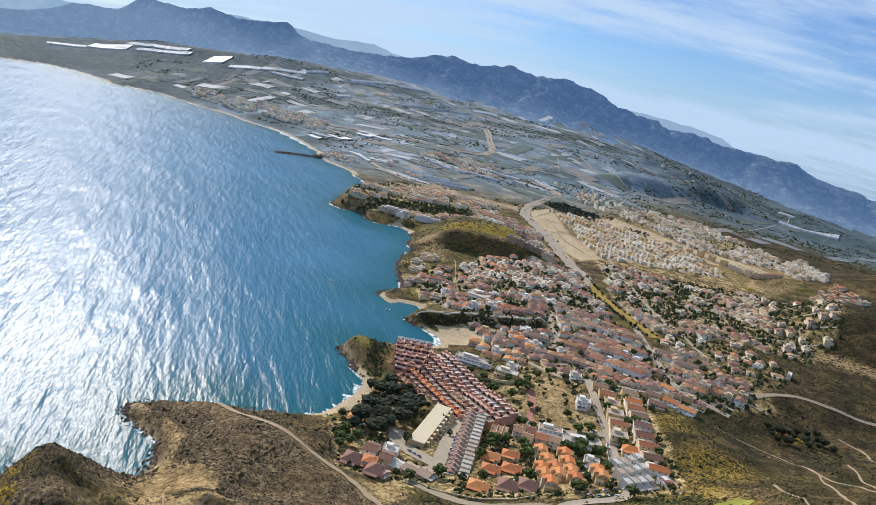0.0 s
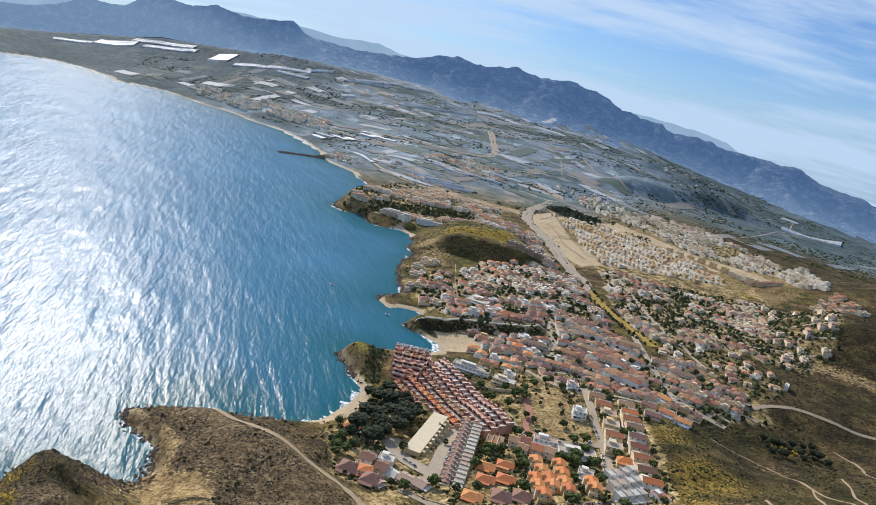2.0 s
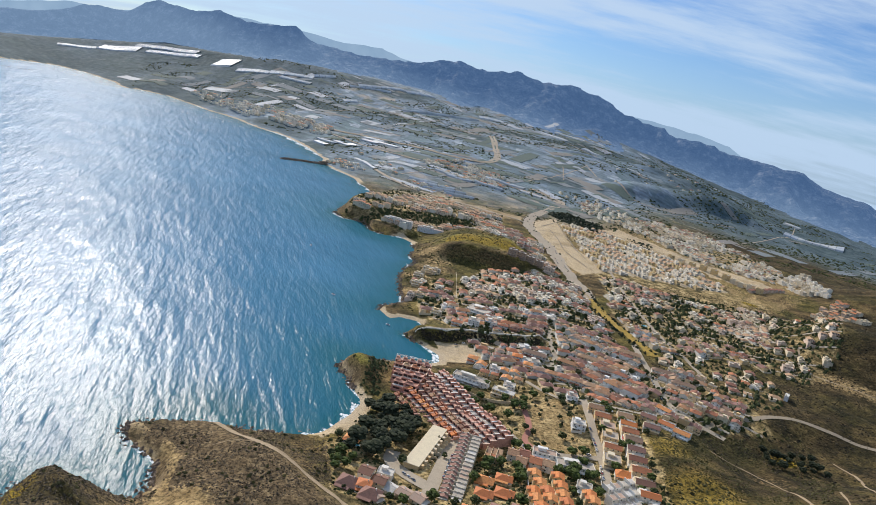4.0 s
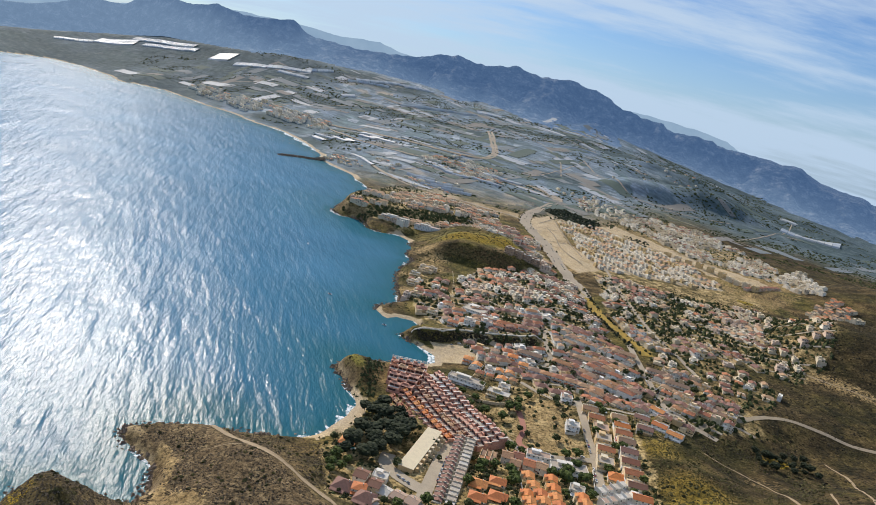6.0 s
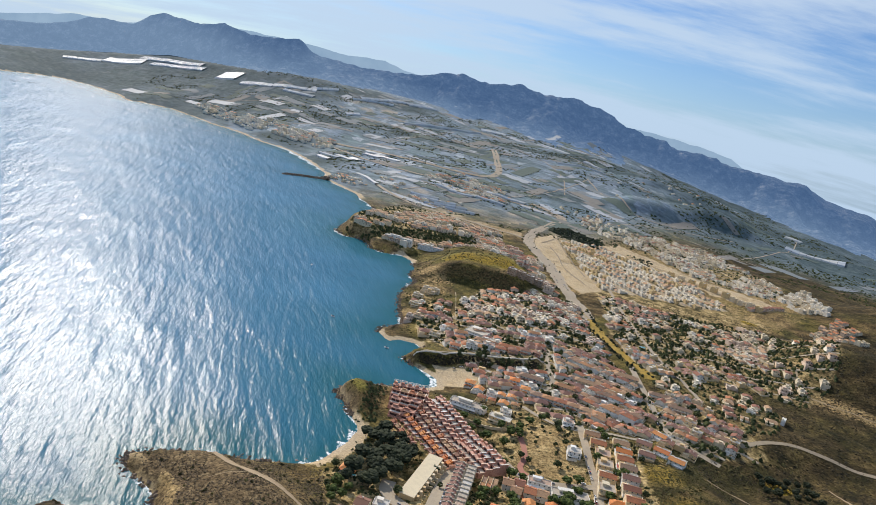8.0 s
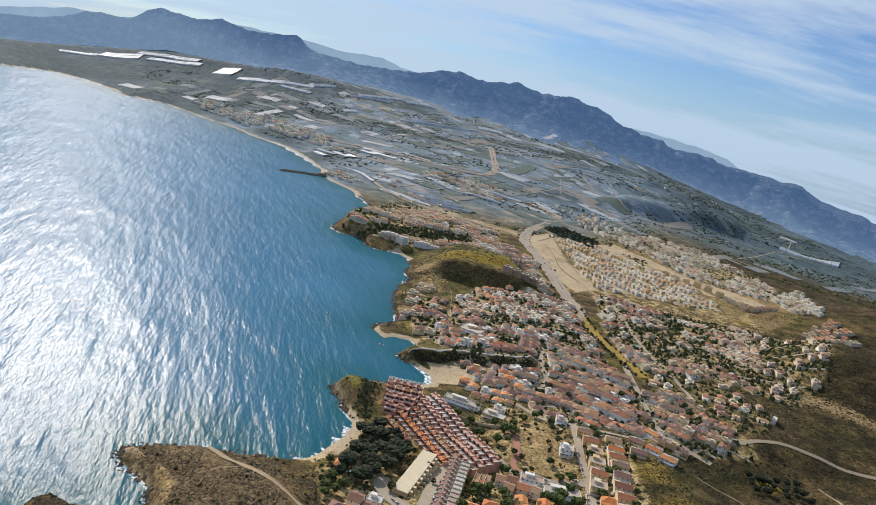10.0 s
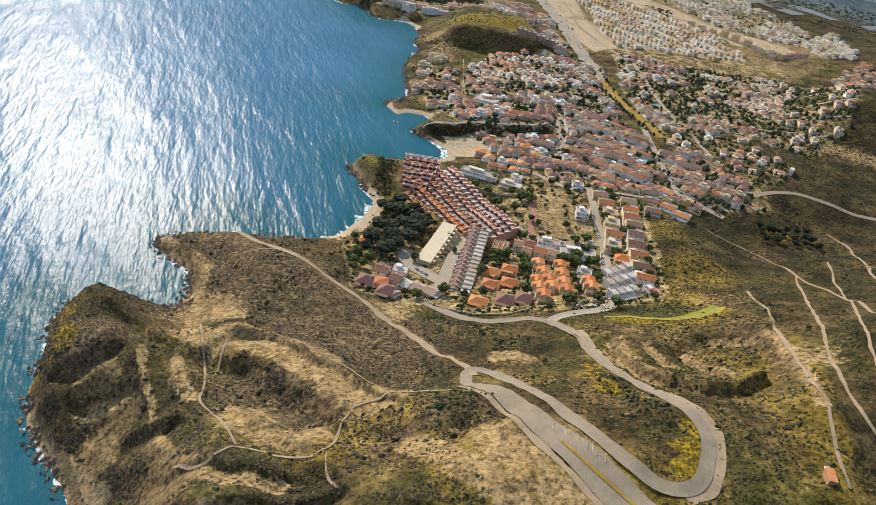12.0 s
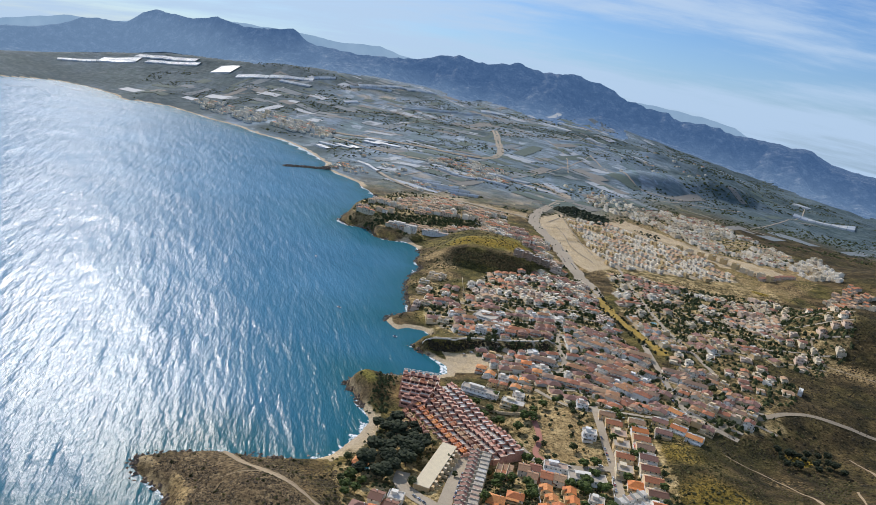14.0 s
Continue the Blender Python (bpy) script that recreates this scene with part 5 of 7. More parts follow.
settle(villa(28, 10, 2, mat_tile, mat_wall, "terrace of houses under one long tiled roof", "hip", 2.4), spots([(138, 782), (113, 858), (79, 872), (269, 842), (304, 801), (320, 770), (210, 800), (230, 770), (180, 770)], -14, 4))
settle(villa(15, 11, 2, mat_tile, mat_white, "white house with a pale terracotta hip roof"), [(x, y, -12, 1) for x, y in ((140, 733), (154, 729), (168, 725), (182, 721), (196, 716), (210, 711))])
settle(villa(14, 10, 2, mat_tile, mat_white, "white two-storey house on the edge of the bluff", "hip", 1.8), [(x, y, -5, 1) for x, y in ((38, 827), (99, 846), (133, 853))])
settle(villa(15, 12, 3, mat_flatroof, mat_white, "white three-storey block with roof terraces on the bluff", "flat"), [(x, y, -5, 1) for x, y in ((60, 838), (82, 844))])
settle(villa(13, 11, 2, mat_tile, mat_pink, "pink-rendered house with roof terrace on the bluff", "gable", 1.8), [(x, y, -5, 1) for x, y in ((116, 849), (148, 858))])
settle(villa(16, 9, 2, mat_flatroof, mat_cream, "cream flat-roofed house above the coast", "flat"), [(x, y, -12, 1) for x, y in ((-20, 940), (-28, 1000), (10, 880), (-30, 1045), (-12, 1075))])
settle(villa(20, 9, 1, mat_flatroof, mat_cream, "low cream beach restaurant with a flat roof beside the sand", "flat"), [(78, 786, -12, 1)])
yellow_fins = tagged(new("fin_house"), "cluster of small yellow houses with stepped fin walls", "house")
for k in range(6):
    part("unit", Kit().box(-2.2, -4, -5, 2.2, 4, 4.6).box(-2.4, -5, -5, -2.0, 5, 6.0).mesh("unit", mat_cream), yellow_fins, at=((k % 3) * 4.6, (k // 3) * 10 + (k % 3) * 1.5, 0))
    part("roof", Kit().slab([(-2.0, -3.8, 4.7), (2.2, -3.8, 4.7), (2.2, 3.8, 5.6), (-2.0, 3.8, 5.6)], 0.15).mesh("roof", mat_tile), yellow_fins, at=((k % 3) * 4.6, (k // 3) * 10 + (k % 3) * 1.5, 0))
yellow_fins.matrix_basis = pose(74, 512, gz(74, 512) + 0.2, 0, 0, -12)
PLACED += [(76, 514), (84, 516), (80, 526), (88, 528)]

# the hall with its pale flat roof
hall = tagged(new("hall"), "long hall with a pale cream flat roof and stepped bays", "hall")
L, W = 72.0, 13.0
part("wall", Kit().box(-W / 2, -L / 2, -4, W / 2, L / 2, 6.2).mesh("hall_wall", mat_cream), hall)
part("roof", Kit().box(-W / 2 - 0.3, -L / 2 - 0.3, 6.2, W / 2 + 0.3, L / 2 + 0.3, 6.55, 0.06).mesh("hall_roof", plain("cream_roof_sheet", (0.66, 0.56, 0.38), (0.56, 0.47, 0.33), 4.0, 0.85, 0.01)), hall)
BAY = Kit().box(0, -1.5, -4, 2.6, 1.5, 6.1).box(2.6, -0.25, -4, 6.2, 0.25, 3.6).mesh("bay", mat_cream)
for k in range(9):
    part("bay", BAY, hall, at=(W / 2 + 0.32, -L / 2 + 5 + k * 7.6, 0))
    part("window", WINDOW, hall, at=(W / 2 + 0.03, -L / 2 + 8.8 + k * 7.4, 2.4), rz=90)
hall.matrix_basis = pose(22, 511, gz(22, 511) + 0.2, 0, 0, -16)
PLACED += [(22, 511 + k) for k in (-30, -15, 0, 15, 30)]

# the row-house block with pale cross walls
mat_pale_row = plain("pale_grey_render", (0.62, 0.55, 0.44), (0.44, 0.37, 0.28), 1.5, 0.9, 0.02)
rows_block = tagged(new("row_houses"), "block of narrow row houses with pale cross walls and red tiles", "row houses")
UNIT = Kit().box(-8.6, -3.2, -4, -1.2, 3.2, 4.6).box(-1.2, -3.2, -4, 1.2, 3.2, 2.2).box(1.2, -1.4, -4, 8.8, 3.2, 5.0).box(1.2, -3.2, -4, 8.8, -1.4, 2.4).mesh("unit", mat_pale_row)
UNIT_ROOF = Kit().slab([(-8.9, -1.6, 4.7), (-4.2, -1.6, 6.0), (-4.2, 2.95, 6.0), (-8.9, 2.95, 4.7)], 0.2).slab([(-4.2, -1.6, 6.0), (-0.9, -1.6, 5.0), (-0.9, 2.95, 5.0), (-4.2, 2.95, 6.0)], 0.2).mesh("roof", mat_brown)
FIN = Kit().box(-9.2, -0.25, -4, 2.0, 0.25, 5.8).box(2.0, -0.25, -4, 9.4, 0.25, 6.0).box(-5.0, -0.3, 5.8, -2.4, 0.3, 6.9).mesh("cross_wall", mat_pale_row)
PATIO = Kit().box(1.5, -1.2, 5.0, 8.5, 2.9, 5.1).mesh("patio", mat_flatroof)
for k in range(16):
    y = -50 + k * 6.55
    u = part("unit", UNIT, rows_block, at=(0, y, 0))
    part("roof", UNIT_ROOF, u)
    part("patio", PATIO, u)
    part("cross_wall", FIN, u, "pale rendered cross wall", at=(0, 3.3, 0))
rows_block.matrix_basis = pose(52, 486, gz(52, 486) + 0.2, 0, 0, -9)
PLACED += [(52 + k * 0.15, 486 + k) for k in (-48, -32, -16, 0, 16, 32, 48)]

# the terraced complex on the cape
complex_ = tagged(new("terraced_apartments"), "stepped terracotta apartment terraces with pale pergolas on the cape", "apartments")


def terrace_unit(w, d, h, coping, tiles=None):
    """One stepped flat: a back block, a lower terrace before it and a balcony, between party walls with copings."""
    body = Kit().box(-w / 2, 0, -6, w / 2, d / 2, h).box(-w / 2, -d / 2, -6, w / 2, 0, h - 2.9).box(-w / 2, -d / 2, h - 2.9, w / 2, -d / 2 + 0.25, h - 1.9).mesh("terrace_unit", mat_pink)
    step = Kit().box(-w / 2 + 0.3, -d / 2 - 3.0, -6, w / 2 - 0.3, -d / 2, h - 5.7).box(-w / 2 + 0.3, -d / 2 - 3.0, h - 5.7, w / 2 - 0.3, -d / 2 - 2.75, h - 4.7).mesh("balcony", mat_pink)
    # flat dark panels on the walls, painted as shaded terrace recesses
    holes = [Kit().box(x0, y - 0.06, z0, x1, y + 0.02, z1).mesh("opening", mat_shadehole) for x0, x1, y, z0, z1 in ((-w * 0.40, -w * 0.04, 0, h - 2.85, h - 0.5), (w * 0.04, w * 0.40, 0, h - 2.85, h - 0.5), (-w * 0.36, w * 0.36, -d / 2, h - 5.6, h - 3.4))]
    fin = Kit().box(-0.35, -d / 2 - 2.8, -6, 0.35, d / 2 + 0.3, h - 1.6).box(-0.35, -d * 0.14, h - 1.6, 0.35, d / 2 + 0.3, h + 1.0).mesh("party_wall", mat_pink)
    cap = Kit().box(-0.55, -d * 0.14 - 0.15, h + 1.0, 0.55, d / 2 + 0.45, h + 1.3, 0.05).box(-0.5, -d / 2 - 2.95, h - 1.6, 0.5, -d * 0.14 - 0.2, h - 1.35, 0.05).mesh("coping", coping)
    top = Kit().box(-w / 2 + 0.4, 0.1, h, w / 2 - 0.4, d / 2 - 0.25, h + 0.06).box(-w * 0.42, d * 0.3, h + 0.06, w * 0.05, d / 2 - 0.3, h + 2.1)
    if tiles:
        top.slab([(-w / 2 + 0.4, -0.9, h + 0.25), (w * 0.1, -0.9, h + 0.25), (w * 0.1, d * 0.28, h + 1.3), (-w / 2 + 0.4, d * 0.28, h + 1.3)], 0.2)
    deck = Kit().box(-w / 2 + 0.4, -d / 2 + 0.3, h - 2.9, w / 2 - 0.4, -0.1, h - 2.82).mesh("terrace_floor", mat_flatroof)
    return body, step, holes, fin, cap, top.mesh("roof", tiles or mat_pink), deck


def unit_row(x0, y0, x1, y1, count, kitset):
    turn = math.degrees(math.atan2(y1 - y0, x1 - x0))
    body, step, holes, fin, cap, top, deck = kitset
    w = math.hypot(x1 - x0, y1 - y0) / count
    for k in range(count):
        s = (k + 0.5) / count
        x, y = x0 + (x1 - x0) * s, y0 + (y1 - y0) * s
        u = part("terrace_unit", body, complex_, at=(x, y, gz(x, y) + 0.35 * rnd.choice((-1, 0, 1))), rz=turn)
        part("balcony", step, u)
        for hole in holes:
            part("opening", hole, u)
        part("party_wall", fin, u, at=(w / 2, 0, 0))
        part("coping", cap, u, at=(w / 2, 0, 0))
        part("roof", top, u)
        part("terrace_floor", deck, u)
        PLACED.append((x, y))


pale_fin = plain("pale_pink_render", (0.74, 0.56, 0.41), (0.58, 0.40, 0.29), 2.0, 0.9, 0.01)
unit_row(23, 663, 91, 541, 17, terrace_unit(8.2, 13, 10.0, mat_white))
unit_row(11, 655, 78, 534, 16, terrace_unit(8.6, 11, 7.0, pale_fin))
unit_row(0, 647, 66, 529, 15, terrace_unit(9.0, 10, 4.6, pale_fin, mat_tile))
unit_row(-11, 632, 46, 541, 12, terrace_unit(8.9, 10, 3.2, mat_pink, mat_orange))
unit_row(-17, 612, 8, 570, 5, terrace_unit(9.6, 9, 2.6, mat_pink, mat_tile))
unit_row(-25, 677, 15, 675, 5, terrace_unit(8.0, 12, 8.5, pale_fin))
unit_row(-24, 661, 12, 655, 4, terrace_unit(9.1, 11, 9.5, pale_fin, mat_tile))
unit_row(-23, 645, 8, 639, 3, terrace_unit(10.5, 11, 8.0, mat_pink))
unit_row(-21, 629, 4, 624, 2, terrace_unit(12.0, 11, 6.0, mat_pink))
BEAM_X, BEAM_Y = Kit().box(-3.6, -0.2, 3.2, 3.6, 0.2, 3.6).mesh("beam", mat_white), Kit().box(-0.2, -1.3, 3.2, 0.2, 1.3, 3.6).mesh("beam", mat_white)
POST = Kit().box(-0.2, -0.2, 0, 0.2, 0.2, 3.2).mesh("post", mat_white)
for k in range(5):
    frame_part = part("pergola", BEAM_X, complex_, "white roof pergola", at=(-21 + k * 8.0, 679, gz(-5, 676) + 8.5), rz=-3)
    part("beam", BEAM_X, frame_part, at=(0, 3.0, 0))
    for px in (-3.4, 3.4):
        part("beam", BEAM_Y, frame_part, at=(px, 1.5, 0))
        for py in (0, 3.0):
            part("post", POST, frame_part, at=(px, py, 0))


# ---- rows and blocks of the wider village ----
STREETS = [(336, 1200, 335, 1104), (335, 1104, 339, 999), (339, 999, 352, 918), (352, 918, 364, 829), (122, 700, 162, 655), (162, 655, 245, 670), (163, 830, 167, 788), (167, 788, 128, 735), (290, 900, 287, 790), (287, 790, 285, 714), (285, 714, 297, 679), (297, 679, 331, 651), (331, 651, 440, 752), (164, 790, 165, 850), (165, 850, 172, 905), (0, 797, 40, 803), (40, 803, 90, 818), (90, 818, 149, 834),
           (258, 1118, 240, 1272), (240, 1272, 230, 1443), (255, 1149, 260, 1058), (260, 1058, 274, 983), (274, 983, 309, 863), (30, 1112, 35, 968), (35, 968, 60, 880)]


def free(x, y, room, road_room=10.0):
    for px, py in PLACED:
        if abs(px - x) < room and math.hypot(px - x, py - y) < room:
            return False
    for a, b, c, d in STREETS:
        dx, dy = c - a, d - b
        s = min(1, max(0, ((x - a) * dx + (y - b) * dy) / (dx * dx + dy * dy)))
        if math.hypot(x - a - s * dx, y - b - s * dy) < road_room:
            return False
    return True


LANES = []


def fill(area, turn, along, deep, street, drop, room, neat=False, lane=0.0, face=None, west=-9999, east=9999):
    """House spots in rows that fill an area, in pairs of rows back to back with a street between."""
    p = np.array(area, float)
    c, s = math.cos(radians(turn)), math.sin(radians(turn))
    mid_ = p.mean(0)
    q = (p - mid_) @ np.array([[c, -s], [s, c]])
    out, v, k = [], q[:, 1].min(), 0
    while v < q[:, 1].max():
        u = q[:, 0].min() + rnd.uniform(0, along)
        while u < q[:, 0].max():
            jog = 0.0 if neat else 1.0
            x, y = mid_[0] + u * c - v * s + jog * rnd.uniform(-1, 1), mid_[1] + u * s + v * c + jog * rnd.uniform(-1.2, 1.2)
            plot = float(wavy(np.array([x]), np.array([y]), 55, 91, 2)[0])
            if rnd.random() > drop and west < x < east and (neat or plot < 0.30) and inside(np.array([x]), np.array([y]), area)[0] and free(x, y, room):
                out.append((x, y, (turn if face is None else face) + (0 if neat else rnd.choice((0, 0, 180)) + rnd.uniform(-4, 4)), 1.0 if neat else rnd.uniform(0.85, 1.15)))
                PLACED.append((x, y))
            u += along * (1.0 if neat else rnd.uniform(0.92, 1.12))
        if lane and k % 2:
            us = np.arange(q[:, 0].min(), q[:, 0].max(), 6.0)
            lx, ly = mid_[0] + us * c - (v + street * 0.5) * s, mid_[1] + us * s + (v + street * 0.5) * c
            ok = inside(lx, ly, area)
            LANES.extend([((lx[i], ly[i]), (lx[i + 1], ly[i + 1]), lane) for i in range(len(us) - 1) if ok[i] and ok[i + 1]])
        v += street if k % 2 else deep
        k += 1
    return out


def style_at(x, y):
    """A steady random source for the cluster of houses round a place."""
    return random.Random(int((x + 0.3 * y) // 44) * 73 + int(y // 31) * 19)


def share(places, makers):
    """Deals places out among house kinds, each built once."""
    k = len(makers)
    picks = [style_at(s[0], s[1]).randrange(k) if rnd.random() < 0.6 else rnd.randrange(k) for s in places]
    for i, make in enumerate(makers):
        mine = [s for s, p in zip(places, picks) if p == i]
        if mine:
            placed = list(PLACED)
            settle(make(), mine)
            del PLACED[len(placed):]


core = fill(TOWN_AREAS[0], 8, 12.6, 13, 22, 0.10, 9.5, lane=4.2, east=188) + fill(TOWN_AREAS[0], -33, 12.6, 13, 22, 0.08, 9.5, lane=4.2, west=188)
core.sort(key=lambda s: s[1])
near_core, far_core = core[:170], core[170:]
share(near_core, [lambda: villa(13, 10, 1, mat_tile, mat_wall, "low village house with a clay-tile hip roof", "hip", 2.0, "front", True),
                  lambda: villa(11, 10, 2, mat_tile, mat_white, "white village house with a clay-tile gable roof", "gable", 1.8, "front", True),
                  lambda: villa(12, 10, 1, mat_flatroof, mat_white, "low white flat-roofed village house", "flat", 1.8, "front", True),
                  lambda: villa(14, 9, 1, mat_tile, mat_wall, "long low village house with a clay-tile roof", "gable", 1.6, "front", True),
                  lambda: villa(13, 10, 1, mat_brown, mat_cream, "village house with a dark brown tile roof", "hip", 2.2, "front", False),
                  lambda: villa(16, 9, 2, mat_tile, mat_white, "paired white houses under clay tiles", "hip", 2.0, "front", True)])

WALLS = [plain("white_house_wall", (0.82, 0.74, 0.60), (0.62, 0.55, 0.44), 3.0, 0.9, 0.01), plain("cream_house_wall", (0.66, 0.56, 0.40), (0.45, 0.37, 0.25), 3.0, 0.9, 0.01), plain("peach_house_wall", (0.64, 0.50, 0.38), (0.42, 0.31, 0.23), 3.0, 0.9, 0.01), plain("yellow_house_wall", (0.62, 0.47, 0.24), (0.48, 0.35, 0.18), 3.0, 0.9, 0.01)]
ROOFS = [plain("orange_tiles", (0.42, 0.17, 0.075), (0.28, 0.12, 0.06), 3.0, 0.85, 0.05), plain("red_brown_tiles", (0.27, 0.125, 0.08), (0.18, 0.09, 0.06), 3.0, 0.85, 0.05), plain("pale_tiles", (0.42, 0.27, 0.15), (0.30, 0.18, 0.11), 3.0, 0.85, 0.05),
         plain("flat_screed", (0.50, 0.44, 0.36), (0.34, 0.29, 0.23), 4.0, 0.92, 0.02), plain("white_roof_screed", (0.66, 0.61, 0.52), (0.50, 0.44, 0.36), 4.0, 0.92, 0.02), plain("sandy_roof_screed", (0.58, 0.48, 0.33), (0.44, 0.36, 0.25), 4.0, 0.92, 0.02)]
HOUSE_MATS = WALLS + ROOFS + [mat_glass]


def quarter(name, label, places, sizes, walls, roofs, shapes, storeys=(1, 1, 2), yards=False):
    """The houses of a quarter too far off or too many to tell singly, as one mesh."""
    v, f, m = [], [], []
    for x, y, turn, size in places:
        w, d = rnd.choice(sizes)
        pick = style_at(x, y) if rnd.random() < 0.62 else rnd
        st, shape = pick.choice(storeys), pick.choice(shapes)
        h, k = 2.75 * st, Kit()
        wall, roof = pick.choice(walls), len(WALLS) + pick.choice(roofs)
        k.pick = wall
        k.box(-w / 2, -d / 2, -5, w / 2, d / 2, h)
        if shape == "wing":
            k.box(w / 2, -d * 0.3, -5, w * 0.8, d * 0.4, h - 2.4)
        if shape == "flat" or roof >= len(WALLS) + 3:
            for a, b, c, e in ((-w / 2, -d / 2, w / 2, -d / 2 + 0.3), (-w / 2, d / 2 - 0.3, w / 2, d / 2), (-w / 2, -d / 2 + 0.3, -w / 2 + 0.3, d / 2 - 0.3), (w / 2 - 0.3, -d / 2 + 0.3, w / 2, d / 2 - 0.3)):
                k.box(a, b, h, c, e, h + 0.8)
            k.box(-w * 0.3, -d * 0.05, h, w * 0.1, d * 0.35, h + 2.4)
            k.pick = roof if roof >= len(WALLS) + 3 else len(WALLS) + 3
            k.box(-w / 2 + 0.3, -d / 2 + 0.3, h, w / 2 - 0.3, d / 2 - 0.3, h + 0.05)
        elif shape == "gable":
            for s in (-1, 1):
                k.face((-w / 2, s * d / 2, h), (w / 2, s * d / 2, h), (0, s * d / 2, h + 1.8))
            k.pick = roof
            k.gable(-w / 2, -d / 2, w / 2, d / 2, h + 0.2, 1.8)
        else:
            k.pick = roof
            k.hip(-w / 2, -d / 2, w / 2, d / 2, h + 0.22, 1.9)
            if shape == "wing":
                k.slab([(w / 2, -d * 0.34, h - 1.6), (w * 0.84, -d * 0.34, h - 2.4), (w * 0.84, d * 0.44, h - 2.4), (w / 2, d * 0.44, h - 1.6)], 0.2)
        k.pick = wall
        if yards:
            e = rnd.uniform(3.0, 5.5)
            k.box(-w / 2, -d / 2 - e, -5, w * rnd.uniform(-0.15, 0.2), -d / 2, 2.6)
            k.box(w * 0.2, d / 2, -5, w / 2, d / 2 + 2.5, h * 0.6)
            k.box(-w / 2 - 1, -d / 2 - 7.2, -5, w / 2 + 1, -d / 2 - 6.95, 1.5)
            k.box(-w / 2 - 1, -d / 2 - 6.95, -5, -w / 2 - 0.75, d / 2 + 2.5, 1.6)
            if rnd.random() < 0.4:
                k.pick = len(WALLS) + rnd.choice((0, 1, 2))
                k.slab([(w * 0.22, -d / 2 - 3.2, 2.5), (w / 2, -d / 2 - 3.2, 2.5), (w / 2, -d / 2, 3.2), (w * 0.22, -d / 2, 3.2)], 0.2)
        k.pick = len(HOUSE_MATS) - 1
        for s in range(st):
            for q in (-0.3, 0.05, 0.33):
                k.box(w * q - 0.6, -d / 2 - 0.05, 0.8 + 3 * s, w * q + 0.6, -d / 2 + 0.01, 2.2 + 3 * s)
        p = np.array(k.v, float) * size
        c, s = math.cos(radians(turn)), math.sin(radians(turn))
        base = len(v)
        v += np.c_[p[:, 0] * c - p[:, 1] * s + x, p[:, 0] * s + p[:, 1] * c + y, p[:, 2] + gz(x, y) + 0.15].tolist()
        f += [tuple(i + base for i in q) for q in k.f]
        m += k.m
    return tagged(new(name, mesh_of(name, v, f, HOUSE_MATS, False, m)), label, "houses", kind="stuff")


# nothing stands on the wooded scarp of the seaside town
for off in (-6, -18, -30):
    PLACED += [tuple(q) for q in np.array(beside(smooth_line(SCARP, 9.0), off)).tolist()]
SMALL = [(11, 9), (10, 10), (13, 9), (12, 9), (9, 11)]
quarter("village_houses", "tiled and white houses of the upper village", far_core, SMALL, [0, 0, 1, 2], [0, 1, 0, 1, 2, 2, 3, 4], ["hip", "gable", "gable", "flat"], yards=True)
east_side = fill(TOWN_AREAS[2], -30, 12.5, 14, 22, 0.1, 10, lane=4.5) + fill(TOWN_AREAS[1], -10, 12.4, 13.5, 23, 0.10, 9.5, lane=4.0, face=14)
east_side.sort(key=lambda s: s[1])
share(east_side[:90], [lambda: villa(11, 9, 1, mat_tile, mat_wall, "east-side house with a clay-tile hip roof", "hip", 1.9, "front", False),
                        lambda: villa(10, 10, 2, mat_tile, mat_white, "white east-side house with a clay-tile gable roof", "gable", 1.8, "front", False),
                        lambda: villa(11, 9, 2, mat_flatroof, mat_cream, "cream east-side house with a flat roof terrace", "flat", 1.8, "front", False),
                        lambda: villa(12, 9, 1, mat_brown, mat_cream, "east-side house with dark brown tiles", "gable", 1.7, "front", False)])
quarter("village_houses", "scattered white houses with tiled roofs in gardens", east_side[90:] + fill([(-35, 930), (-42, 1010), (-28, 1100), (28, 1110), (34, 985), (28, 925)], -8, 14, 15, 22, 0.3, 11) + fill(TOWN_AREAS[8], -14, 16, 17, 26, 0.45, 12) + fill(TOWN_AREAS[9], -14, 17, 18, 29, 0.62, 12, lane=4.0), SMALL, [0, 1, 1, 2], [0, 1, 2, 2, 1, 3, 5], ["hip", "gable", "gable", "flat"], yards=True)
quarter("estate_houses", "cream and yellow terraces of a new estate in straight rows", fill(TOWN_AREAS[3], -57, 12.5, 13, 31, 0.05, 8.0, True, 6.0, face=16), [(8.4, 10), (8.4, 11)], [0, 0, 0, 3], [5, 5, 2], ["gable"], (1, 2))
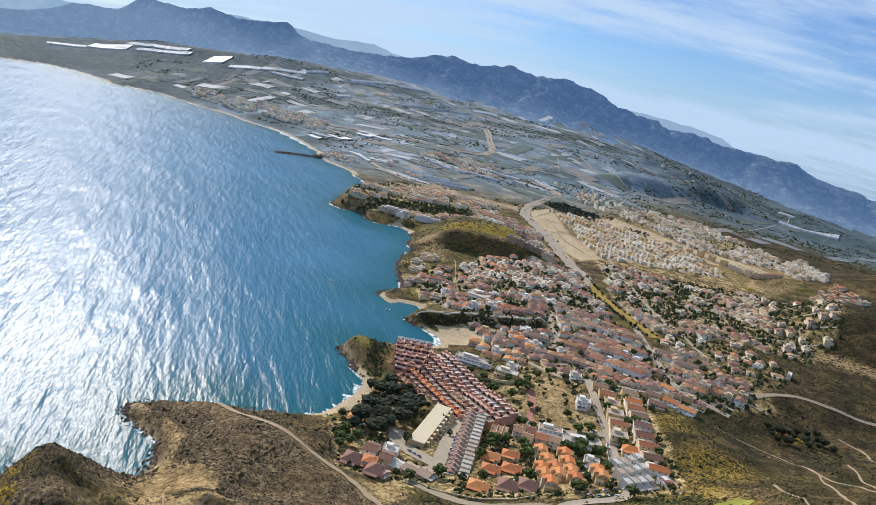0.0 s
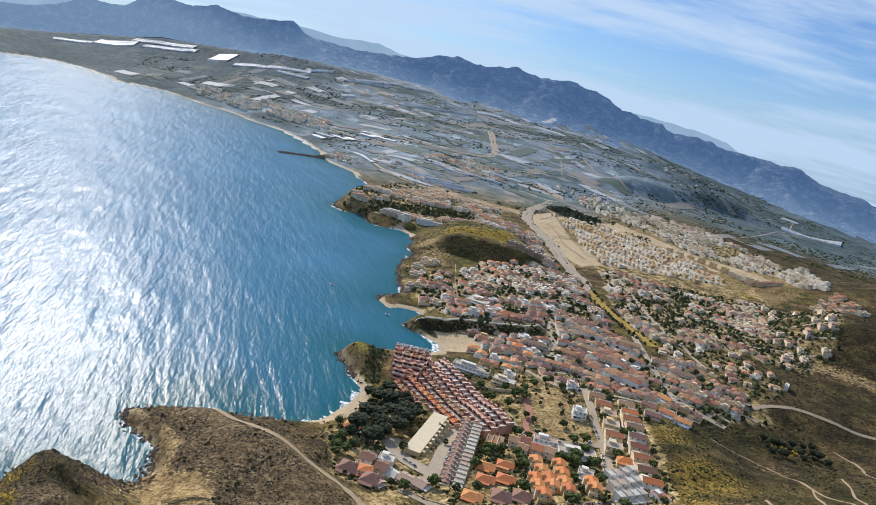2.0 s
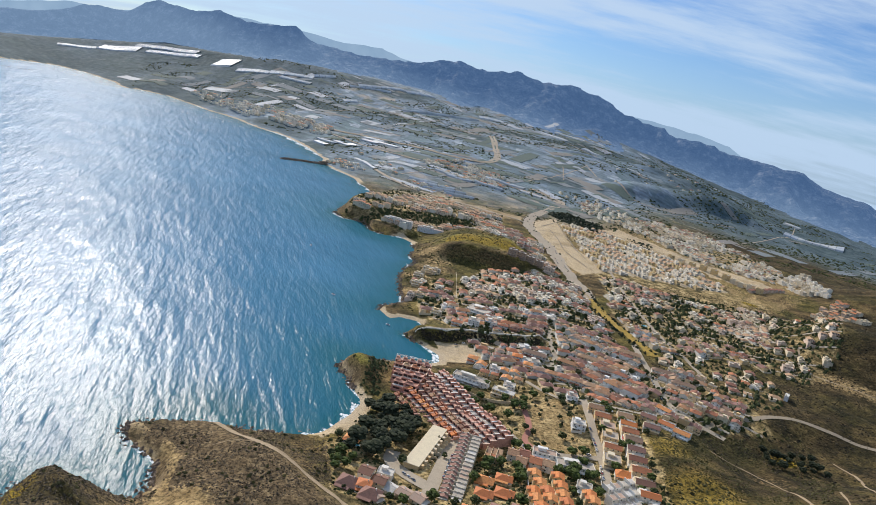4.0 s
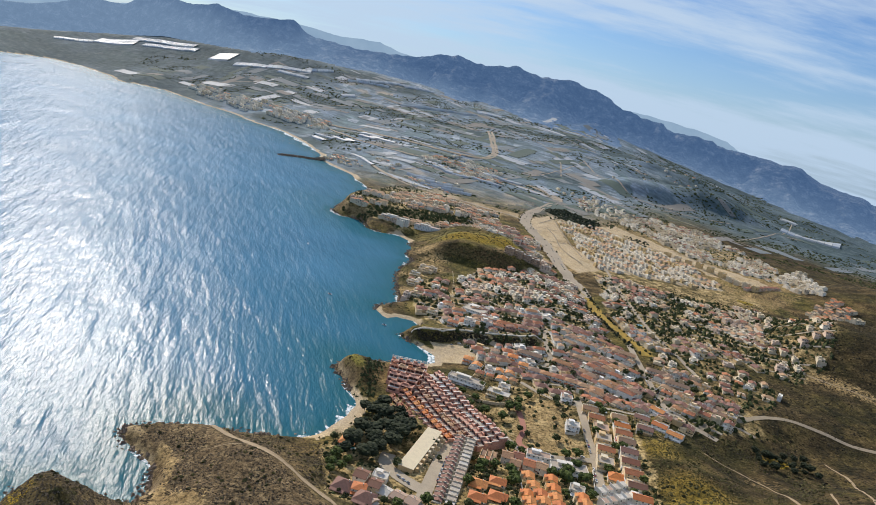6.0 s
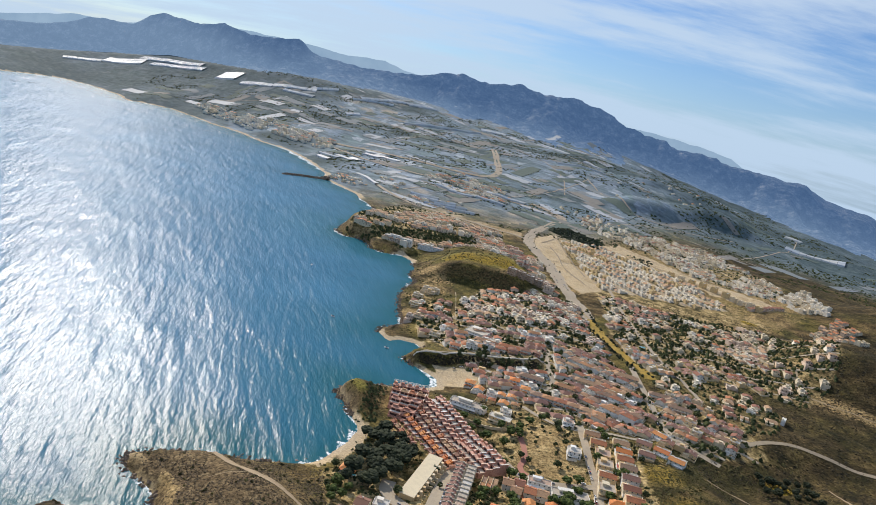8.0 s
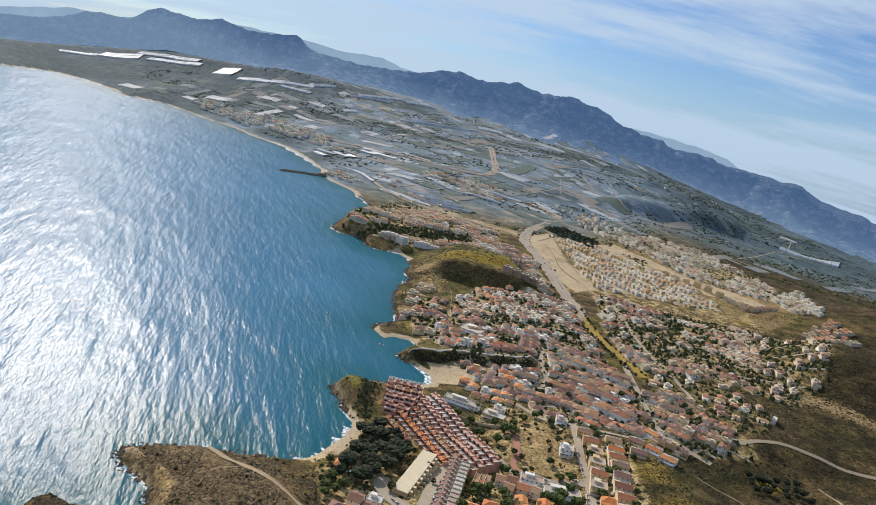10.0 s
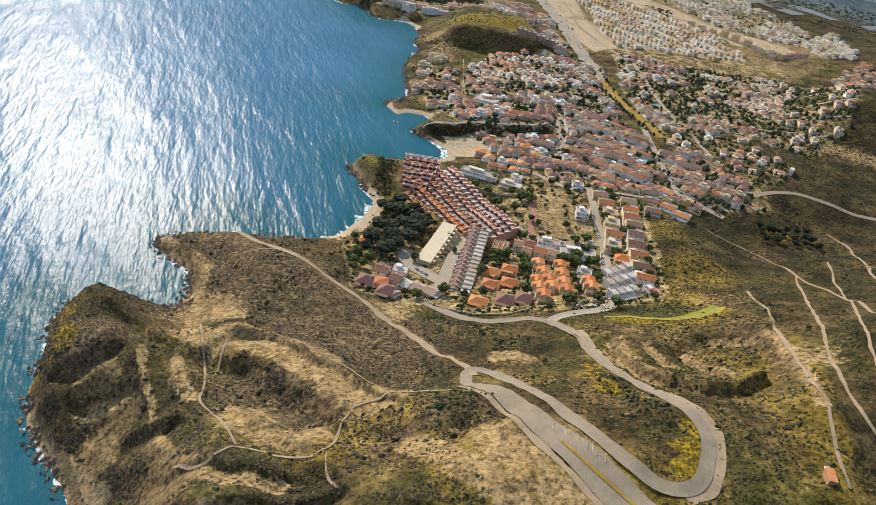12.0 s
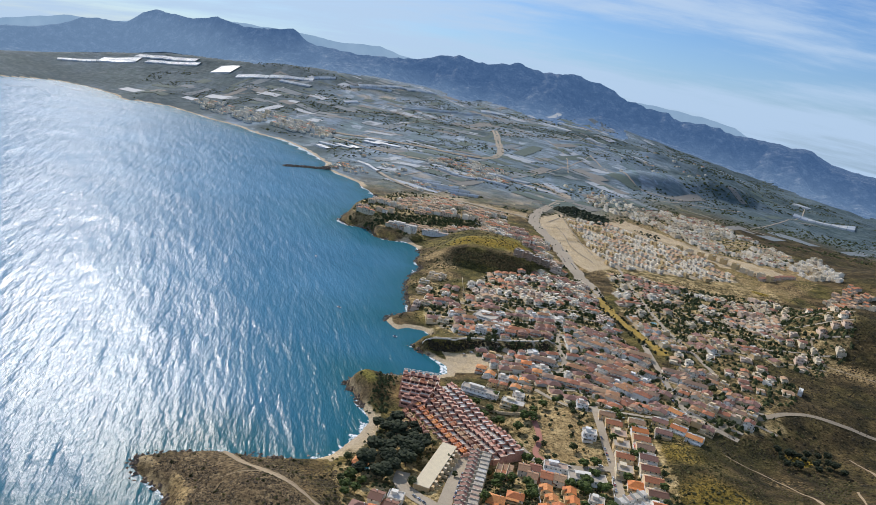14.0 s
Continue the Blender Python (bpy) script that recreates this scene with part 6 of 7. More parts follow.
quarter("inland_houses", "grey-white houses of the inland quarter", fill(TOWN_AREAS[4], 18, 11.5, 12.5, 20, 0.24, 8, lane=4.0) + fill([(338, 2277), (490, 2260), (623, 2017), (560, 1900), (440, 1985), (390, 2060)], 12, 15, 15, 24, 0.4, 10), [(9, 8), (11, 8), (8, 8)], [0, 0, 1, 1], [1, 2, 3, 4, 4, 5], ["hip", "flat", "gable"], (1, 2, 2), True)
quarter("estate_blocks", "yellow and brown apartment blocks along the estate road", [(545 + k * 19, 1613 - k * 22, 38 + (k % 3) * 4, 1) for k in range(6)] + [(636 + k * 11, 1490 - k * 19, 40, 1) for k in range(5)], [(16, 11), (14, 12)], [3, 3, 1], [3, 5], ["flat"], (3, 3, 4))
quarter("estate_row", "row of dark-roofed houses beside the fields", [(662 + k * 11.5, 1410 + k * 7.5, 33, 1) for k in range(9)], [(11, 10)], [2], [1, 1], ["gable"], (2,))
quarter("seaside_houses", "houses and apartments of the seaside town on its low cape", fill([(-215, 1425), (-195, 1520), (-150, 1700), (-60, 1790), (125, 1690), (126, 1519), (40, 1450), (-90, 1345), (-150, 1380)], -14, 14, 14, 20, 0.06, 10), [(13, 10), (14, 11), (11, 10)], [0, 1, 1, 2], [0, 2, 2, 2, 3], ["hip", "flat", "gable"], (2, 3, 3))
quarter("seaside_houses", "mixed houses and apartments behind the seaside hill", fill(TOWN_AREAS[11], -20, 12.5, 14, 21, 0.2, 9, lane=4.0), [(13, 10), (16, 11), (11, 10)], [0, 1, 2], [0, 1, 2, 3], ["hip", "flat", "gable"], (1, 2, 3), True)
quarter("beach_town", "distant pale blocks of the beach town", fill([(-1450, 3330), (-1386, 3420), (-940, 3117), (-561, 2841), (-545, 2680), (-846, 2865), (-1180, 3110)], -40, 22, 22, 32, 0.15, 15), [(20, 13), (26, 13), (16, 14)], [0, 0, 0, 0, 1], [0, 3, 4, 4], ["hip", "flat", "flat"], (2, 3, 4))
quarter("plain_houses", "far white houses scattered over the plain", fill([(-150, 2330), (-10, 2470), (150, 2330), (203, 2250), (142, 2140), (-43, 2174)], -20, 17, 17, 24, 0.2, 12) + fill([(-420, 2110), (-425, 2270), (-285, 2071), (-290, 1995)], -40, 22, 22, 28, 0.15, 13)
        + fill([(-420, 2480), (-96, 2000), (10, 2040), (0, 1880), (-138, 1906)], -40, 20, 20, 40, 0.35, 13) + fill([(480, 2550), (700, 3100), (1150, 3600), (1250, 3300), (800, 2700)], 10, 70, 60, 90, 0.5, 30), [(15, 10), (12, 10), (18, 11)], [0, 0, 1], [0, 2, 4, 4], ["flat", "hip", "gable"], (1, 2))
quarter("hillside_estate", "ochre row houses of a hillside estate", fill([(690, 1215), (760, 1330), (854, 1420), (872, 1321), (690, 1060)], 25, 13, 13, 19, 0.06, 9), [(10, 9), (11, 9)], [1, 1, 2], [2, 2, 5, 0], ["gable", "hip"], (2,))
quarter("modern_blocks", "white modern apartment blocks inland", fill([(801, 1596), (958, 1779), (863, 1462), (783, 1419)], 20, 17, 17, 24, 0.1, 11), [(14, 10), (12, 10)], [0, 1], [4, 3], ["flat"], (2, 3), True)

bluff = fill([(62, 700), (130, 675), (150, 735), (135, 780), (70, 765)], -14, 13, 15, 22, 0.15, 11)
share(bluff, [lambda: villa(11, 10, 2, mat_tile, mat_cream, "cream house with clay tiles above the cove", "hip", 2.0, "front", False), lambda: villa(12, 10, 1, mat_orange, mat_white, "white cottage with an orange roof above the cove", "gable", 2.0, "front", True)])

# larger single blocks
settle(villa(34, 30, 2, mat_flatroof, mat_white, "large grey-white public building with a flat roof", "flat"), spots([(70, 918)], -22, 0))
apart = villa(16, 14, 4, mat_flatroof, plain("tan_render", (0.36, 0.26, 0.18), (0.25, 0.18, 0.13), 3.0, 0.9, 0.01), "brown stepped apartment block at the foot of the hill", "flat")
settle(apart, [(128, 1216, -20, 1), (146, 1222, -20, 1), (164, 1228, -20, 1), (182, 1234, -20, 1)])
settle(villa(60, 14, 4, mat_flatroof, mat_white, "long white seafront apartment block", "flat", 2, True, False), [(-105, 1372, -8, 1), (-35, 1372, -8, 0.9)])
settle(villa(14, 5, 2, mat_white, mat_white, "lone white boxy house in the scrub", "flat", 2, False, False), [(463, 803, 60, 1), (425, 812, -60, 0.8)])


# narrow lanes between the rows, laid on the ground
v, f = [], []
for (ax, ay), (bx, by), wide in LANES:
    tx, ty = bx - ax, by - ay
    r = math.hypot(tx, ty)
    ox, oy = -ty / r * wide / 2, tx / r * wide / 2
    k = len(v)
    v += [(px, py, gz(px, py) + 0.5) for px, py in ((ax - ox, ay - oy), (bx - ox, by - oy), (bx + ox, by + oy), (ax + ox, ay + oy))]
    f.append((k, k + 1, k + 2, k + 3))
tagged(new("road", mesh_of("village_lanes", v, f, [mat_lane])), "narrow pale lanes between the house rows", "road", kind="structure")


# ---- trees, shrubs and rocks ----
def lumps(count, spread, size, squash, rng, core=0.35):
    """Small uneven clumps over an ellipsoid, as one mesh's vertices and faces."""
    base = np.array([(0, 0, 1), (0.89, 0, 0.45), (0.28, 0.85, 0.45), (-0.72, 0.53, 0.45), (-0.72, -0.53, 0.45), (0.28, -0.85, 0.45), (0.72, 0.53, -0.45), (-0.28, 0.85, -0.45), (-0.89, 0, -0.45), (-0.28, -0.85, -0.45), (0.72, -0.53, -0.45), (0, 0, -1)])
    tri = np.array([(0, 1, 2), (0, 2, 3), (0, 3, 4), (0, 4, 5), (0, 5, 1), (1, 6, 2), (2, 7, 3), (3, 8, 4), (4, 9, 5), (5, 10, 1), (6, 7, 2), (7, 8, 3), (8, 9, 4), (9, 10, 5), (10, 6, 1), (11, 7, 6), (11, 8, 7), (11, 9, 8), (11, 10, 9), (11, 6, 10)])
    v, f = [], []
    for k in range(count):
        way = rng.normal(size=3)
        way /= np.linalg.norm(way)
        at = way * spread * (core + (1 - core) * rng.random() ** 0.5)
        r = size * rng.uniform(0.6, 1.3)
        shape = base * r * rng.uniform(0.65, 1.3, (12, 1)) * np.array([1, 1, squash])
        f.append(tri + 12 * k)
        v.append(shape + at)
    return np.concatenate(v), np.concatenate(f)


def leaf_material(name, dark, light):
    m, n = material(name)
    pos = n.add("ShaderNodeNewGeometry")
    speck = n.noise(pos.outputs["Position"], 1.6, 4, 0.7)
    pick = n.math("ADD", n.math("MULTIPLY", pos.outputs["Random Per Island"], 0.6), n.math("MULTIPLY", speck, 0.5))
    col = n.mix(n.span(pick, 0.15, 0.9), dark, light)
    finish(n, surface(n, col, 0.9, n.bump(speck, 0.25), spec=0.15))
    return m


mat_pine = leaf_material("pine_needles", (0.012, 0.018, 0.010), (0.045, 0.052, 0.026))
mat_leaf = leaf_material("garden_leaves", (0.022, 0.030, 0.012), (0.075, 0.085, 0.030))
mat_scrub = leaf_material("dry_scrub", (0.034, 0.028, 0.019), (0.14, 0.108, 0.070))
mat_green_scrub = leaf_material("green_scrub", (0.026, 0.026, 0.011), (0.105, 0.092, 0.034))
mat_heath = leaf_material("dark_heath", (0.012, 0.011, 0.007), (0.055, 0.045, 0.026))
mat_bark = plain("bark", (0.12, 0.085, 0.06), (0.07, 0.05, 0.035), 0.4, 0.95, 0.03)
mat_rock = plain("shore_rock", (0.20, 0.145, 0.10), (0.10, 0.075, 0.055), 2.5, 0.9, 0.15)


def tree(name, label, category, crown_r, tall, clumps, mat, seed, squash=0.7):
    rng = np.random.default_rng(seed)
    root = tagged(new(name), label, category, name + "s")
    k = Kit()
    ring = [(math.cos(a), math.sin(a)) for a in np.linspace(0, 2 * math.pi, 7)[:-1]]

    def limb(p, q, r0, r1):
        for (ax, ay), (bx, by) in zip(ring, ring[1:] + ring[:1]):
            k.face((p[0] + ax * r0, p[1] + ay * r0, p[2]), (p[0] + bx * r0, p[1] + by * r0, p[2]), (q[0] + bx * r1, q[1] + by * r1, q[2]), (q[0] + ax * r1, q[1] + ay * r1, q[2]))

    limb((0, 0, -1), (0.2, 0.1, tall * 0.55), 0.32, 0.2)
    for _ in range(4):
        a = rng.uniform(0, 6.28)
        limb((0.2, 0.1, tall * 0.5), (math.cos(a) * crown_r * 0.6, math.sin(a) * crown_r * 0.6, tall * rng.uniform(0.7, 0.9)), 0.16, 0.05)
    part("trunk", k.mesh("trunk", mat_bark), root)
    v, f = lumps(clumps, 1.0, 0.31, 0.8, rng)
    v = v * np.array([crown_r, crown_r, crown_r * squash]) + (0.2, 0.1, tall * 0.55 + crown_r * squash * 0.7)
    part("crown", mesh_of("crown", v.tolist(), f.tolist(), [mat]), root)
    return root


PINES = [(-50, 480), (-36, 500), (-44, 545), (-40, 585), (-22, 590), (5, 572), (12, 545), (2, 515), (-12, 488), (-30, 478)]
pine_spots = []
while len(pine_spots) < 34:
    x, y = rnd.uniform(-50, 14), rnd.uniform(476, 592)
    if inside(np.array([x]), np.array([y]), PINES)[0] and math.hypot(x + 39, y - 519) > 13 and math.hypot(x - 22, y - 511) > 12 and all(math.hypot(x - a, y - b) > 5.5 for a, b, *_ in pine_spots):
        pine_spots.append((x, y, rnd.uniform(0, 360), rnd.uniform(0.85, 1.3)))
settle(tree("pine_tree", "dark green stone pine with a broad dense crown", "tree", 4.8, 8.5, 150, mat_pine, 3, 0.6), pine_spots[0::2], 0)
settle(tree("pine_tree", "dark green pine with an uneven crown", "tree", 4.2, 9.5, 140, mat_pine, 4, 0.75), pine_spots[1::2], 0)
garden = []
while len(garden) < 250:
    k = rnd.random()
    area = TOWN_AREAS[0] if k < 0.45 else TOWN_AREAS[1] if k < 0.65 else TOWN_AREAS[10] if k < 0.9 else TOWN_AREAS[2]
    p = np.array(area)
    x, y = rnd.uniform(p[:, 0].min(), p[:, 0].max()), rnd.uniform(p[:, 1].min(), p[:, 1].max())
    if inside(np.array([x]), np.array([y]), area)[0] and free(x, y, 6.5, 5) and abs(x - 178) > 5:
        garden.append((x, y, rnd.uniform(0, 360), rnd.uniform(0.6, 1.25)))
settle(tree("garden_tree", "dark green garden tree among the houses", "tree", 3.0, 5.0, 60, mat_leaf, 5), garden[0::3], 0)
settle(tree("garden_tree", "round olive-green garden tree", "tree", 2.6, 4.2, 50, mat_leaf, 6, 0.8), garden[1::3], 0)
settle(tree("cypress", "dark narrow cypress between the houses", "tree", 1.5, 6.0, 50, mat_pine, 7, 2.2), garden[2::3], 0)
yard_trees = [(101, 492, 20, 1.2), (149, 514, 70, 1.3)]
while len(yard_trees) < 70:
    x, y = rnd.uniform(-50, 215), rnd.uniform(415, 700)
    if inside(np.array([x]), np.array([y]), TOWN_AREAS[10])[0] and free(x, y, 8.5, 6) and abs(x - 178) > 7 and not (-14 < x < 62 and 438 < y < 566) and not inside(np.array([x]), np.array([y]), BARE_PLOTS)[0]:
        yard_trees.append((x, y, rnd.uniform(0, 360), rnd.uniform(0.7, 1.2)))
settle(tree("garden_tree", "leafy green tree in a garden of the near quarter", "tree", 3.3, 5.2, 70, leaf_material("fresh_leaves", (0.030, 0.042, 0.012), (0.095, 0.120, 0.030)), 9), yard_trees, 0)
ravine = [(378 + rnd.uniform(-14, 50), 638 + rnd.uniform(-22, 22), rnd.uniform(0, 360), rnd.uniform(0.7, 1.1)) for _ in range(26)]
settle(tree("pine_tree", "dark pine in the dry valley by the road", "tree", 3.8, 7.0, 70, mat_pine, 8), ravine, 0)


def strew(name, label, category, x, y, size, mat, flat=0.75, seed=1, sink=0.3):
    """Many small clumps on the ground as one mesh of stuff."""
    rng = np.random.default_rng(seed)
    base = np.array([(1, 0, 0), (0.3, 0.95, 0), (-0.8, 0.6, 0), (-0.8, -0.6, 0), (0.3, -0.95, 0), (0.55, 0.35, 0.75), (-0.5, 0.45, 0.7), (-0.05, -0.6, 0.8), (0, 0, 1.15)])
    tri = np.array([(0, 1, 5), (1, 2, 6), (1, 6, 5), (2, 3, 6), (3, 4, 7), (3, 7, 6), (4, 0, 7), (0, 5, 7), (5, 6, 8), (6, 7, 8), (7, 5, 8)])
    count = len(x)
    a = rng.uniform(0, 6.28, count)
    s = size * rng.uniform(0.55, 1.45, count)
    shape = base[None] * rng.uniform(0.7, 1.3, (count, 9, 1)) * s[:, None, None] * np.array([1, 1, flat])
    c, q = np.cos(a)[:, None], np.sin(a)[:, None]
    v = np.stack([shape[..., 0] * c - shape[..., 1] * q + x[:, None], shape[..., 0] * q + shape[..., 1] * c + y[:, None], shape[..., 2] + (ground(x, y) - sink * s)[:, None]], -1)
    f = (tri[None] + (np.arange(count) * 9)[:, None, None]).reshape(-1, 3)
    me = bpy.data.meshes.new(name)
    me.from_pydata(v.reshape(-1, 3).tolist(), [], f.tolist())
    me.materials.append(mat)
    return tagged(new(name, me), label, category, kind="stuff")


rng = np.random.default_rng(11)
ROAD_LINES = [HILL_ROAD, [(46, 282), (60, 250), (90, 205), (125, 155)],
              [(-153, 489), (-75, 435), (-29, 402), (21, 344), (50, 282)], [(296, 600), (343, 589), (343, 503), (301, 347)], [(340, 503), (251, 313), (229, 236)], [(400, 561), (317, 401), (260, 280)]]


def wild_points(count, x0, x1, y0, y1, seed, keep=0.0):
    rng = np.random.default_rng(seed)
    x, y = rng.uniform(x0, x1, count), rng.uniform(y0, y1, count)
    ok = (inland(x, y) > 7) & (blob(x, y, BARE_SPOTS) < 0.45) & (wavy(x, y, 26, 71, 3) > keep - rng.uniform(0, 0.5, count))
    for area in TOWN_AREAS:
        ok &= ~inside(x, y, area)
    for line, wide in TREADS + RIM:
        ok &= (line_gap(x, y, line) > wide) | (rng.random(count) < 0.18)
    for line in ROAD_LINES:
        ok &= line_gap(x, y, line) > np.where(line[0] == (46, 282), 11, 5)
    return x[ok], y[ok]


strew("scrub", "dry brown low scrub over the headland", "scrub", *wild_points(42000, -240, 60, 170, 500, 12), 0.75, mat_scrub, 0.7, 13)
strew("scrub", "olive scrub on the near hill", "scrub", *wild_points(46000, 20, 420, 150, 660, 14), 0.85, mat_green_scrub, 0.7, 15)
strew("bushes", "dark rounded bushes scattered on the slopes", "bushes", *wild_points(5000, -220, 440, 170, 700, 16, 0.25), 1.7, mat_green_scrub, 0.85, 17)
strew("scrub", "dark scrub on the inland hills", "scrub", *wild_points(16000, 300, 1000, 520, 1300, 18, 0.0), 1.7, mat_heath, 0.6, 19)
x, y = rng.uniform(-260, 890, 34000), rng.uniform(640, 2150, 34000)
ok = np.zeros(len(x), bool)
for area in TOWN_AREAS[:10]:
    ok |= inside(x, y, area)
ok &= rng.random(len(x)) < np.where(inside(x, y, TOWN_AREAS[3]), 0.06, np.where(inside(x, y, TOWN_AREAS[4]), 0.3, 0.5))
strew("garden_shrubs", "dark garden shrubs and small trees between houses", "shrubs", x[ok], y[ok], 2.6, mat_leaf, 1.2, 21)
x, y = rng.uniform(-60, 620, 9000), rng.uniform(640, 1300, 9000)
ok = np.zeros(len(x), bool)
for k in (0, 1, 2, 7, 8, 9):
    ok |= inside(x, y, TOWN_AREAS[k])
ok &= rng.random(len(x)) < np.where(wavy(x, y, 55, 91, 2) > 0.22, 0.55, 0.36)
for a, b, c, d in STREETS:
    ok &= line_gap(x, y, [(a, b), (c, d)]) > 7
strew("town_trees", "dark green trees crowding the village gardens", "trees", x[ok], y[ok], 3.1, mat_leaf, 1.2, 31)
x, y = rng.uniform(-60, 160, 2600), rng.uniform(880, 1420, 2600)
ok = (inland(x, y) > 6) & ~inside(x, y, TOWN_AREAS[0]) & ~inside(x, y, TOWN_AREAS[7]) & (wavy(x, y, 40, 83, 2) > -0.2)
strew("bushes", "grey-green bushes on the coastal slope", "bushes", x[ok], y[ok], 1.7, mat_green_scrub, 0.8, 32)
t = rng.random(160)
x = np.interp(t, [0, 0.35, 0.65, 1], [255, 260, 274, 306]) + rng.choice([-9, 9], 160) + rng.normal(0, 2, 160)
y = np.interp(t, [0, 0.35, 0.65, 1], [1149, 1058, 983, 870]) + rng.normal(0, 2, 160)
strew("town_trees", "dark trees lining the yellow ravine strip", "trees", x, y, 2.4, mat_pine, 1.2, 33)
x, y = rng.uniform(-60, 235, 5200), rng.uniform(395, 700, 5200)
ok = (rng.random(len(x)) < np.where(y < 545, 0.75, 0.22)) & inside(x, y, TOWN_AREAS[10]) & (line_gap(x, y, [(182, 680), (179, 535), (164, 402)]) > 5.5) & (line_gap(x, y, [(98, 561), (137, 542), (177, 546)]) > 5.5) & (wavy(x, y, 18, 77, 2) > -0.25)
for line in ([(52, 548), (42, 520), (36, 485), (31, 455), (28, 436)], [(33, 447), (22, 455), (8, 467), (-6, 482), (-4, 500)]):
    ok &= line_gap(x, y, line) > 8
ok &= ~inside(x, y, BARE_PLOTS) | (rng.random(len(x)) < 0.15)
ok &= ~inside(x, y, [(20, 690), (-40, 690), (-25, 600), (0, 560), (60, 520), (90, 520), (100, 545)])
strew("garden_shrubs", "dark hedges and shrubs in the gardens of the near quarter", "shrubs", x[ok], y[ok], 1.7, mat_leaf, 1.0, 29)
x, y = rng.uniform(265, 425, 900), rng.uniform(1740, 1990, 900)
ok = inside(x, y, [(270, 1915), (326, 1981), (425, 1880), (385, 1760), (312, 1850)])
strew("grove", "dark dense grove beside the sandy plots", "trees", x[ok], y[ok], 6.5, mat_pine, 0.8, 22)
x, y = rng.uniform(450, 545, 200), rng.uniform(1650, 1790, 200)
ok = inside(x, y, [(471, 1780), (540, 1751), (502, 1662)])
strew("grove", "dark shrubs on the bare band of land", "trees", x[ok], y[ok], 4.0, mat_pine, 0.8, 23)
x, y = rng.uniform(-1900, 1700, 30000), rng.uniform(1800, 4000, 30000)
ok = (inland(x, y) > 60) & (wavy(x * 0.5, y, 120, 73, 3) > 0.08)
for area in TOWN_AREAS:
    ok &= ~inside(x, y, area)
strew("orchards", "dark trees and hedges of the far plain", "trees", x[ok], y[ok], 4.8, mat_leaf, 0.7, 24)
x, y = rng.uniform(10, 155, 500), rng.uniform(1172, 1196, 500)
y = y + 0.12 * (x - 75)
strew("scrub", "dark scrub on the shaded hill face", "scrub", x, y, 1.7, mat_green_scrub, 0.7, 26)
x = rng.uniform(-5, 150, 900)
y = np.interp(x, [0, 17, 35, 53, 89, 126, 149], [792, 793, 796, 808, 813, 821, 829]) - rng.uniform(0, 9, 900)
ok = inland(x, y) > 5
strew("scrub", "dark scrub and rock on the bluff above the cove", "scrub", x[ok], y[ok], 1.5, mat_heath, 0.8, 34)
t = smooth_line(SCARP, 2.0)
k = rng.integers(0, len(t), 380)
x, y = t[k, 0] + rng.uniform(-4, 22, 380), t[k, 1] - rng.uniform(-2, 30, 380)
strew("scarp_trees", "dark trees covering the scarp behind the seafront", "trees", x, y, 3.0, mat_leaf, 1.0, 36)
t = smooth_line(BOULEVARD, 17.0)
x, y = np.repeat(t[:, 0], 3), np.repeat(t[:, 1], 3)
x = x + np.tile([-14.0, 0.0, 14.0], len(t)) + rng.normal(0, 2.0, len(x))
ok = rng.random(len(x)) < np.where(y > 1650, 0.7, 0.25)
strew("street_trees", "small dark trees lining the boulevard", "trees", x[ok], y[ok] + rng.normal(0, 5, ok.sum()), 2.0, mat_pine, 1.3, 37)
x, y = rng.uniform(-52, -32, 130), rng.uniform(606, 690, 130)
strew("bushes", "dark dense bushes on the slope below the terraced apartments", "bushes", x, y, 2.0, mat_leaf, 0.9, 39)
clumps = [(40, 395, 12), (52, 384, 10), (64, 372, 9), (30, 392, 8), (122, 272, 8), (128, 252, 7), (134, 238, 6), (70, 340, 9), (86, 352, 8), (44, 245, 7), (30, 240, 8), (150, 415, 8), (190, 412, 10), (210, 420, 8)]
x = np.concatenate([rng.normal(a, c * 0.6, 26) for a, b, c in clumps])
y = np.concatenate([rng.normal(b, c * 0.6, 26) for a, b, c in clumps])
ok = line_gap(x, y, HILL_ROAD) > 5.5
strew("bushes", "dark green bushes in clumps beside the hill road", "bushes", x[ok], y[ok], 1.5, mat_leaf, 0.85, 40)
# rocks along the shore
x, y = rng.uniform(-330, 60, 60000), rng.uniform(180, 1800, 60000)
gap = inland(x, y)
sandy = blob(x, y, [(bx, by, br * 0.75) for bx, by, br in BEACHES])
ok = (gap > -9) & (gap < 3.5) & (sandy < 0.3) & (wavy(x, y, 30, 75, 2) > -0.4)
strew("shore_rocks", "dark tumbled rocks along the waterline", "rocks", x[ok], y[ok], 2.0, mat_rock, 0.8, 27, 0.1)
# breakwater
t = rng.random(700)
x, y = np.interp(t, [0, 0.3, 1], [-543, -512, -425]) + rng.normal(0, 4, 700), np.interp(t, [0, 0.3, 1], [2036, 2064, 2104]) + rng.normal(0, 4, 700)
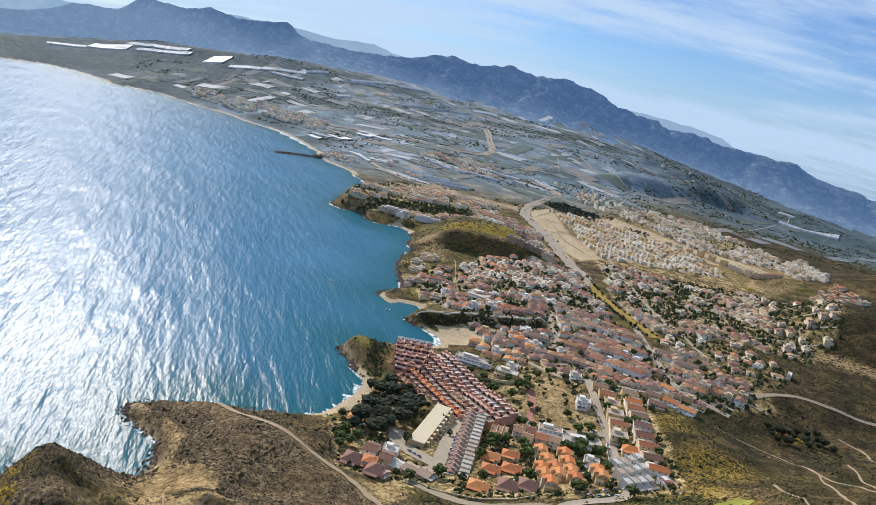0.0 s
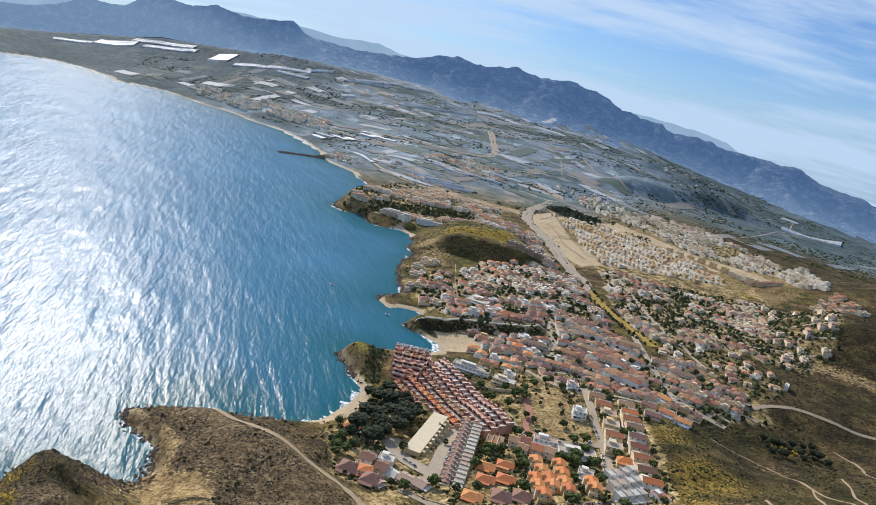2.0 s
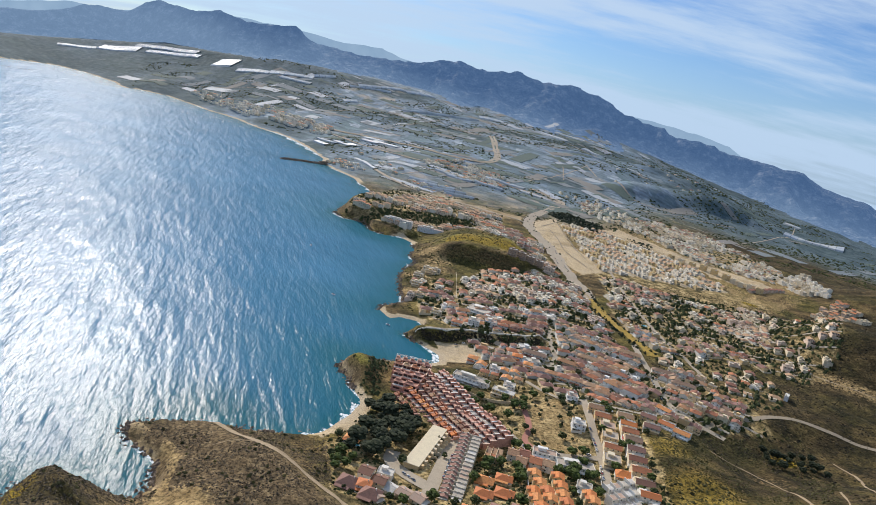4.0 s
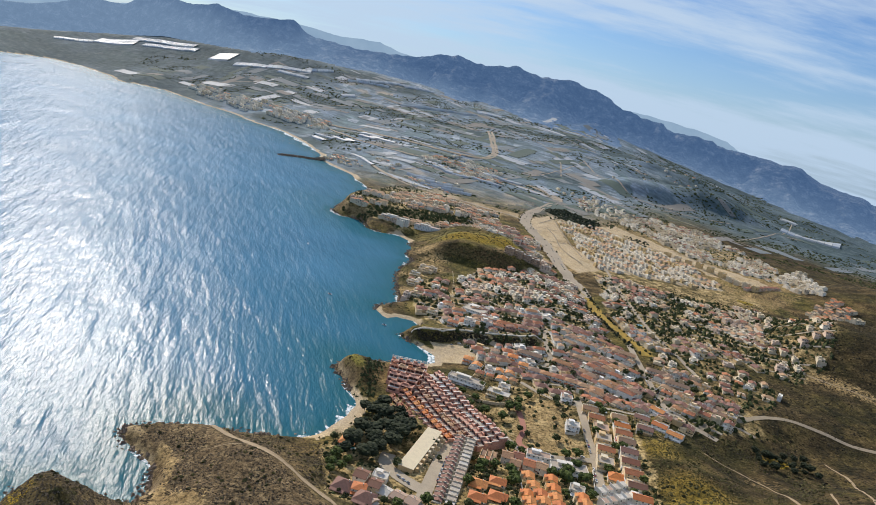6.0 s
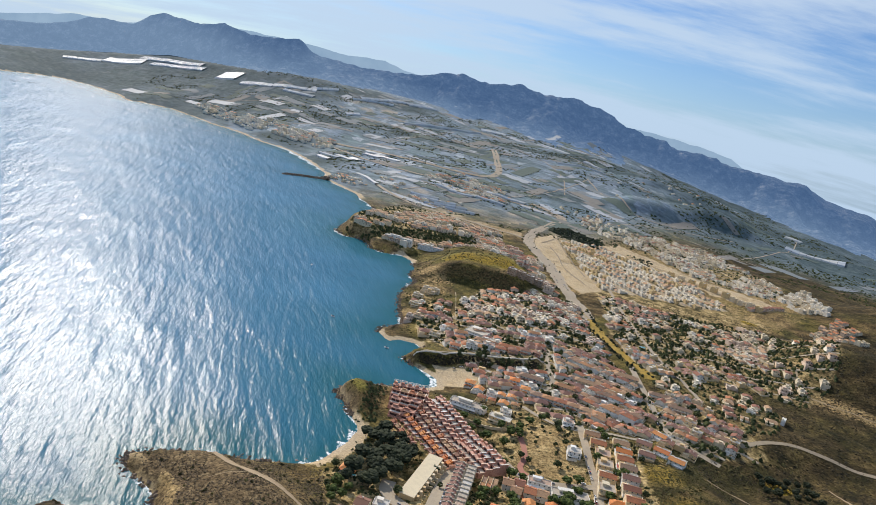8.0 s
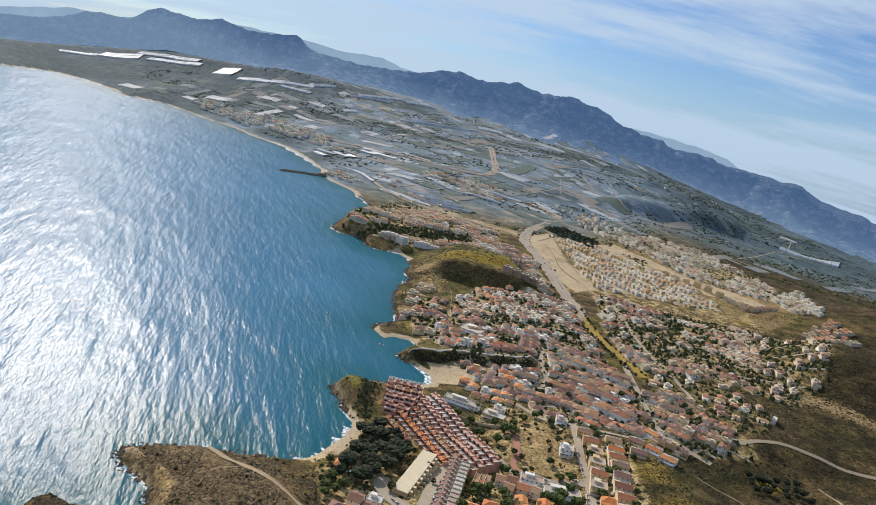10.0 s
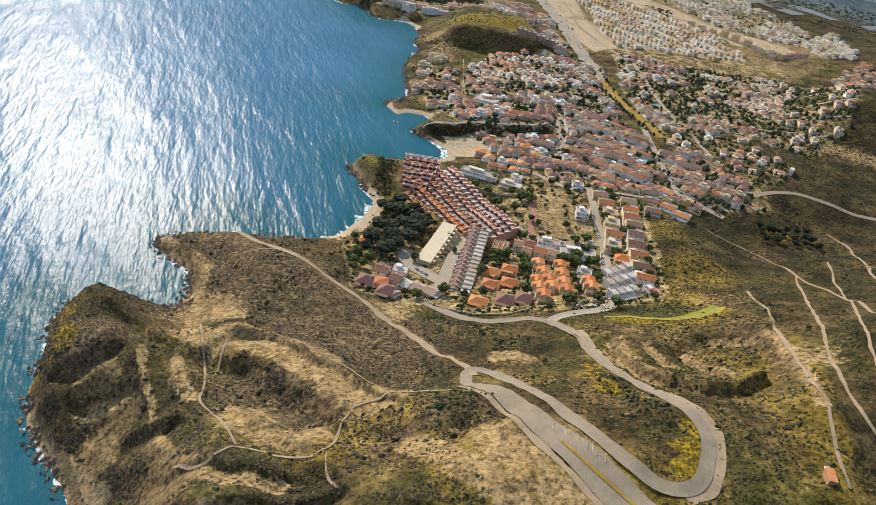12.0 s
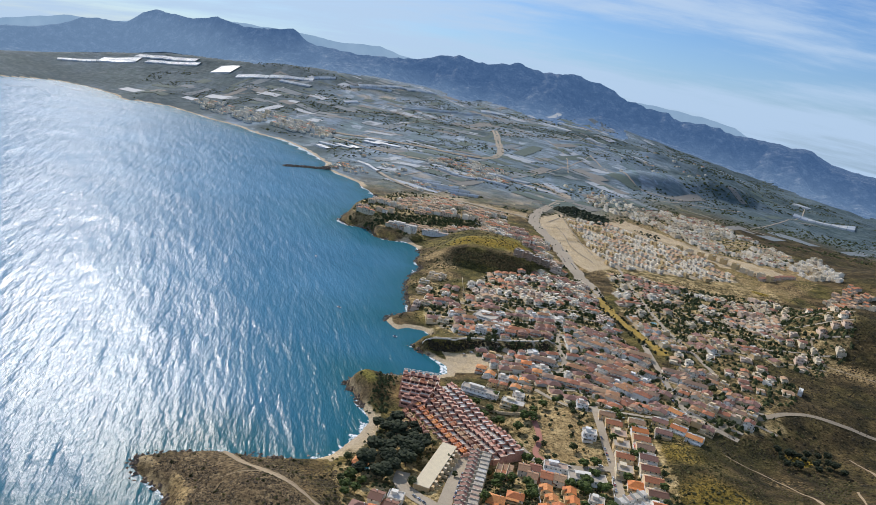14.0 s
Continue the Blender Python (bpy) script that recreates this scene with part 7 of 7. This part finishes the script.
pier = strew("breakwater", "dark rubble breakwater reaching into the bay", "breakwater", x, y, 5.0, mat_rock, 0.9, 28)
pier.location.z = 5.0

# ---- plots and hedges of the far plain ----
prng = np.random.default_rng(41)
v, f, m, hx, hy = [], [], [], [], []
while len(m) < 330 * 8:
    px, py = prng.uniform(-2000, 1500), prng.uniform(1950, 4050)
    if math.hypot(px, py) > 4050 or float(inland(np.array([px]), np.array([py]))[0]) < 90 or any(inside(np.array([px]), np.array([py]), area)[0] for area in TOWN_AREAS):
        continue
    if px > 350 + 0.1 * py and prng.random() < 0.8:
        continue
    turn = math.radians((-32 if px < 300 else -55) + prng.normal(0, 4) + (90 if prng.random() < 0.25 else 0))
    w, d, kind = prng.uniform(40, 190), prng.uniform(10, 60), prng.choice(4, p=[0.14, 0.16, 0.40, 0.30])
    c, q = math.cos(turn), math.sin(turn)
    us, vs = np.meshgrid(np.linspace(-w / 2, w / 2, 5), np.linspace(-d / 2, d / 2, 3), indexing="ij")
    gx, gy = px + us * c - vs * q, py + us * q + vs * c
    base = len(v)
    v += np.stack([gx, gy, ground(gx, gy) + 1.3], -1).reshape(-1, 3).tolist()
    f += (sheet_faces(5, 3) + base).tolist()
    m += [int(kind)] * 8
    if prng.random() < 0.45:
        us = np.arange(-w / 2, w / 2, 6.5)
        us = us[prng.random(len(us)) < 0.6]
        hx += (px + us * c + d / 2 * q + prng.normal(0, 1.2, len(us))).tolist()
        hy += (py + us * q - d / 2 * c + prng.normal(0, 1.2, len(us))).tolist()
CROPS = [plain("cloth_covered_rows", (0.36, 0.38, 0.40), (0.25, 0.27, 0.29), 9.0, 0.8, 0.05), plain("ploughed_soil", (0.21, 0.195, 0.17), (0.155, 0.15, 0.135), 9.0, 0.95, 0.1),
         plain("leafy_crop", (0.085, 0.115, 0.095), (0.12, 0.145, 0.125), 8.0, 0.95, 0.2), plain("fallow_field", (0.185, 0.205, 0.21), (0.14, 0.16, 0.165), 10.0, 0.95, 0.1)]
tagged(new("crop_fields", mesh_of("crop_fields", v, f, CROPS, True, m)), "narrow pale and dark crop plots of the far plain", "fields", kind="stuff")
strew("hedgerows", "dark hedges along the plots of the far plain", "hedges", np.array(hx), np.array(hy), 2.8, mat_leaf, 0.8, 38)

# ---- greenhouses of the far plain ----
mat_plastic = plain("greenhouse_plastic", (0.52, 0.54, 0.55), (0.34, 0.36, 0.38), 22.0, 0.6, 0.05, palette=[(0.56, 0.57, 0.57), (0.42, 0.45, 0.48), (0.50, 0.50, 0.48)])


def greenhouse(x, y, w, d, turn):
    """Bays of plastic roof over the ground, each a ridged sheet with sides."""
    root = tagged(new("greenhouse"), "long low greenhouse under white plastic sheeting", "greenhouse", "greenhouses of the plain")
    c, s = math.cos(radians(turn)), math.sin(radians(turn))
    bays = max(2, int(w / 26))
    for k in range(bays):
        u0, u1 = -w / 2 + w * k / bays + 0.6, -w / 2 + w * (k + 1) / bays - 0.6
        rows = []
        for u in np.linspace(u0, u1, 5):
            for j, v in enumerate(np.linspace(-d / 2, d / 2, 9)):
                px, py = x + u * c - v * s, y + u * s + v * c
                up = -3.0 if j in (0, 8) else 4.0 + (1.5 if j % 2 else 0.0)
                rows.append((px, py, gz(px, py) + up))
        part("bay", mesh_of("greenhouse_bay", rows, sheet_faces(5, 9), [mat_plastic]), root)


STRIPS = [(-2563, 4115, -2375, 4214, 60), (-2372, 4258, -2118, 4251, 110), (-2179, 4330, -1705, 4140, 45), (-2054, 4209, -1667, 4076, 45), (-1515, 3948, -1380, 3890, 110), (-1336, 3790, -1143, 3754, 45),
          (-1143, 3765, -905, 3789, 50), (-1068, 3713, -887, 3668, 35), (-913, 3818, -798, 3863, 40), (-657, 3797, -297, 3952, 45), (-694, 3754, -468, 3789, 25), (-400, 3880, -232, 3962, 40)]
STRIPS += [(-654, 3434, -589, 3465, 45), (-355, 3413, -138, 3550, 30), (-138, 3550, 37, 3625, 22), (35, 3752, 174, 3772, 70), (370, 3704, 503, 3542, 30), (575, 3427, 673, 3335, 40),
           (1480, 3069, 1523, 3000, 20), (1291, 2651, 1476, 2546, 60)]
for x0, y0, x1, y1, deep_ in STRIPS:
    greenhouse((x0 + x1) / 2, (y0 + y1) / 2, math.hypot(x1 - x0, y1 - y0), deep_, math.degrees(math.atan2(y1 - y0, x1 - x0)))

for x, y, w, d, turn in [(-105, 2030, 90, 22, -8), (-60, 1995, 110, 22, -8), (-20, 1960, 100, 20, -8), (10, 1925, 90, 18, -10), (-70, 1945, 60, 16, -8), (520, 3140, 240, 26, 10), (540, 3740, 190, 26, -40), (-330, 2200, 110, 14, -58), (-290, 2130, 100, 14, -58)]:
    greenhouse(x, y, w, d, turn)
grng = random.Random(31)
for cx, cy, sx, sy, turn in [(-480, 2650, 60, 160, -45), (-250, 2650, 200, 90, -32), (40, 2180, 120, 60, -25)]:
    for _ in range(4):
        greenhouse(cx + grng.uniform(-sx, sx), cy + grng.uniform(-sy, sy), grng.uniform(50, 150), grng.uniform(14, 26), turn + grng.uniform(-6, 6))

# painted bays of the hilltop parking
BAY_LINE = Kit().box(-0.12, -2.4, 0, 0.12, 2.4, 0.06).mesh("bay_line", mat_flatroof)
marks = tagged(new("parking_marks"), "white painted parking bay lines", "marking", kind="structure")
for k in range(13):
    x, y = 82.5 + k * 1.67, 221 - k * 1.8
    part("bay_line", BAY_LINE, marks, at=(x, y, gz(x, y) + 0.62), rz=-8)

# ---- cars, boats and small things ----
mat_car = plain("car_paint", (0.5, 0.5, 0.5), (0.45, 0.45, 0.45), 3.0, 0.25, 0.0, palette=[(0.70, 0.70, 0.70), (0.05, 0.05, 0.06), (0.30, 0.31, 0.33), (0.35, 0.04, 0.03), (0.08, 0.12, 0.25), (0.75, 0.75, 0.74)], spec=0.6)
mat_tyre = plain("tyre", (0.03, 0.03, 0.03), (0.02, 0.02, 0.02), 0.3, 0.9, 0.01)
car = tagged(new("car"), "parked car on the village street", "car", "parked cars")
part("body", Kit().box(-0.88, -2.15, 0.3, 0.88, 2.15, 0.92, 0.08).mesh("car_body", mat_car), car)
part("cabin", Kit().box(-0.8, -1.5, 0.92, 0.8, 0.9, 1.42, 0.22).mesh("cabin", mat_glass), car)
part("roof", Kit().box(-0.56, -1.24, 1.425, 0.56, 0.66, 1.47, 0.05).mesh("car_roof", mat_car), car)
wheel = Kit()
circle = [(math.cos(a) * 0.32, math.sin(a) * 0.32) for a in np.linspace(0, 2 * math.pi, 11)[:-1]]
wheel.face(*[(0.1, a, b) for a, b in circle])
wheel.face(*[(-0.1, a, b) for a, b in reversed(circle)])
for (a, b), (c, d) in zip(circle, circle[1:] + circle[:1]):
    wheel.face((-0.1, a, b), (-0.1, c, d), (0.1, c, d), (0.1, a, b))
WHEEL = wheel.mesh("wheel", mat_tyre)
for wx in (-0.82, 0.82):
    for wy in (-1.35, 1.35):
        part("wheel", WHEEL, car, at=(wx, wy, 0.32))
car_spots = [(39 + k * 0.6, 470 + k * 4.0, -12, 1) for k in range(0, 12, 2)] + [(8 + k * 4, 466 - k * 4, 40, 1) for k in range(3)] + [(128 + k * 7, 425 + k, 80, 1) for k in range(6)] + [(136 + k * 6, 417, 75, 1) for k in range(4)]
for line, side in (([(179, 607), (179, 535), (171, 455)], 2.7), ([(110, 546), (177, 546)], 3.0), ([(287, 790), (285, 714)], 3.6), ([(240, 1272), (230, 1443)], 6.0), ([(31, 781), (80, 786), (115, 799)], 2.5)):
    p = smooth_line(line, 9.0)
    for (ax, ay), (bx, by) in zip(p[:-1], p[1:]):
        if rnd.random() < 0.6:
            turn = math.degrees(math.atan2(by - ay, bx - ax)) - 90
            s = side * rnd.choice((-1, 1))
            car_spots.append((ax + s * math.cos(radians(turn)), ay + s * math.sin(radians(turn)), turn, 1))
settle(car, car_spots, 0.62)

mat_hull = plain("white_hull", (0.75, 0.75, 0.74), (0.65, 0.65, 0.64), 1.0, 0.3, 0.0, spec=0.5)
boat = tagged(new("boat"), "small white motor boat moored in the bay", "boat", "boats in the bay")
hull = Kit()
outline = [(-1.1, -3, 0.9), (1.1, -3, 0.9), (1.3, 0.5, 1.0), (0.7, 2.6, 1.15), (0, 3.4, 1.25), (-0.7, 2.6, 1.15), (-1.3, 0.5, 1.0)]
keel = [(a * 0.6, b * 0.85, -0.5) for a, b, c in outline]
hull.face(*outline)
for i in range(7):
    j = (i + 1) % 7
    hull.face(keel[i], keel[j], outline[j], outline[i])
part("hull", hull.mesh("hull", mat_hull), boat)
part("cabin", Kit().box(-0.8, -1.2, 0.95, 0.8, 0.9, 2.0, 0.2).mesh("boat_cabin", mat_glass), boat)
boat.matrix_basis = pose(-137, 888, 0.1, 0, 0, 60)
copy_thing(boat, pose(-49, 815, 0.1, 0, 0, 75))
copy_thing(boat, pose(-226, 1120, 0.1, 0, 0, 20))

shrine = tagged(new("lookout_hut"), "small brick lookout hut with a white dome beside the trail", "hut")
part("wall", Kit().box(-1.6, -3.6, -2, 1.6, 3.6, 2.6).mesh("hut_wall", plain("ochre_brick", (0.42, 0.24, 0.12), (0.32, 0.17, 0.09), 0.8, 0.9, 0.03)), shrine)
part("roof", Kit().box(-1.9, -3.9, 2.6, 1.9, 3.9, 2.85, 0.08).mesh("hut_roof", mat_orange), shrine)
v, f = lumps(10, 0.7, 0.7, 1.0, np.random.default_rng(5))
part("dome", mesh_of("dome", (v + (0, 5.2, 0.9)).tolist(), f.tolist(), [mat_white], True), shrine)
shrine.matrix_basis = pose(196, 195, gz(196, 195) + 0.1, 0, 0, -10)


def garden_wall(line, label, h=1.6, mat=None, thick=0.35):
    p = smooth_line(line, 4.0)
    t = np.gradient(p, axis=0)
    t /= np.hypot(t[:, 0], t[:, 1])[:, None]
    s = np.stack([-t[:, 1], t[:, 0]], 1) * thick / 2
    z = ground(p[:, 0], p[:, 1])
    k = Kit()
    for i in range(len(p) - 1):
        a, b, c, d = p[i] - s[i], p[i + 1] - s[i + 1], p[i + 1] + s[i + 1], p[i] + s[i]
        z0, z1 = z[i] + h, z[i + 1] + h
        k.slab([(*a, z0), (*b, z1), (*c, z1), (*d, z0)], h + 1.5)
    tagged(new("boundary_wall", k.mesh("boundary_wall", mat or mat_white)), label, "wall", kind="structure")


garden_wall([(41, 646), (73, 629), (111, 630)], "pale retaining wall below the white block", 3.0, mat_cream, 0.6)
garden_wall([(105, 440), (108, 480), (104, 530)], "white garden wall along the villas", 1.8)
garden_wall([(165, 428), (167, 450), (170, 500), (174, 530)], "white garden wall beside the street", 1.8)
garden_wall([(11, 421), (35, 402), (56, 391), (78, 395), (98, 410)], "low pale wall along the road bend", 1.4, mat_cream)
garden_wall([(-12, 787), (0, 795.5), (17, 796.5), (35, 799.5), (53, 811.5), (89, 816.5), (126, 824.5), (149, 832.5), (158, 846)], "pale sea wall above the cove", 1.3, mat_white, 0.7)
garden_wall([(30, 1112), (33, 1040), (35, 968)], "pale boundary wall across the slope", 1.0, mat_cream)
garden_wall([(-60, 694), (-40, 702), (-30, 690)], "low pale parapet on the cape", 1.0, mat_cream)
pool_mat = plain("pool_water", (0.05, 0.30, 0.38), (0.08, 0.36, 0.42), 2.0, 0.08, 0.02, spec=0.5)
for x, y, w, d, turn in [(85, 704, 9, 5, -10), (-36, 500, 6, 4, 20), (205, 650, 7, 4, -5), (330, 1000, 8, 5, 10), (160, 960, 8, 5, -8)]:
    root = tagged(new("swimming_pool"), "small turquoise swimming pool with a pale edge", "pool")
    part("edge", Kit().box(-w / 2 - 0.6, -d / 2 - 0.6, -2, w / 2 + 0.6, d / 2 + 0.6, 0.3, 0.03).mesh("edge", mat_white), root)
    part("water", Kit().box(-w / 2, -d / 2, 0.1, w / 2, d / 2, 0.32).mesh("pool_surface", pool_mat), root)
    root.matrix_basis = pose(x, y, gz(x, y) + 0.4, 0, 0, turn)


# ---- the pale range behind the mountains ----
BACK_AT = [-42, -35.3, -33.4, -32, -31, -29.9, -28, -24, -19.9, -16, -14.3, -11.5, -8.4, -6.9, -5, 0, 8, 14.4, 17.8, 20.4, 21.4, 24, 27.6, 30.9, 40]
BACK_UP = [-1.2, -0.48, -0.04, 0.3, 0.48, 0.43, 0.6, 1.4, 1.93, 1.94, 1.9, 1.7, 1.94, 1.49, 1.3, 1.0, 0.8, 0.64, 0.35, -0.07, -0.59, -1.2, -1.65, -2.21, -3.2]
az = np.arange(-42, 40, 0.12)
far_r = 4955 / np.cos(np.radians(az))
up = 319 + far_r * np.tan(np.radians(np.interp(az, BACK_AT, BACK_UP))) + 7 * wavy(az, az * 0, 0.9, 81, 4)
bx, by = rings_to_xy(far_r, az)
rows = np.stack([np.stack([bx, by, up - 330], -1), np.stack([bx * 1.001, by * 1.001, up - 60], -1), np.stack([bx * 1.002, by * 1.002, up], -1)], 0)
m_back, n = material("distant_range")
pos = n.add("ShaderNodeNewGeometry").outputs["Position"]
# haze over this range is painted as pale blue emission on a dark base
haze_tone = n.ramp(n.noise(pos, 0.006, 5, 0.6), [(0.3, (0.26, 0.36, 0.46)), (0.7, (0.33, 0.43, 0.52))])
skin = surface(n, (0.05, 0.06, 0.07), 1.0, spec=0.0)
n.tree.links.new(haze_tone, skin.inputs["Emission Color"])
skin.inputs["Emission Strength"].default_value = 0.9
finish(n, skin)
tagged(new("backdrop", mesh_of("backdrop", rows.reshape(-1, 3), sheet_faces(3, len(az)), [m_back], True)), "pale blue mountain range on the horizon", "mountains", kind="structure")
